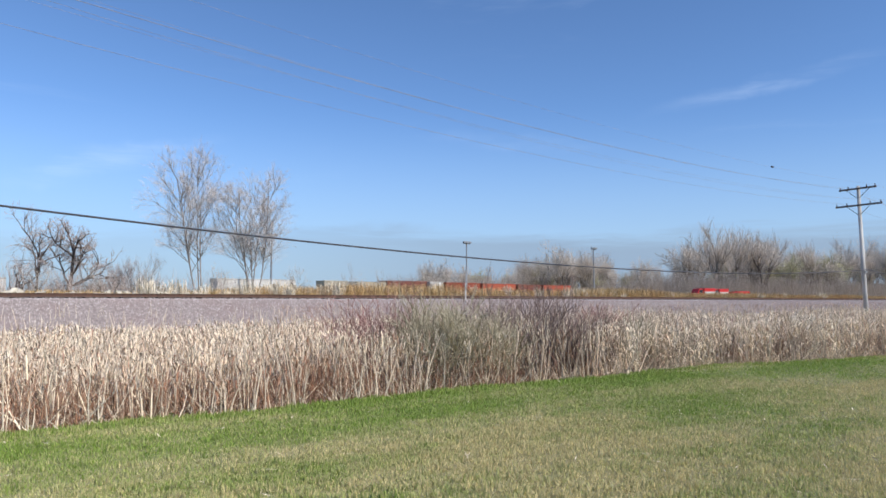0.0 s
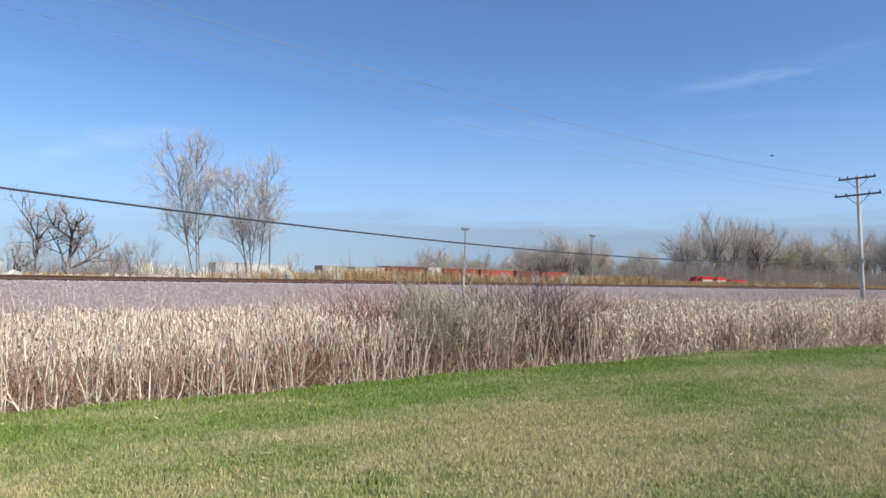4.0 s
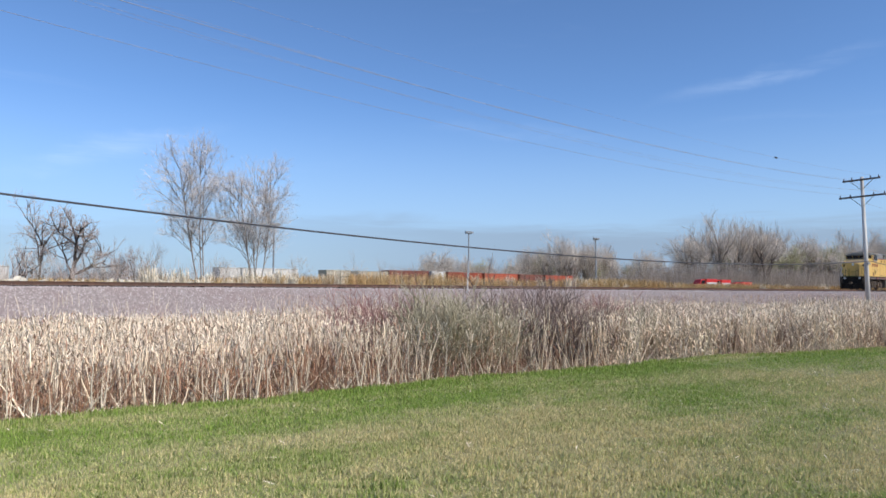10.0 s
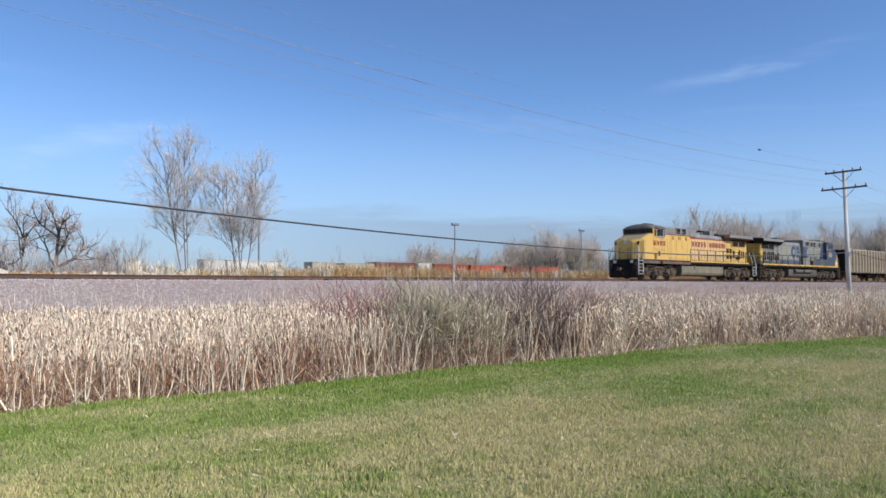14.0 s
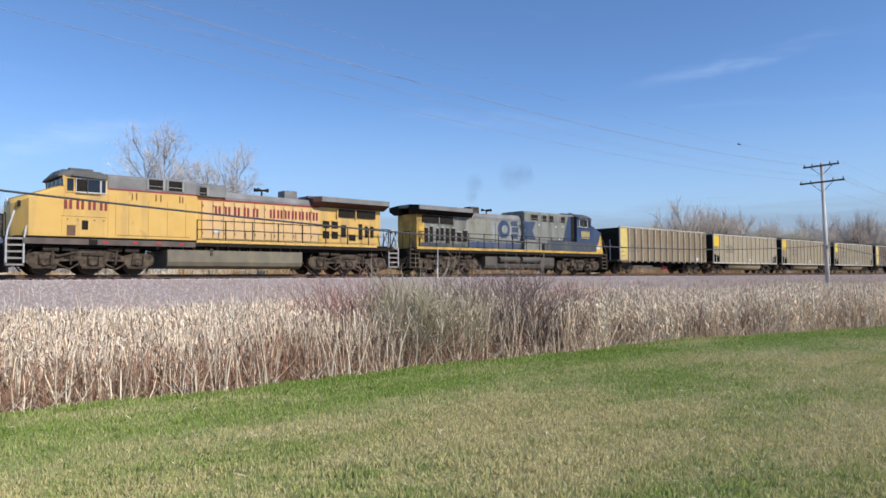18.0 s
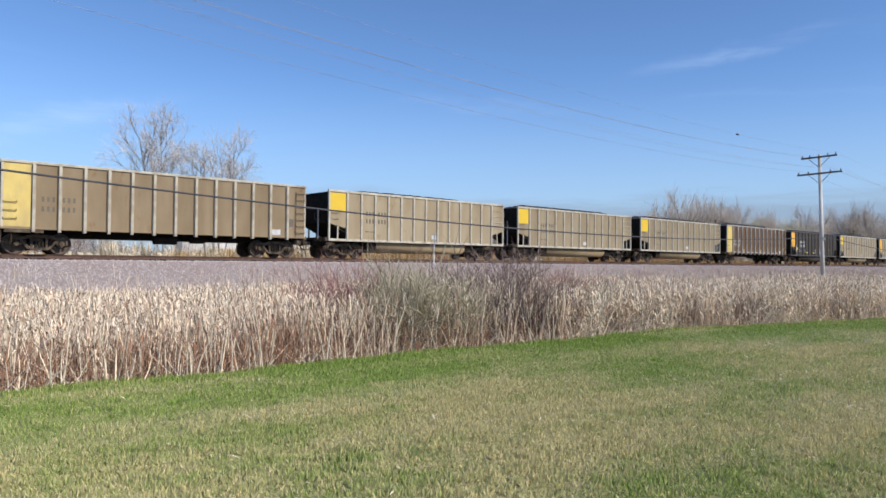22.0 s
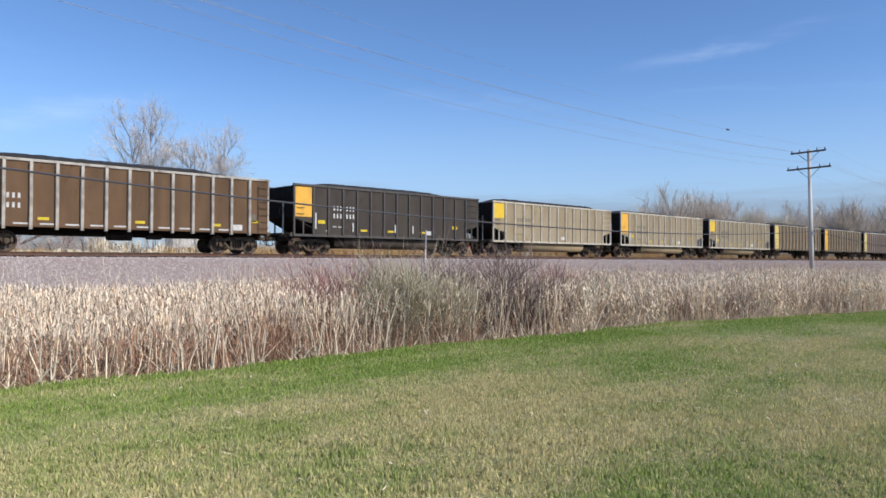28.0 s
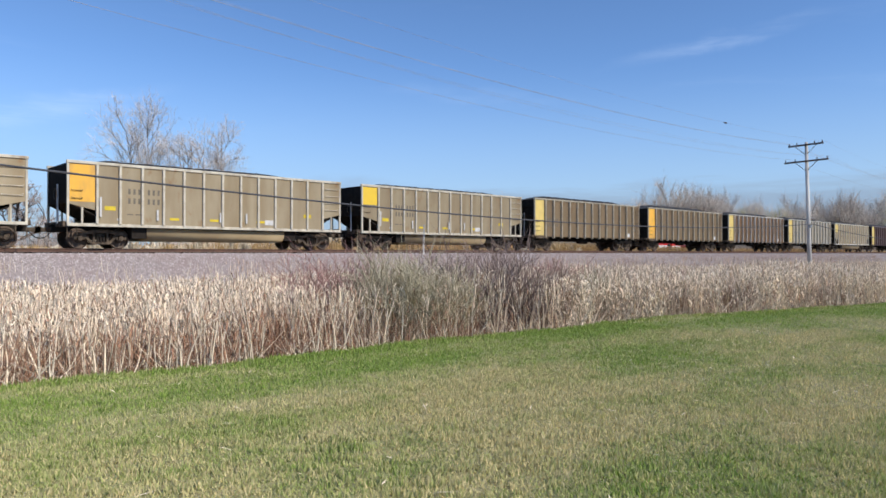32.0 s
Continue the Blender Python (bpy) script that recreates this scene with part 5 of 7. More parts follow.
M_PANELORANGE = mat("orange yellow panel", (0.86, 0.46, 0.05), (0.78, 0.41, 0.05), 2, 0.55, bump=0.03, stain=(0.42, 0.25, 0.1), stain_scale=1.5, streak=0.7)
M_REFLECT = mat("yellow reflective strip", (0.75, 0.55, 0.03), rough=0.4, bump=0)
M_MARKDARK = mat("faded dark stencil paint", (0.2, 0.17, 0.125), (0.13, 0.11, 0.08), 9, 0.8, bump=0)
M_MARKPALE = mat("white stencil paint", (0.66, 0.64, 0.6), (0.5, 0.48, 0.44), 6, 0.7, bump=0)
CAR_X0, CAR_X1, SILL, TOP, HALF = 0.77, 15.38, 1.1, 3.83, 1.57


def ladder(t, x0, x1, zs, y, material):
    for z in zs:
        part("grab_iron", Shape().tube([(x0, y + 0.06, z + 0.06), (x0, y, z), (x1, y, z), (x1, y + 0.06, z + 0.06)], 0.016, 5), material, t)


def end_gear(t, tub):
    """What the ends carry: staff with brake wheel, platform, steps, couplers, bogies."""
    part("brake_staff", Shape().tube([(0.62, -0.7, 1.1), (0.62, -0.7, 2.9)], 0.045, 6), M_SILVER, t)
    part("brake_wheel", Shape().tube([(0.52, -0.7 + 0.25 * math.cos(a * 0.6283), 2.45 + 0.25 * math.sin(a * 0.6283)) for a in range(11)], 0.02, 5), M_RUNGREY, t)
    part("centre_sill", Shape().box(0.5, 15.65, -0.32, 0.32, 0.75, 1.09), M_BLACK, t)
    for x, s in ((0.0, -1), (16.15, 1)):
        coupler(t, x, s)
    for x in (0.72, 15.43):
        part("end_sill", Shape().box(x - 0.09, x + 0.09, -1.5, 1.5, 0.98, 1.2), M_RUNGREY, t)
    for x in (1.0, 15.15):
        for s in (-1, 1):
            part("sill_step", Shape().tube([(x - 0.2, s * 1.5, 1.1), (x - 0.2, s * 1.5, 0.5), (x + 0.2, s * 1.5, 0.5), (x + 0.2, s * 1.5, 1.1)], 0.025, 5), M_RUNGREY, t)
    freight_truck(t, 2.35)
    freight_truck(t, 13.8)


def tub_gondola(label, paint, panel, seed, strips=False, tall_panel=False, pale_marks=False):
    """Coal gondola with a rounded tub between the bogies and open cut-away ends."""
    body, edge, belly_paint = paint
    t = thing("coal_gondola", label, "rail car", "coal cars of the train")
    z0, z1, w = SILL, TOP, HALF
    for s in (-1, 1):
        y = s * w
        prof = [(CAR_X0, 2.02), (2.02, 1.72), (2.02, z0), (14.13, z0), (14.13, 1.72), (CAR_X1, 2.02), (CAR_X1, z1), (CAR_X0, z1)]
        part("side_sheet", Shape().slab(prof, y - 0.02, y + 0.02), body, t)
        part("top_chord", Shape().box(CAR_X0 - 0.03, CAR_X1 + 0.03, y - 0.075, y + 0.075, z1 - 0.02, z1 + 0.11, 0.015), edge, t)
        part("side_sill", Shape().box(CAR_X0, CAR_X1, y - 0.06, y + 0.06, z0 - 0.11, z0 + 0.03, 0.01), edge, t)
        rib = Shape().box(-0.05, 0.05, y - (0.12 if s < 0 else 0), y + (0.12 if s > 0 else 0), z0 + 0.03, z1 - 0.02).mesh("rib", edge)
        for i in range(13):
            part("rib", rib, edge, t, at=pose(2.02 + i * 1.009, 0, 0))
        for x in (CAR_X0 + 0.04, CAR_X1 - 0.04):
            part("corner_post", Shape().box(x - 0.045, x + 0.045, y - 0.05, y + 0.05, z0 + 0.03, z1 - 0.02), edge, t)
        for x in (1.4, 14.75):
            part("strut", Shape().box(x - 0.04, x + 0.04, y - 0.03, y + 0.03, z0 + 0.03, 1.86), edge, t)
        for x0, x1 in ((0.9, 1.9), (14.25, 15.25)):
            ladder(t, x0 + 0.05, x0 + 0.5 if x0 < 2 else x1 - 0.05, (2.25, 2.6) if x0 < 2 else (2.25, 2.65, 3.05, 3.45), y + s * 0.08, M_RUNGREY if x0 < 2 else edge)
        part("panel", Shape().box(CAR_X0 + 0.1, 1.93, y + (s * 0.026) - 0.004, y + (s * 0.026) + 0.004, 2.1 if tall_panel else 2.72, z1 - 0.06), panel, t, "yellow painted panel")
    # the shade on the car's ends is put into their black colour
    part("end_sheet", Shape().slab([(CAR_X0 + 0.03, z1), (CAR_X0 + 0.03, 2.05), (2.6, 1.15), (2.64, 1.18), (CAR_X0 + 0.08, 2.09), (CAR_X0 + 0.08, z1)], -w + 0.02, w - 0.02), M_BLACK, t, "end sheet coloured black as in shade")
    part("end_sheet", Shape().slab([(CAR_X1 - 0.03, z1), (CAR_X1 - 0.03, 2.05), (13.55, 1.15), (13.51, 1.18), (CAR_X1 - 0.08, 2.09), (CAR_X1 - 0.08, z1)], -w + 0.02, w - 0.02), M_BLACK, t, "end sheet coloured black as in shade")
    part("floor", Shape().box(2.6, 13.55, -w + 0.03, w - 0.03, 1.12, 1.18), M_BLACK, t)
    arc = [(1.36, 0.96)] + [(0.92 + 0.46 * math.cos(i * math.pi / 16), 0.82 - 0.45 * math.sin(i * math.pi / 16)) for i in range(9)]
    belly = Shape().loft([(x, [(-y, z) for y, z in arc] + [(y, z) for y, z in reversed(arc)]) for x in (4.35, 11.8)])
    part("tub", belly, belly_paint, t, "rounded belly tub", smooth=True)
    part("tub_end", Shape().box(3.65, 4.34, -1.35, 1.35, 0.48, 1.0), M_BLACK, t)
    part("tub_end", Shape().box(11.81, 12.5, -1.35, 1.35, 0.48, 1.0), M_BLACK, t)
    load_of_coal(t, CAR_X0 + 0.1, CAR_X1 - 0.1, w - 0.08, z1, seed)
    mk = M_MARKPALE if pale_marks else M_MARKDARK
    bars(t, 3.4, 2.8, 3, 2, mk, 0.1, 0.26, 0.13, 0.18)
    bars(t, 4.3, 2.8, 3, 2, mk, 0.1, 0.26, 0.13, 0.18)
    bars(t, 3.35, 1.62, 2, 1, mk, 0.28, 0.05)
    bars(t, 8.6 if not strips else 10.5, 1.55, 1, 1, M_MARKPALE, 0.5, 0.26)
    bars(t, 2.9, 1.4, 1, 1, M_MARKPALE, 0.22, 0.1)
    if strips:
        for x in (2.35, 5.35, 7.4, 10.0, 12.9):
            bars(t, x, 1.95 if x in (2.35, 12.9) else 1.5, 1, 1, M_REFLECT, 0.48, 0.2 if x in (2.35, 12.9) else 0.12)
        for x in (2.12, 4.7, 7.9, 9.35):
            bars(t, x, 1.85 if x > 3 else 2.35, 1, 1, M_MARKPALE, 0.09, 0.5 if x > 3 else 0.9, y=-1.66)
    end_gear(t, True)
    return t


def ribbed_gondola(label, paint, panel, seed, pale_marks=False, strips=False):
    """Flat-bottomed coal gondola with deep outside ribs that hang below the sill."""
    body, edge, belly_paint = paint
    t = thing("coal_gondola", label, "rail car", "coal cars of the train")
    z0, z1, w = SILL + 0.02, TOP + 0.06, HALF
    for s in (-1, 1):
        y = s * w
        part("side_sheet", Shape().box(CAR_X0, CAR_X1, y - 0.02, y + 0.02, z0, z1), body, t)
        part("top_chord", Shape().box(CAR_X0 - 0.03, CAR_X1 + 0.03, y - 0.08, y + 0.08, z1 - 0.02, z1 + 0.1, 0.015), edge, t)
        part("side_sill", Shape().box(CAR_X0, CAR_X1, y - 0.05, y + 0.04, z0 - 0.06, z0 + 0.03, 0.01), body, t)
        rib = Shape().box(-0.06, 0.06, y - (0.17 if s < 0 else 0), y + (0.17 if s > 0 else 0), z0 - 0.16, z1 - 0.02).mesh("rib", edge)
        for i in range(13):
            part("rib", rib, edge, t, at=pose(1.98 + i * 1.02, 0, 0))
        for x in (CAR_X0 + 0.04, CAR_X1 - 0.04):
            part("corner_post", Shape().box(x - 0.045, x + 0.045, y - 0.05, y + 0.05, z0 + 0.03, z1 - 0.02), edge, t)
        ladder(t, 14.75, 15.3, [1.35 + 0.36 * i for i in range(7)], y + s * 0.09, M_RUNGREY)
        part("ladder_rail", Shape().tube([(14.75, y + s * 0.09, 1.15), (14.75, y + s * 0.09, 3.6)], 0.02, 5), M_RUNGREY, t)
        ladder(t, 0.85, 1.35, (1.5, 1.85, 2.2), y + s * 0.09, M_RUNGREY)
        part("panel", Shape().box(CAR_X0 + 0.09, 1.91, y + (s * 0.026) - 0.004, y + (s * 0.026) + 0.004, z0 + 0.05, z1 - 0.04), panel, t, "yellow painted panel")
        part("side_bracket", Shape().box(0.9, 2.4, y - 0.06, y + 0.06, z0 - 0.2, z0 - 0.07), M_RUNGREY, t)
    # end sheets and ribs coloured black to stand for the ends' shade
    for x in (CAR_X0 + 0.05, CAR_X1 - 0.05):
        part("end_sheet", Shape().box(x - 0.025, x + 0.025, -w + 0.02, w - 0.02, z0, z1), M_BLACK, t, "end sheet coloured black as in shade")
        for z in (1.9, 2.7, 3.4):
            xx = x + (-0.07 if x < 8 else 0.07)
            part("end_rib", Shape().box(xx - 0.045, xx + 0.045, -w + 0.06, w - 0.06, z - 0.06, z + 0.06), M_BLACK, t)
    part("floor", Shape().box(CAR_X0 + 0.1, CAR_X1 - 0.1, -w + 0.03, w - 0.03, z0 - 0.04, z0 + 0.04), M_BLACK, t)
    part("air_reservoir", Shape().tube([(7.4, -0.75, 0.78), (8.5, -0.75, 0.78)], 0.22, 12), M_BLACK, t)
    part("brake_cylinder", Shape().tube([(9.2, -0.8, 0.8), (9.9, -0.8, 0.8)], 0.16, 12), M_BLACK, t)
    part("brake_rod", Shape().tube([(3.6, -0.5, 0.85), (12.4, -0.5, 0.85)], 0.03, 5), M_BLACK, t)
    load_of_coal(t, CAR_X0 + 0.1, CAR_X1 - 0.1, w - 0.08, z1 - (0.0 if seed != 1 else 0.3), seed)
    mk = M_MARKPALE if pale_marks else M_MARKDARK
    bars(t, 2.3, 2.5, 3, 2, mk, 0.1, 0.22, 0.11, 0.2)
    bars(t, 3.12, 2.5, 3, 2, mk, 0.1, 0.22, 0.11, 0.2)
    bars(t, 13.35, 1.5, 1, 1, M_MARKPALE, 0.5, 0.3)
    bars(t, 14.35, 2.1, 1, 1, M_MARKDARK, 0.3, 0.42)
    if strips:
        for x in (4.3, 8.4, 12.2, 14.4):
            bars(t, x, 1.5 if x < 14 else 1.75, 1, 1, M_REFLECT, 0.45, 0.13)
        for i in range(11):
            bars(t, 2.35 + i * 1.02, 1.24, 1, 1, M_MARKPALE, 0.55, 0.07)
    end_gear(t, False)
    return t


# ---- locomotives ----
def loco_truck(t, x):
    """Three-axle bogie: cast side frame stepped over the axles, pedestals, dampers, rigging."""
    b = part("bogie", Shape().box(x - 2.55, x + 2.55, -0.62, 0.62, 0.3, 1.24), M_BLACK, t)
    outline = [(-2.72, 0.55), (-2.7, 0.9), (-2.35, 1.0), (-1.75, 0.98), (-1.3, 0.86), (-0.85, 1.02), (-0.6, 1.14), (0.6, 1.14), (0.85, 1.02), (1.3, 0.86), (1.75, 0.98), (2.35, 1.0), (2.7, 0.9), (2.72, 0.55), (2.5, 0.36), (1.5, 0.34), (1.36, 0.6), (0.62, 0.62), (0.5, 0.36), (-0.5, 0.36), (-0.62, 0.62), (-1.36, 0.6), (-1.5, 0.34), (-2.5, 0.36)]
    for s in (-1, 1):
        y = s * 1.18
        part("side_frame", Shape().slab([(x + a, c) for a, c in outline], y - 0.07, y + 0.07), M_RUNGREY, b)
        for k in (-1.98, 0.0, 1.98):
            part("journal_box", Shape().box(x + k - 0.19, x + k + 0.19, y - 0.13, y + 0.13, 0.4, 0.76, 0.05), M_RUNDARK, b)
            part("pedestal_cap", Shape().slab([(x + k + 0.14 * math.cos(i * 0.524), 0.55 + 0.14 * math.sin(i * 0.524)) for i in range(12)], y + s * 0.13 - 0.03, y + s * 0.13 + 0.03), M_RUNGREY, b)
            part("pedestal_tie", Shape().box(x + k - 0.48, x + k + 0.48, y - 0.09, y + 0.09, 0.27, 0.35), M_RUNDARK, b)
            # black strips on the solid frame paint the shade of pedestal gaps
            part("pedestal_gap", Shape().box(x + k - 0.26, x + k - 0.2, y + s * 0.072 - 0.006, y + s * 0.072 + 0.006, 0.4, 0.86).box(x + k + 0.2, x + k + 0.26, y + s * 0.072 - 0.006, y + s * 0.072 + 0.006, 0.4, 0.86), M_BLACK, b)
        for k in (-1.72, -0.95, 0.95, 1.72):
            part("brake_cylinder", Shape().tube([(x + k - 0.34, y + s * 0.04, 1.14), (x + k + 0.3, y + s * 0.04, 1.14)], 0.13 if abs(k) > 1 else 0.1, 10), M_RUNDARK, b)
            part("brake_lever", Shape().slab([(x + k - 0.03, 0.45), (x + k + 0.05, 0.45), (x + k + 0.12, 1.06), (x + k + 0.02, 1.06)], y + s * 0.1 - 0.02, y + s * 0.1 + 0.02), M_RUNDARK, b)
        for k in (-1.0, 1.0):
            part("brake_rigging", Shape().tube([(x + k - 0.5, y + s * 0.06, 0.48), (x + k, y + s * 0.1, 0.24), (x + k + 0.42, y + s * 0.06, 0.5)], 0.045, 6), M_RUNGREY, b)
            # black plate on the frame's face, painted shade of an opening
            part("frame_opening", Shape().box(x + k - 0.2, x + k + 0.2, y + s * 0.074 - 0.005, y + s * 0.074 + 0.005, 0.7, 0.8), M_BLACK, b)
        part("spring_plank", Shape().box(x - 0.46, x + 0.46, y - 0.13, y + 0.13, 0.84, 1.0, 0.03), M_RUNDARK, b)
        part("damper", Shape().tube([(x - 0.75, y + s * 0.12, 0.98), (x - 1.55, y + s * 0.12, 0.8)], 0.055, 8), M_RUNDARK, b)
        for e in (-1, 1):
            part("sand_hose", Shape().tube([(x + e * 2.3, y, 1.25), (x + e * 2.66, y + s * 0.09, 0.95), (x + e * 2.78, y * 0.95, 0.6), (x + e * 2.5, y * 0.7, 0.15)], 0.035, 5), M_BLACK, b)
    for k in (-1.98, 0.0, 1.98):
        WHEELS.append(wheelset(0.53, 1.15, t, x + k))


def oct_prof(w, zb, zs, wt, zt):
    return [(-w, zb), (-w, zs), (-wt, zt), (wt, zt), (w, zs), (w, zb)]


def locomotive(name, label, scheme):
    c = scheme
    t = thing(name, label, "locomotive", "locomotives of the train")
    # frame
    part("frame", Shape().box(0.9, 21.4, -1.2, 1.2, 1.22, 1.62), M_BLACK, t)
    for s in (-1, 1):
        part("side_sill", Shape().box(8.82, 21.3, s * 1.5 - 0.05, s * 1.5 + 0.05, 1.4, 1.6), c["sill"], t)
        part("cab_sill", Shape().box(1.3, 8.8, s * 1.5 - 0.05, s * 1.5 + 0.05, 1.34, 1.6), c["cabsill"], t)
        for i in range(int((21.2 - c["stripe_from"]) / 1.24)):
            x = c["stripe_from"] + i * 1.24
            part("sill_stripe", Shape().box(x, x + 1.225, s * 1.553 - 0.004, s * 1.553 + 0.004, 1.585, c["stripe_top"]), c["stripe"], t)
        part("walkway", Shape().box(1.0, 21.3, s * 1.2 - 0.3, s * 1.2 + 0.3, 1.625, 1.68), c["deck"], t)
    # nose and cab: the nose top rises to an upright windshield
    part("nose", Shape().loft([(0.95, oct_prof(0.72, 1.69, 3.08, 0.55, 3.3)), (1.48, oct_prof(1.54, 1.69, 3.3, 1.3, 3.46)), (2.84, oct_prof(1.54, 1.69, 3.9, 1.34, 3.98))]), c["cab"], t, smooth=False)
    part("nose_top", Shape().loft([(1.0, [(-0.5, 3.33), (0.5, 3.33), (0.45, 3.36), (-0.45, 3.36)]), (1.48, [(-1.2, 3.47), (1.2, 3.47), (1.1, 3.51), (-1.1, 3.51)]), (2.83, [(-1.24, 3.985), (1.24, 3.985), (1.1, 4.02), (-1.1, 4.02)])]), c["nosetop"], t)
    part("cab_wall", Shape().loft([(2.85, oct_prof(1.54, 1.69, 3.92, 1.5, 3.94)), (4.68, oct_prof(1.54, 1.69, 3.92, 1.5, 3.94))]), c["cab"], t)
    part("cab_upper", Shape().loft([(2.92, oct_prof(1.5, 3.945, 4.36, 1.4, 4.4)), (4.66, oct_prof(1.5, 3.945, 4.36, 1.4, 4.4))]), c["cabupper"], t)
    dome = lambda k, lift=0.0: [(-1.57 * k, 4.36 + lift), (-1.56 * k, 4.46 + lift), (-1.36 * k, 4.63 + lift), (-0.9 * k, 4.76 + lift), (-0.4 * k, 4.83 + lift), (0.4 * k, 4.83 + lift), (0.9 * k, 4.76 + lift), (1.36 * k, 4.63 + lift), (1.56 * k, 4.46 + lift), (1.57 * k, 4.36 + lift)]
    part("cab_roof", Shape().loft([(2.62, [(y * 0.93, 4.36 + (z - 4.36) * 0.3) for y, z in dome(1)]), (2.78, [(y * 0.98, 4.36 + (z - 4.36) * 0.75) for y, z in dome(1)]), (3.05, dome(1)), (4.5, dome(1)), (4.68, [(y * 0.98, 4.36 + (z - 4.36) * 0.85) for y, z in dome(1)])]), c["roof"], t)
    for y0, y1 in ((-1.44, -0.78), (-0.7, -0.04), (0.04, 0.7), (0.78, 1.44)):
        ws = part("windshield", Shape().add([(2.9, y0, 3.97), (2.9, y1, 3.97), (2.9, y1, 4.36), (2.9, y0, 4.36), (2.84, y0, 3.97), (2.84, y1, 3.97), (2.8, y1, 4.36), (2.8, y0, 4.36)], [(0, 1, 2, 3), (7, 6, 5, 4), (0, 4, 5, 1), (1, 5, 6, 2), (2, 6, 7, 3), (3, 7, 4, 0)]), M_WINDOW, t)
        part("wiper", Shape().tube([(2.78, y0 + 0.1, 4.3), (2.81, (y0 + y1) / 2, 4.0)], 0.012, 4), M_BLACK, ws)
    for s in (-1, 1):
        y = s * 1.545
        part("corner_post", Shape().slab([(2.82, 3.92), (2.92, 3.92), (2.92, 4.4), (2.78, 4.4)], y - 0.03 * s - 0.03, y - 0.03 * s + 0.03), c["cab"], t)
        for x0, x1, m, fr in ((2.95, 3.22, M_WINDOW, c["cab"]), (3.34, 3.76, M_BLACK, M_SILVER), (3.8, 4.32, M_WINDOW, M_SILVER), (4.39, 4.56, M_WINDOW, M_SILVER)):
            w = part("side_window", Shape().box(x0, x1, y - 0.012, y + 0.012, 3.72, 4.28), m, t)
            for a, bb, z0, z1 in ((x0 - 0.04, x0, 3.67, 4.33), (x1, x1 + 0.035, 3.67, 4.33), (x0, x1, 3.67, 3.72), (x0, x1, 4.28, 4.33)):
                part("window_frame", Shape().box(a, bb, y - 0.03, y + 0.03, z0, z1), fr, w)
        part("sunshade", Shape().slab([(3.1, 4.4), (4.62, 4.33), (4.6, 4.48), (3.2, 4.52)], y - 0.13, y + 0.13), c["roof"], t)
        part("arm_rest", Shape().box(3.3, 4.34, y - 0.05, y + 0.07, 3.62, 3.66), c["line"], t)
        part("service_panel", Shape().box(2.76, 4.6, y - 0.006, y + 0.012, 1.72, 2.58), c["cab"], t)
        part("panel_seam", Shape().box(2.74, 4.62, y - 0.006, y + 0.014, 2.585, 2.605), c["line"], t)
        part("equipment_hatch", Shape().box(2.97, 3.32, y - 0.02, y + 0.02, 1.74, 2.2), M_HATCH, t)
        part("vent", Shape().box(3.58, 3.84, y - 0.02, y + 0.02, 2.02, 2.43), M_GRILLE, t)
        part("sill_notch", Shape().box(3.88, 4.25, s * 1.553 - 0.006, s * 1.553 + 0.006, 1.34, 1.58), M_BLACK, t)
        for x in (3.0, 3.42, 4.1, 4.5):
            part("latch", Shape().box(x - 0.03, x + 0.03, y - 0.02, y + 0.02, 2.42, 2.48), c["line"], t)
    # headlights, number boards without digits, ditch lights
    for z in (3.12, 3.3):
        part("headlight", Shape().box(0.9, 0.96, -0.12, 0.12, z - 0.08, z + 0.08), M_LAMP, t)
    for s in (-1, 1):
        part("ditch_light", Shape().box(0.55, 0.7, s * 0.85 - 0.13, s * 0.85 + 0.13, 1.35, 1.6), M_LAMP, t)
        part("number_board", Shape().box(1.15, 1.24, s * 1.0 - 0.2, s * 1.0 + 0.2, 2.95, 3.2), M_BLACK, t)
    # equipment housing behind the cab: full width on one side, drawn in to the hood at its end
    part("equipment_housing", Shape().loft([(4.69, [(-1.54, 1.69), (-1.54, 3.92), (-0.9, 3.92), (-0.9, 1.69)]), (8.8, [(-1.54, 1.69), (-1.54, 3.92), (-0.9, 3.92), (-0.9, 1.69)]), (9.1, [(-1.04, 1.69), (-1.04, 3.92), (-0.9, 3.92), (-0.9, 1.69)])]), c["side"], t)
    far = c["far_half"]
    rp = lambda k: [(-k, 3.98), (-k, 4.5), (-k + 0.2, 4.64), (far - 0.2, 4.64), (far, 4.5), (far, 3.98)]
    part("housing_roof", Shape().loft([(4.69, rp(1.5)), (8.8, rp(1.5)), (9.2, rp(1.1)), (10.6, rp(1.1))]), c["raised"], t)
    part("housing_band", Shape().box(4.69, 8.8, -1.548, -1.5, 3.9, 3.975), c["band"], t)
    part("equipment_box", Shape().box(4.7, 8.6, 1.1, 1.54, 1.69, 2.3, 0.03), c["low"], t)
    part("upper_hood", Shape().box(4.69, 10.6, -0.9, far - 0.005, 1.69, 3.975), c["side"], t)
    for x, w, z0, z1 in c["grilles"]:
        for s in (-1, 1):
            y = (-1.505 if x < 8.7 else -1.105) if s < 0 else far + 0.005
            g = part("intake_grille", Shape().box(x, x + w, y - 0.02, y + 0.02, z0, z1), M_GRILLE, t)
            part("frame", Shape().box(x - 0.09, x - 0.005, y - 0.03, y + 0.03, z0 - 0.03, z1 + 0.03), c["grilleframe"], g)
            part("frame", Shape().box(x + w + 0.005, x + w + 0.09, y - 0.03, y + 0.03, z0 - 0.03, z1 + 0.03), c["grilleframe"], g)
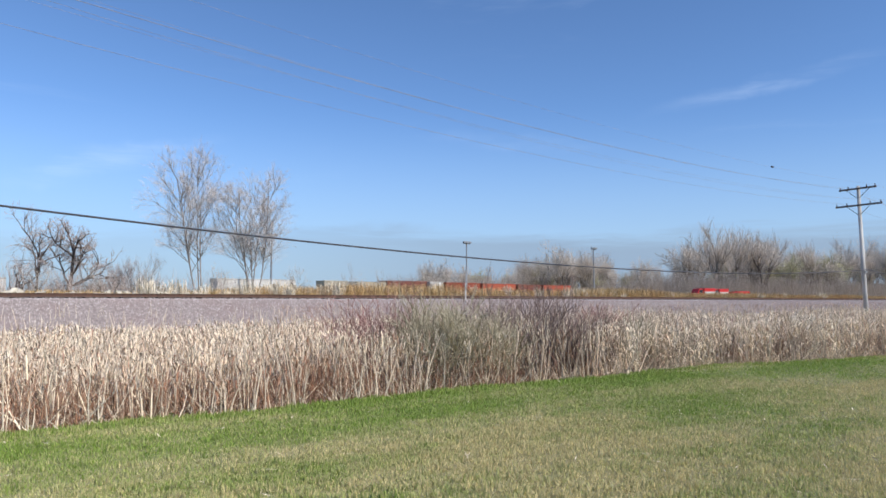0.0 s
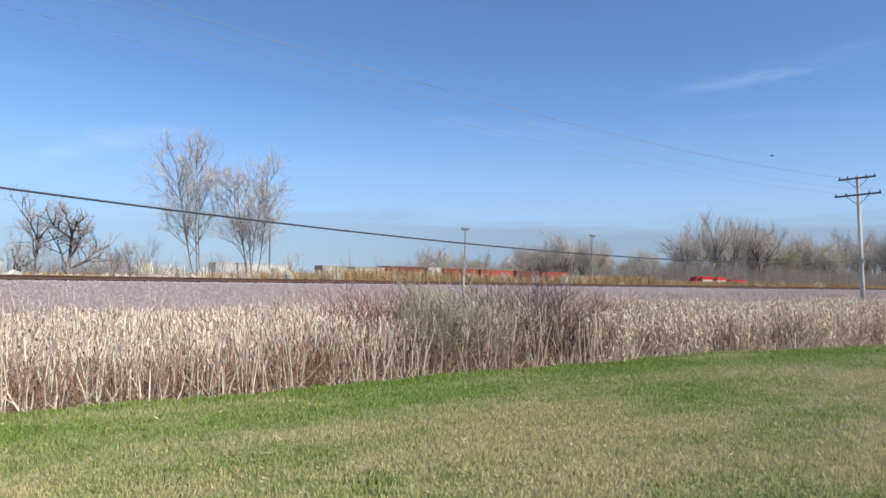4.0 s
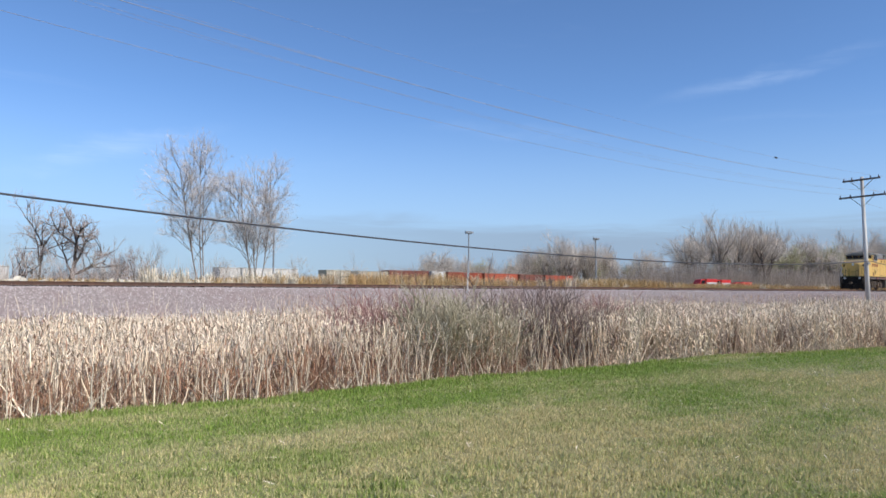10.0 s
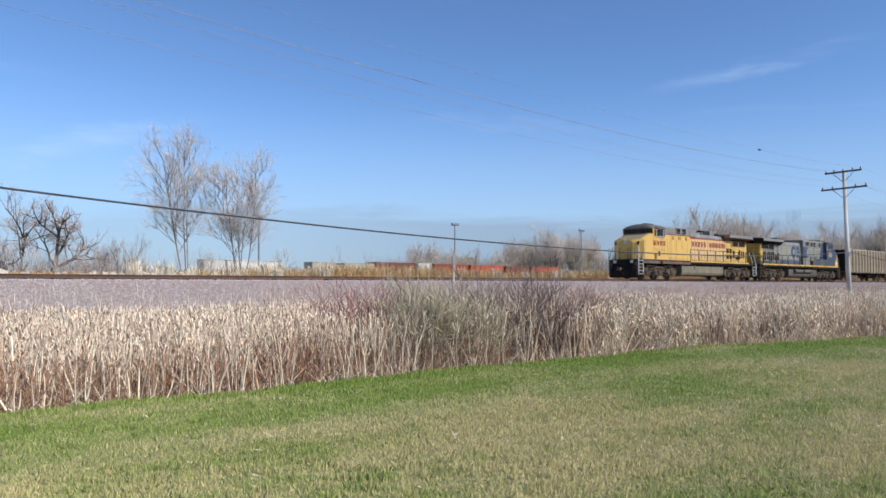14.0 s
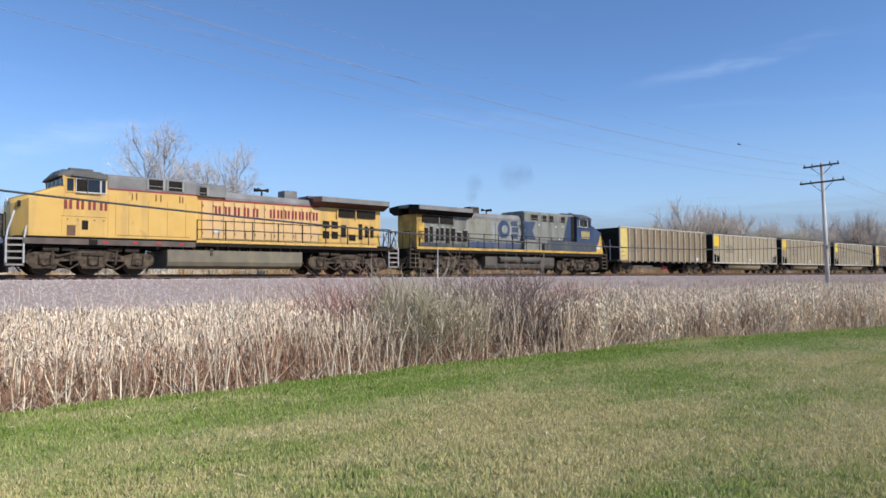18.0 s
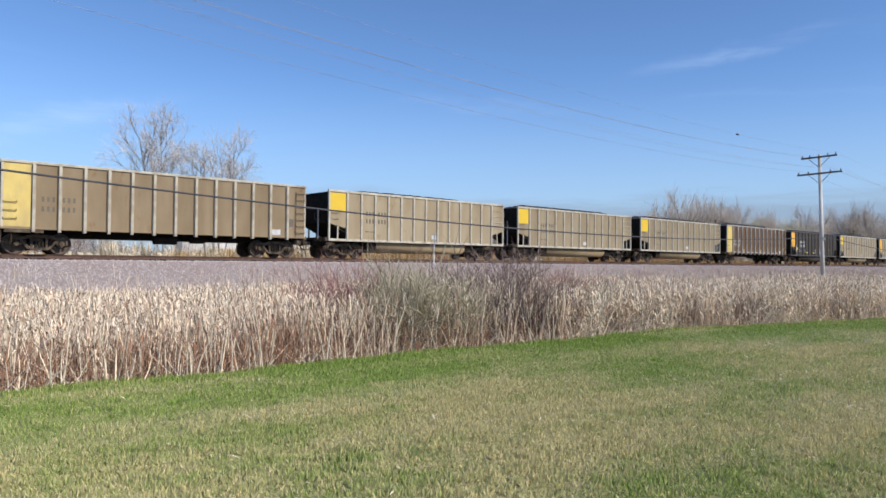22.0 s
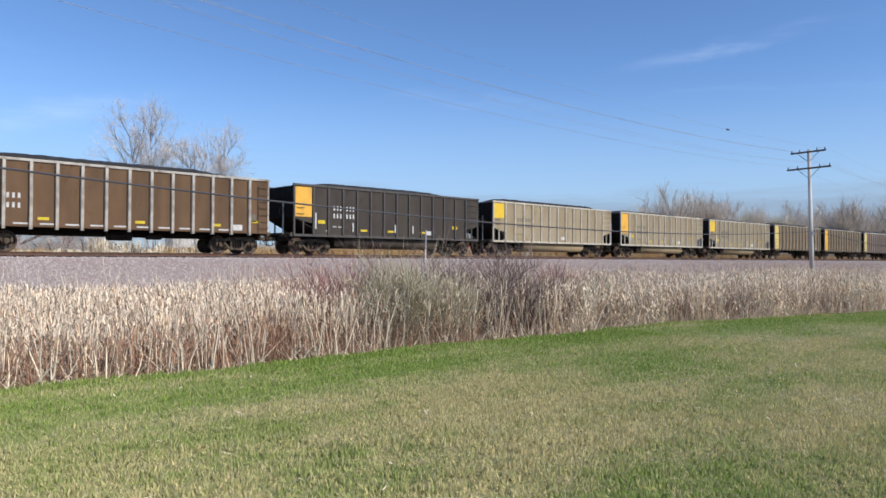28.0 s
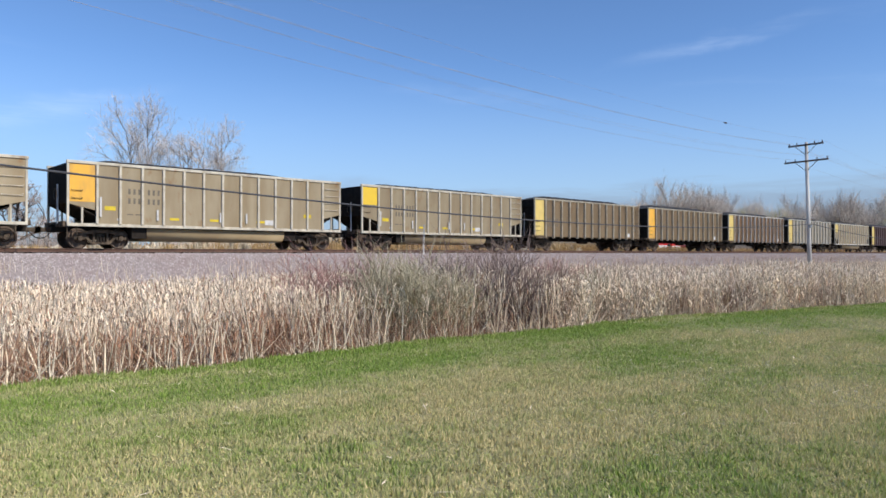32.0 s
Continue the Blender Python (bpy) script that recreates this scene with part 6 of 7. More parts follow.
            part("bar", Shape().box(x, x + w, y - 0.032, y + 0.032, (z0 + z1) / 2 - 0.1, (z0 + z1) / 2 - 0.075), c["grilleframe"], g)
    for x in (5.75, 5.95, 6.85, 7.08, 8.0, 8.14):
        part("lift_bracket", Shape().box(x - 0.02, x + 0.02, -1.58, -1.54, 3.5, 3.78 + 0.2 * (x % 0.3)), c["line"], t)
    for x in (5.02, 5.6, 6.5, 7.4, 8.3):
        part("seam", Shape().box(x - 0.01, x + 0.01, -1.55, -1.53, 1.8, 3.5), c["seam"], t)
    part("base_seam", Shape().box(5.1, 8.5, -1.55, -1.53, 1.8, 1.825), c["line"], t)
    # engine hood with doors
    part("hood", Shape().box(9.11, 20.55, -0.98, 0.98, 1.69, 3.86), c["side"], t)
    part("hood_roof", Shape().loft([(10.61, oct_prof(0.99, 3.87, 4.0, 0.8, 4.3)), (15.9, oct_prof(0.99, 3.87, 3.98, 0.8, 4.22))]), c["hoodroof"], t)
    for s in (-1, 1):
        part("hood_band", Shape().box(9.12, 16.3, s * 0.985 - 0.012, s * 0.985 + 0.012, 3.8, 3.88), c["band"], t)
        dm = Shape().box(0.02, 0.55, s * 0.995 - 0.015, s * 0.995 + 0.015, 1.85, 3.74).mesh("door", c["door"])
        for i in range(12):
            d = part("door", dm, c["door"], t, at=pose(9.35 + i * 0.58, 0, 0))
            part("latch", Shape().box(0.44, 0.48, s * 1.012 - 0.008, s * 1.012 + 0.008, 2.7, 2.84), c["line"], d)
            part("door_gap", Shape().box(9.325 + i * 0.58, 9.36 + i * 0.58, s * 0.99 - 0.008, s * 0.99 + 0.008, 1.86, 3.74), c["line"], t)
            for z in (2.05, 3.45):
                part("hinge", Shape().box(0.02, 0.07, s * 1.014 - 0.008, s * 1.014 + 0.008, z, z + 0.12), c["line"], d)
        # radiator housing with flared wings
        part("radiator_wing", Shape().loft([(15.75, [(s * 0.5, 3.87), (s * 1.0, 3.87), (s * 1.2, 4.1), (s * 1.2, 4.3), (s * 0.5, 4.4)]), (16.1, [(s * 0.5, 3.87), (s * 1.0, 3.87), (s * 1.53, 4.12), (s * 1.53, 4.42), (s * 0.5, 4.5)]), (20.95, [(s * 0.5, 3.87), (s * 1.0, 3.87), (s * 1.53, 4.12), (s * 1.53, 4.42), (s * 0.5, 4.5)])]), c["wing"], t)
        part("wing_edge", Shape().box(16.15, 20.9, s * 1.54 - 0.012, s * 1.54 + 0.012, 4.14, 4.42), c["wingedge"], t)
        for x0, ww in ((17.54, 1.17), (18.84, 1.4)):
            scr = part("radiator_screen", Shape().slab([(x0, 3.36), (x0 + ww, 3.36), (x0 + ww, 3.82), (x0, 3.82)], s * 1.03 - 0.03, s * 1.03 + 0.03), M_GRILLE, t)
            part("screen_frame", Shape().box(x0 - 0.08, x0 - 0.01, s * 1.05 - 0.03, s * 1.05 + 0.03, 3.25, 3.85), c["side"], scr)
        vents = ((16.53, 0.43, 2.06, 2.48), (16.53, 0.43, 2.66, 3.07), (17.13, 0.42, 2.06, 2.48), (17.13, 0.42, 2.66, 3.07), (17.79, 0.33, 2.18, 2.89), (18.34, 0.46, 1.97, 2.32), (19.04, 0.26, 2.07, 3.0), (19.5, 0.21, 2.2, 2.88), (19.91, 0.22, 2.2, 2.88)) if not c["many_vents"] else ((16.15, 0.4, 2.2, 2.95), (16.75, 0.36, 2.2, 2.8), (17.3, 0.36, 2.2, 3.05), (17.85, 0.3, 2.0, 3.05), (18.35, 0.26, 2.2, 3.05), (18.78, 0.22, 2.2, 3.0), (19.3, 0.26, 2.1, 3.1), (19.72, 0.3, 2.0, 3.0))
        for x0, w, z0, z1 in vents:
            part("vent", Shape().box(x0, x0 + w, s * 0.995 - 0.015, s * 0.995 + 0.015, z0, z1), M_GRILLE, t)
            part("vent_hood", Shape().slab([(x0 - 0.02, z1), (x0 + w + 0.02, z1), (x0 + w - 0.05, z1 + 0.1), (x0 + 0.05, z1 + 0.1)], s * 1.02 - 0.03, s * 1.02 + 0.03), c["venthood"], t)
        part("low_cabinet", Shape().box(16.4, 20.5, s * 1.0 - 0.01, s * 1.0 + 0.012, 1.69, 2.05), c["low"], t)
        # handrail with posts along the walkway
        x0 = 8.9 if s < 0 else 4.8
        part("handrail", Shape().tube([(x0, s * 1.5, 2.72), (20.9, s * 1.5, 2.72)], 0.022, 6), c["rail"], t)
        part("mid_rail", Shape().tube([(x0, s * 1.5, 2.25), (20.9, s * 1.5, 2.25)], 0.014, 5), c["rail"], t)
        for i in range(9 if s < 0 else 12):
            x = x0 + i * (20.9 - x0) / (8 if s < 0 else 11)
            part("stanchion", Shape().box(x - 0.022, x + 0.022, s * 1.5 - 0.022, s * 1.5 + 0.022, 1.66, 2.72), c["rail"], t)
        part("conduit", Shape().tube([(4.8, s * 1.35, 1.72), (20.0, s * 1.35, 1.72)], 0.03, 5), M_BLACK, t)
        # steps and their rails at both ends
        for xs, xe in ((0.66, 1.32), (20.92, 21.65)):
            w = part("step_well", Shape().box(xs - 0.03, xs, s * 1.3 - 0.2, s * 1.3 + 0.2, 0.35, 1.6).box(xe, xe + 0.03, s * 1.3 - 0.2, s * 1.3 + 0.2, 0.35, 1.6), c["step"], t)
            part("step_back", Shape().box(xs, xe, s * 1.16 - 0.02, s * 1.16 + 0.02, 0.35, 1.6), M_BLACK, w)
            for z in (0.4, 0.68, 0.96, 1.24, 1.52):
                part("step", Shape().box(xs, xe, s * 1.32 - 0.16, s * 1.32 + 0.16, z, z + 0.05).box(xs, xe, s * 1.49 - 0.012, s * 1.49 + 0.012, z - 0.01, z + 0.07), c["tread"], w)
            inner = xe if xs < 5 else xs
            outer = xs if xs < 5 else xe
            for xx in (outer, inner):
                k = -1 if xs < 5 else 1
                part("grab_rail", Shape().tube([(xx, s * 1.5, 0.5), (xx, s * 1.5, 1.5), (xx + (inner - outer) * 0.1, s * 1.45, 1.9), (xx + (inner - outer) * 0.35, s * 1.4, 2.45), (xx + (inner - outer) * 0.5, s * 1.3, 2.75)], 0.042, 6), c["grab"], t)
    part("rear_hood_end", Shape().box(20.56, 20.66, -0.98, 0.98, 1.69, 3.9), c["rear"], t)
    part("radiator_roof", Shape().box(15.8, 20.95, -0.6, 0.6, 4.3, 4.5), c["hoodroof"], t)
    for y in (-1.1, -0.4, 0.4, 1.1):
        part("end_rail", Shape().tube([(21.35, y, 1.6), (21.35, y, 2.72)], 0.022, 5), c["rail"], t)
        part("end_rail", Shape().tube([(0.7, y, 1.6), (0.7, y, 2.65)], 0.022, 5), M_BLACK if name == "lead" else c["rail"], t)
    part("end_rail_top", Shape().tube([(21.35, -1.1, 2.72), (21.35, 1.1, 2.72)], 0.022, 5), c["rail"], t)
    # roof fittings
    st = part("exhaust_pipe", Shape().box(14.4, 15.2, -0.38, 0.38, 4.25, 4.72, 0.04), c["stack"], t)
    part("stack_mouth", Shape().box(14.48, 15.12, -0.3, 0.3, 4.724, 4.74), M_BLACK, st)
    hn = part("horn_stand", Shape().tube([(13.08, -0.2, 4.25), (13.08, -0.2, 4.62)], 0.05, 6), M_BLACK, t)
    for dx, y in ((-0.45, -0.1), (0.4, -0.3), (-0.35, -0.3)):
        part("horn_bell", Shape().tube([(13.08, y, 4.63), (13.08 + dx * 0.5, y, 4.64), (13.08 + dx * 0.85, y, 4.65)], 0.04, 8, 0.11), M_BLACK, hn)
    part("antenna_dome", Shape().tube([(3.9, 0.3, 4.8), (3.9, 0.3, 4.9)], 0.25, 10, 0.16), c["roof"], t)
    part("air_conditioner", Shape().box(3.3, 4.3, -0.6, -0.1, 4.74, 4.9, 0.04), c["roof"], t)
    # below the frame
    tank = [(-1.1, 0.3), (-1.38, 0.42), (-1.47, 0.62), (-1.47, 1.2), (1.47, 1.2), (1.47, 0.62), (1.38, 0.42), (1.1, 0.3)]
    ft = part("fuel_tank", Shape().prism(tank, 7.45, 14.9), c["tank"], t)
    for s in (-1, 1):
        part("filler", Shape().box(9.6, 9.72, s * 1.48 - 0.02, s * 1.48 + 0.02, 0.95, 1.3), M_RUNGREY, ft)
        if c["air_tanks"]:
            for x in (9.2, 11.55):
                # flat black plate: a recess's shade painted behind the air tank
                part("tank_recess", Shape().box(x - 0.12, x + 2.17, s * 1.478 - 0.006, s * 1.478 + 0.006, 0.72, 1.2), M_BLACK, ft)
                part("air_tank", Shape().tube([(x, s * 1.5, 1.0), (x + 0.08, s * 1.5, 1.0), (x + 1.95, s * 1.5, 1.0), (x + 2.05, s * 1.5, 1.0)], 0.21, 12), c["tank"], ft, smooth=False)
                part("strap", Shape().disc(x + 0.5, s * 1.5 - 0.01, s * 1.5 + 0.01, 1.0, 0.03), M_BLACK, ft)
    for i in range(14):
        x = 7.0 + i * 0.6
        part("pipe_bracket", Shape().box(x, x + 0.08, -1.35, -1.2, 1.2, 1.42), M_RUNGREY, t)
    for x in (4.15, 18.15):
        loco_truck(t, x)
    part("plough", Shape().loft([(0.15, [(-0.25, 0.12), (0.25, 0.12), (0.25, 0.8), (-0.25, 0.8)]), (0.7, [(-1.45, 0.1), (1.45, 0.1), (1.45, 0.85), (-1.45, 0.85)]), (0.78, [(-1.45, 0.1), (1.45, 0.1), (1.45, 0.85), (-1.45, 0.85)])]), M_BLACK, t)
    part("front_plate", Shape().box(0.66, 0.8, -1.5, 1.5, 0.8, 1.65), M_BLACK, t)
    part("rear_plate", Shape().box(21.62, 21.75, -1.25, 1.25, 0.75, 1.6), M_BLACK, t)
    for x, s in ((0.0, -1), (22.3, 1)):
        coupler(t, x, s)
    for y in (-1.1, -0.95, -0.8, -0.6, 0.6, 0.8, 0.95, 1.1):
        part("mu_hose", Shape().tube([(0.66, y, 1.2), (0.45, y * 1.04, 1.0), (0.36, y * 1.05, 0.66), (0.5, y, 0.45)], 0.04, 6), M_BLACK, t)
    for y in (-1.42, -0.75, 0.75, 1.42):
        part("front_rail", Shape().tube([(0.55, y, 1.5), (0.55, y, 2.55), (0.62, y * 0.98, 2.62)], 0.025, 5), M_BLACK, t)
    part("front_chain", Shape().tube(sagging((0.55, -0.75, 2.4), (0.55, 0.75, 2.4), 0.18, 10), 0.015, 4), M_BLACK, t)
    for y in (-1.0, -0.85, -0.7, -0.5, 0.5, 0.7, 0.85, 1.0):
        part("mu_hose", Shape().tube([(21.7, y * 1.25, 1.1), (21.95, y * 1.3, 0.85), (22.15, y * 1.3, 0.5), (22.0, y * 1.25, 0.3), (21.8, y * 1.2, 0.45)], 0.045, 6), M_BLACK, t)
    return t


def emblem(t, pts, y, s, material, name="emblem"):
    """A flat painted shape on the side."""
    part(name, Shape().slab(pts, y - 0.006, y + 0.006), material, t)


def build_lead():
    t = locomotive("lead_locomotive", "yellow and grey diesel freight locomotive with red lining", dict(sill=M_BLACK, cabsill=M_CABSILL, stripe=M_YELLOW, stripe_from=8.85, stripe_top=1.72, nosetop=M_NOSETOP, cabupper=M_YELLOW, seam=M_SEAM, far_half=1.25, grilleframe=M_GREYLIGHT, venthood=M_YELLOW, tank=M_TANK, deck=M_BLACK, cab=M_YELLOW, roof=M_CABROOF, side=M_YELLOW, raised=M_ROOFGREY, band=M_REDLINE, low=M_YELLOW, door=M_PINKISH, hoodroof=M_ROOFGREY, wing=M_BROWNISH, wingedge=M_ROOFGREY, rail=M_BLACK, grab=M_SILVER, tread=M_TREAD, step=M_RUNGREY, rear=M_YELLOW, stack=M_ROOFGREY, line=M_LINE, grilles=((6.52, 0.66, 4.08, 4.54), (7.46, 0.66, 4.08, 4.54), (8.85, 0.7, 4.02, 4.42)), many_vents=False, air_tanks=False))
    for i in range(4):
        for k in (0.0, 0.2):
            part("number_bar", Shape().box(2.86 + i * 0.49 + k, 2.97 + i * 0.49 + k, -1.562, -1.55, 2.92, 3.32), M_REDLINE, t)
    for x0, count, pitch in ((10.03, 5, 0.53), (13.15, 7, 0.45)):
        for i in range(count):
            for k in (0.0, 0.2):
                part("name_bar", Shape().box(x0 + i * pitch + k, x0 + 0.11 + i * pitch + k, -1.034, -1.005, 3.06, 3.52), M_REDLINE, t)
    for x in (4.5, 5.8, 6.9, 8.0):
        part("reflector", Shape().box(x, x + 0.2, -1.562, -1.552, 1.44, 1.53), M_RED, t)
    part("emblem", Shape().box(10.0, 10.3, -1.03, -1.015, 2.15, 2.35), M_WHITE, t)
    return t


def build_second():
    t = locomotive("trailing_locomotive", "grey and blue diesel freight locomotive with yellow sill", dict(sill=M_BLACK, cabsill=M_BLACK, stripe=M_GOLD, stripe_from=1.3, stripe_top=1.74, nosetop=M_BLUE, cabupper=M_BLUE, seam=M_GREY, far_half=1.3, grilleframe=M_GREY, venthood=M_GREYLIGHT, tank=M_TANKDARK, deck=M_BLACK, cab=M_BLUE, roof=M_BLUEGREY, side=M_GREY, raised=M_GREY, band=M_GREY, low=M_BLUEGREY, door=M_GREYLIGHT, hoodroof=M_ROOFGREY, wing=M_BLACK, wingedge=M_ROOFGREY, rail=M_BLACK, grab=M_RUNGREY, tread=M_RUNGREY, step=M_RUNGREY, rear=M_GOLD, stack=M_RUNGREY, line=M_BLUEGREY, grilles=((5.9, 0.5, 3.95, 4.4), (7.3, 0.5, 3.95, 4.4), (8.12, 0.48, 3.95, 4.4), (9.15, 0.75, 4.0, 4.4)), many_vents=True, air_tanks=True))
    y = 1.02
    # three big blue painted shapes on the hood
    ring = [(math.cos(i * math.pi / 8), math.sin(i * math.pi / 8)) for i in range(16)]
    emblem(t, [(12.52 + a * 0.64, 3.2 + b * 0.66) for a, b in ring], y, 1, M_BLUE)
    emblem(t, [(12.45 + a * 0.3, 3.2 + b * 0.3) for a, b in ring], y + 0.008, 1, M_GREYLIGHT)
    for dz, dx in ((0.0, 0.06), (0.46, -0.03), (0.92, 0.08)):
        emblem(t, [(10.95 + dx + a, 2.55 + dz + b) for a, b in ((0.0, 0.0), (0.7, 0.0), (0.8, 0.19), (0.7, 0.38), (0.0, 0.38), (0.1, 0.19))], y, 1, M_BLUE)
    emblem(t, [(9.37 + a, 2.55 + b) for a, b in ((0.0, 0.0), (1.5, 0.0), (1.12, 0.65), (1.5, 1.3), (0.0, 1.3), (0.38, 0.65))], 1.305, 1, M_BLUE)
    part("lower_band", Shape().box(9.2, 16.2, 0.995, 1.035, 1.7, 2.22), M_BLUEBAND, t)
    part("sooty_panel", Shape().box(13.9, 16.0, 1.0, 1.018, 2.25, 3.8), M_GREYSTAIN, t)
    for i in range(3):
        for k in (0.0, 0.18):
            part("number_bar", Shape().box(3.08 + i * 0.38 + k, 3.18 + i * 0.38 + k, 1.545, 1.562, 2.92, 3.36), M_PANELPALE, t)
    part("number_bar", Shape().box(3.1, 4.1, 1.545, 1.56, 2.8, 2.85), M_PANELPALE, t)
    part("nose_chevron", Shape().slab([(1.3, 1.72), (2.2, 1.72), (1.62, 3.1), (1.5, 3.1)], 1.535, 1.556), M_GOLD, t)
    part("nose_flash", Shape().slab([(1.75, 1.95), (2.15, 1.95), (2.1, 2.3), (1.6, 2.3)], 1.54, 1.562), M_WHITE, t)
    part("dark_skirt", Shape().box(2.2, 8.3, 1.545, 1.566, 1.74, 2.5), M_BLUEGREY, t)
    part("cab_rear_flash", Shape().slab([(4.7, 2.5), (6.15, 2.5), (5.45, 4.48), (4.7, 4.48)], 1.3, 1.312), M_BLUE, t)
    part("cab_rear_door", Shape().box(4.74, 5.14, 1.3, 1.33, 2.5, 4.5), M_BLACK, t)
    for x, z in ((6.05, 3.6), (6.9, 3.55), (7.15, 4.3), (8.9, 3.6), (6.5, 2.62)):
        part("bright_plate", Shape().box(x, x + 0.13, 1.3, 1.312, z, z + 0.11), M_WHITE, t)
    for s in (-1, 1):
        part("rear_panel", Shape().box(20.04, 20.55, s * 0.99 - 0.015, s * 0.99 + 0.015, 1.7, 3.85), M_GOLD, t)
        part("warning_cross", Shape().slab([(20.16, 2.3), (20.24, 2.3), (20.46, 2.62), (20.38, 2.62)], s * 1.01 - 0.004, s * 1.01 + 0.004).slab([(20.38, 2.3), (20.46, 2.3), (20.24, 2.62), (20.16, 2.62)], s * 1.016 - 0.004, s * 1.016 + 0.004), M_BLACK, t)
    part("rear_mark", Shape().box(20.42, 20.44, -0.5, 0.5, 2.6, 2.9), M_BLACK, t)
    return t


M_BROWNISH = mat("dull maroon underside", (0.12, 0.05, 0.04), (0.09, 0.045, 0.035), 2, 0.7, bump=0.05)
M_LINE = mat("seam shadow brown", (0.3, 0.17, 0.05), (0.22, 0.13, 0.05), 3, 0.7, bump=0)
TRAIN = []  # (thing, how far behind the train's head, turned round)


def build_train():
    TRAIN.append((build_lead(), 0.0, False))
    TRAIN.append((build_second(), 44.25, True))
    cars = (
        (ribbed_gondola, "tan brown ribbed coal gondola with pale yellow end panel", P_TANWARM, M_PANELPALE, 1, {}),
        (tub_gondola, "dusty tan tub bottomed coal gondola with yellow panel", P_TAN, M_PANEL, 2, {}),
        (tub_gondola, "dusty olive grey tub bottomed coal gondola", P_OLIVE, M_PANEL, 3, {}),
        (tub_gondola, "dusty olive grey tub bottomed coal gondola", P_OLIVE, M_PANEL, 4, {}),
        (ribbed_gondola, "dull brown ribbed coal gondola with whitish ribs", P_BROWN, M_PANELPALE, 5, dict(pale_marks=True, strips=True)),
        (tub_gondola, "dull black tub bottomed coal gondola with orange panel", P_BLACK, M_PANELORANGE, 6, dict(strips=True, tall_panel=True, pale_marks=True)),
        (tub_gondola, "dusty tan tub bottomed coal gondola", P_TAN, M_PANEL, 7, {}),
        (tub_gondola, "dusty tan coal gondola with orange panel and yellow strips", P_TAN, M_PANELORANGE, 8, dict(strips=True, tall_panel=True)),
        (tub_gondola, "dusty olive grey coal gondola with yellow strips", P_OLIVE, M_PANEL, 9, dict(strips=True)),
        (ribbed_gondola, "tan brown ribbed coal gondola with yellow end panel", P_TANBROWN, M_PANELPALE, 10, {}),
        (ribbed_gondola, "tan brown ribbed coal gondola with orange end panel", P_TANBROWN, M_PANELORANGE, 11, {}),
        (ribbed_gondola, "dull brown ribbed coal gondola", P_BROWN, M_PANELPALE, 12, {}),
        (ribbed_gondola, "pale cream ribbed coal gondola", P_CREAM, M_PANELPALE, 13, {}),
        (tub_gondola, "dusty olive grey tub bottomed coal gondola", P_OLIVE, M_PANELPALE, 14, {}),
        (ribbed_gondola, "dark maroon ribbed coal gondola", P_MAROON, M_PANELPALE, 15, {}),
        (tub_gondola, "dusty tan tub bottomed coal gondola", P_TAN, M_PANEL, 16, {}),
    )
    for i, (make, label, paint, panel, seed, more) in enumerate(cars):
        TRAIN.append((make(label, paint, panel, seed, **more), 44.6 + 16.15 * i, False))


build_train()


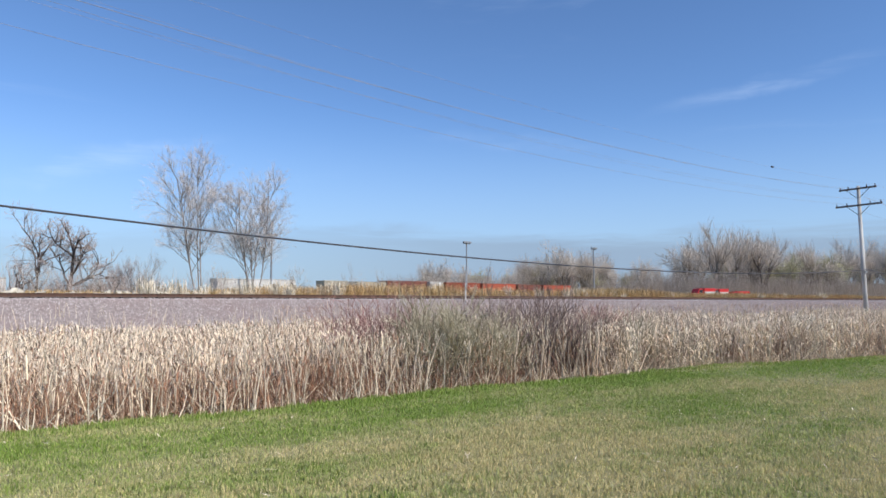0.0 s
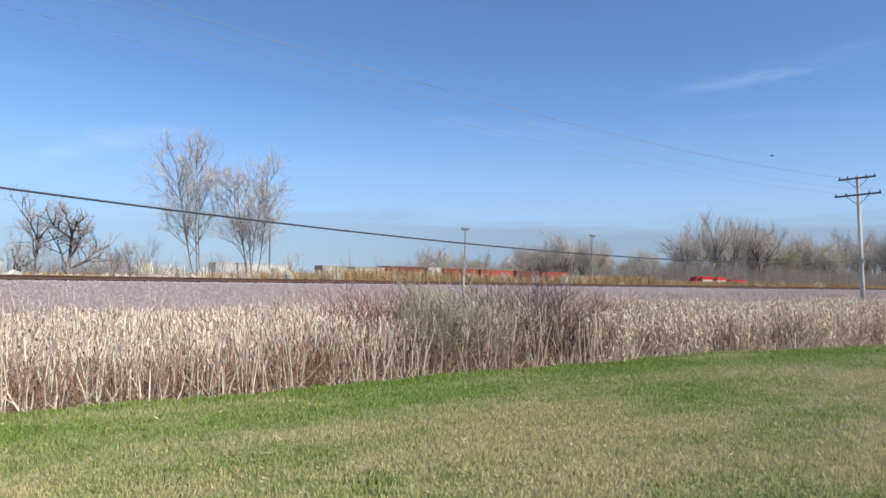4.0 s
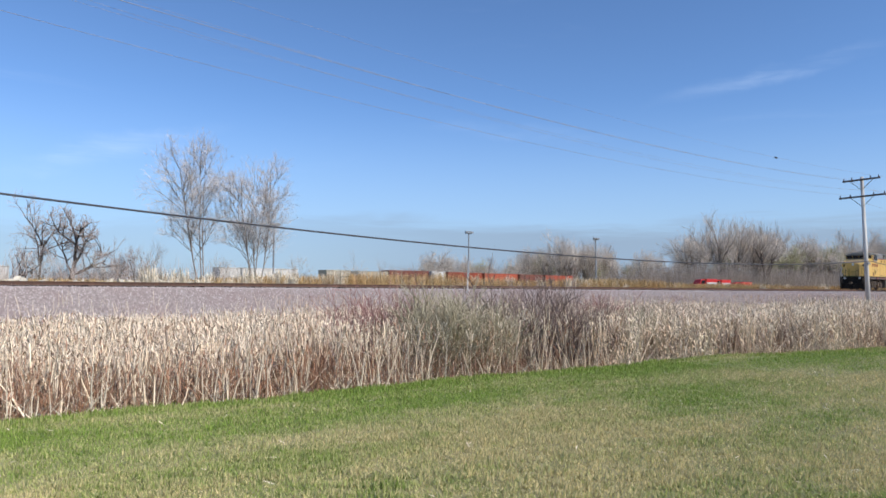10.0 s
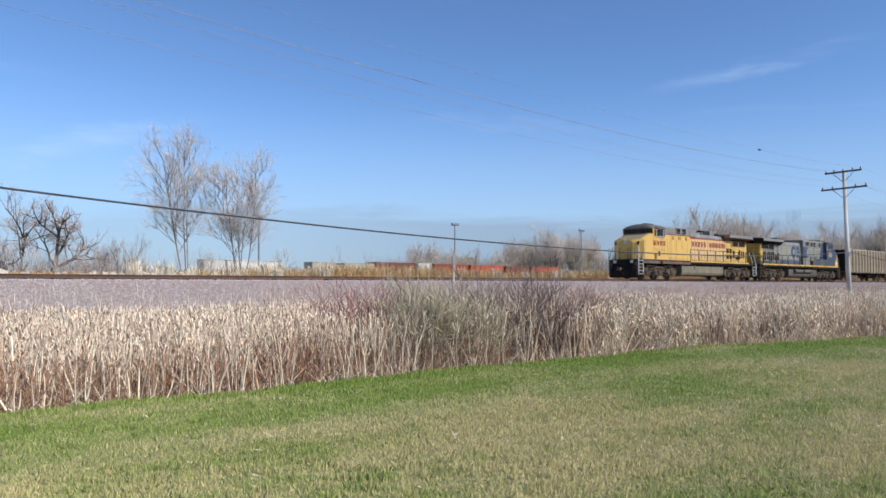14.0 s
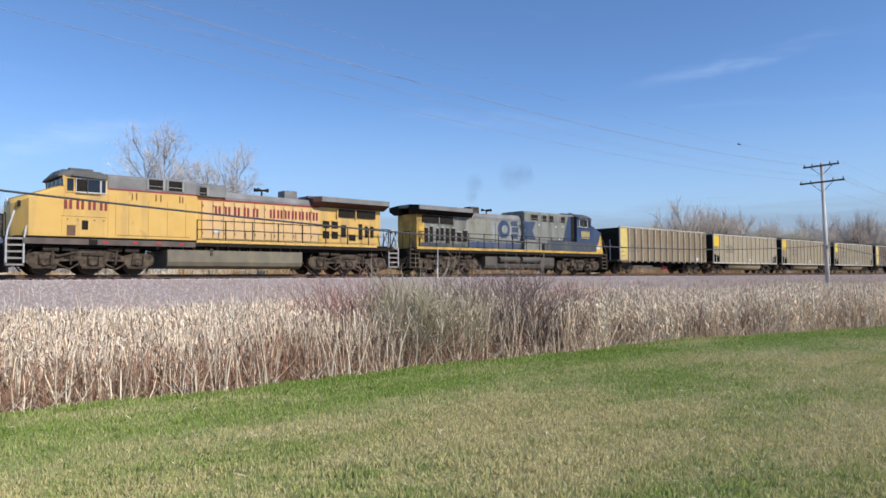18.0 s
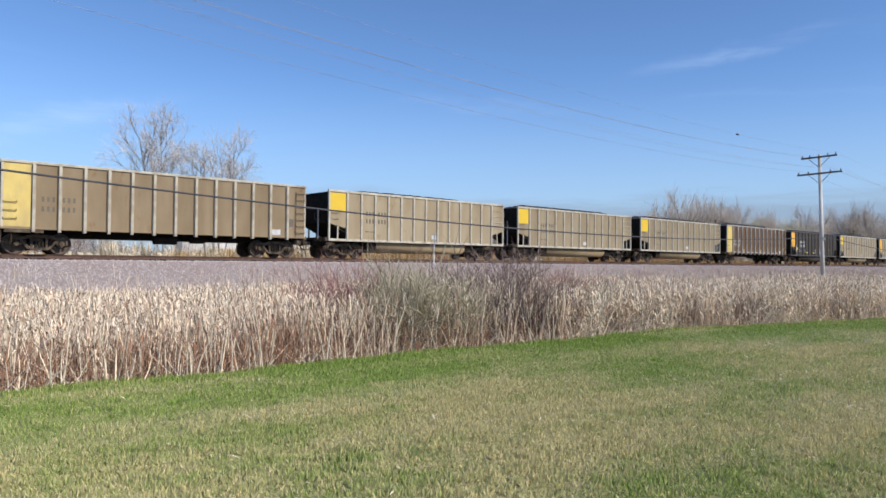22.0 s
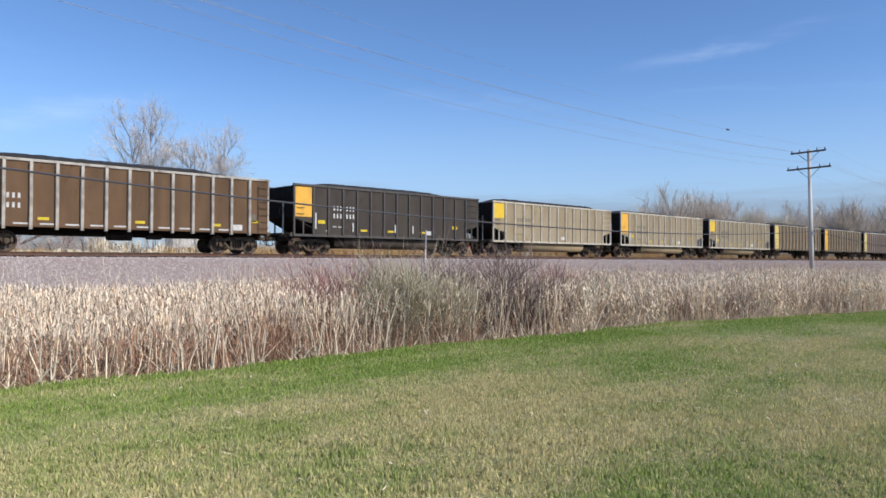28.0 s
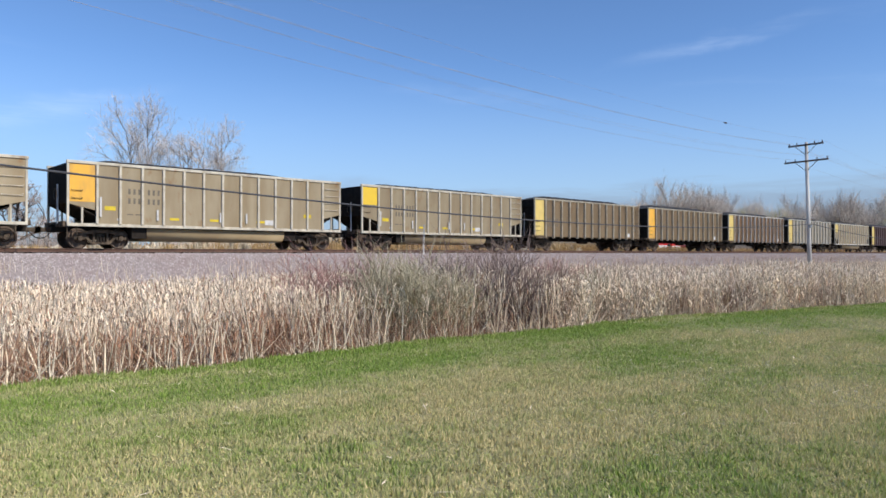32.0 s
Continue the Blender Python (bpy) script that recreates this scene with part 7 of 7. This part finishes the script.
def build_smoke():
    """Thin exhaust haze over the trailing locomotive: soft flattened puffs, thinning to their rims."""
    m = plain("thin exhaust haze")
    n, l = m.node_tree.nodes, m.node_tree.links
    bs = n["Principled BSDF"]
    bs.inputs["Base Color"].default_value, bs.inputs["Roughness"].default_value = (0.05, 0.055, 0.06, 1), 1.0
    bs.inputs["Specular IOR Level"].default_value = 0.0
    co, off, flat, size = n.new("ShaderNodeTexCoord"), n.new("ShaderNodeVectorMath"), n.new("ShaderNodeVectorMath"), n.new("ShaderNodeVectorMath")
    off.operation, flat.operation, size.operation = "SUBTRACT", "MULTIPLY", "LENGTH"
    off.inputs[1].default_value, flat.inputs[1].default_value = (0.5, 0.5, 0.5), (2, 0, 2)
    l.new(co.outputs["Generated"], off.inputs[0])
    l.new(off.outputs[0], flat.inputs[0])
    l.new(flat.outputs[0], size.inputs[0])
    fade = n.new("ShaderNodeMapRange")
    fade.interpolation_type = "SMOOTHSTEP"
    for k, v in (("From Min", 0.0), ("From Max", 0.95), ("To Min", 0.2), ("To Max", 0.0)):
        fade.inputs[k].default_value = v
    l.new(size.outputs["Value"], fade.inputs["Value"])
    wisp = n.new("ShaderNodeTexNoise")
    wisp.inputs["Scale"].default_value, wisp.inputs["Detail"].default_value = 1.6, 4
    l.new(co.outputs["Object"], wisp.inputs["Vector"])
    thin = n.new("ShaderNodeMath")
    thin.operation = "MULTIPLY"
    l.new(fade.outputs[0], thin.inputs[0])
    l.new(wisp.outputs["Fac"], thin.inputs[1])
    clear, both = n.new("ShaderNodeBsdfTransparent"), n.new("ShaderNodeMixShader")
    l.new(thin.outputs[0], both.inputs[0])
    l.new(clear.outputs[0], both.inputs[1])
    l.new(bs.outputs[0], both.inputs[2])
    l.new(both.outputs[0], n["Material Output"].inputs["Surface"])
    t = thing("exhaust_smoke", "faint grey exhaust haze above the locomotive", "smoke")
    rnd = random.Random(4)
    for cx, cz, size in ((7.2, 5.5, 0.75), (7.6, 6.5, 0.95), (11.2, 7.3, 1.4), (12.9, 7.6, 1.2)):
        b = bmesh.new()
        bmesh.ops.create_icosphere(b, subdivisions=3, radius=size)
        for v in b.verts:
            v.co *= 1 + 0.3 * noise.noise(v.co * 1.5 + Vector((cx, cz, 0)))
            v.co.y *= 0.3
        me = bpy.data.meshes.new("puff")
        b.to_mesh(me)
        b.free()
        me.materials.append(m)
        part("puff", me, m, t, at=pose(cx, rnd.gauss(0, 0.2), cz))
    return t


SMOKE = build_smoke()

# ---- what moves ----
# seconds, x of the train's head
HEAD = [(0.0, 210.5), (3.0, 176.0), (6.0, 141.4), (9.0, 107.0), (13.0, 61.7), (17.0, 16.7), (19.0, -5.75), (23.0, -50.42), (28.0, -105.6), (32.0, -149.25)]


def head_at(t):
    return float(np.interp(t, [a for a, _ in HEAD], [b for _, b in HEAD]))


def motions():
    for ob, back, turned in TRAIN:
        walk(ob, [(t, pose(x + back, TRACK_Y, RAIL_Z, 0, 0, 180 if turned else 0)) for t, x in HEAD])
    walk(SMOKE, [(t, pose(x + 22.3, TRACK_Y, RAIL_Z)) for t, x in HEAD])
    for ws in WHEELS:
        ob = ws.parent
        back, turned = next((b, r) for o, b, r in TRAIN if o == ob)
        rest = ws.matrix_basis.copy()
        x0, z0 = rest.translation.x, rest.translation.z
        rows, last = [], None
        sign = 1 if turned else -1
        for k in range(0, 961):
            t = k / 30
            x = head_at(t) + back + (-x0 if turned else x0)
            if k in (0, 960) or 8 < x < 118:
                rows.append((t, x))
        keyed, ang, px = [], 0.0, rows[0][1]
        for t, x in rows:
            step = math.degrees((x - px) / z0)
            if abs(step) > 80:
                step = math.copysign(math.fmod(abs(step), 80), step)
            ang += step
            px = x
            keyed.append((t, pose(x0, 0, z0, 0, ang * (-1 if turned else 1), 0)))
        walk(ws, keyed)


motions()
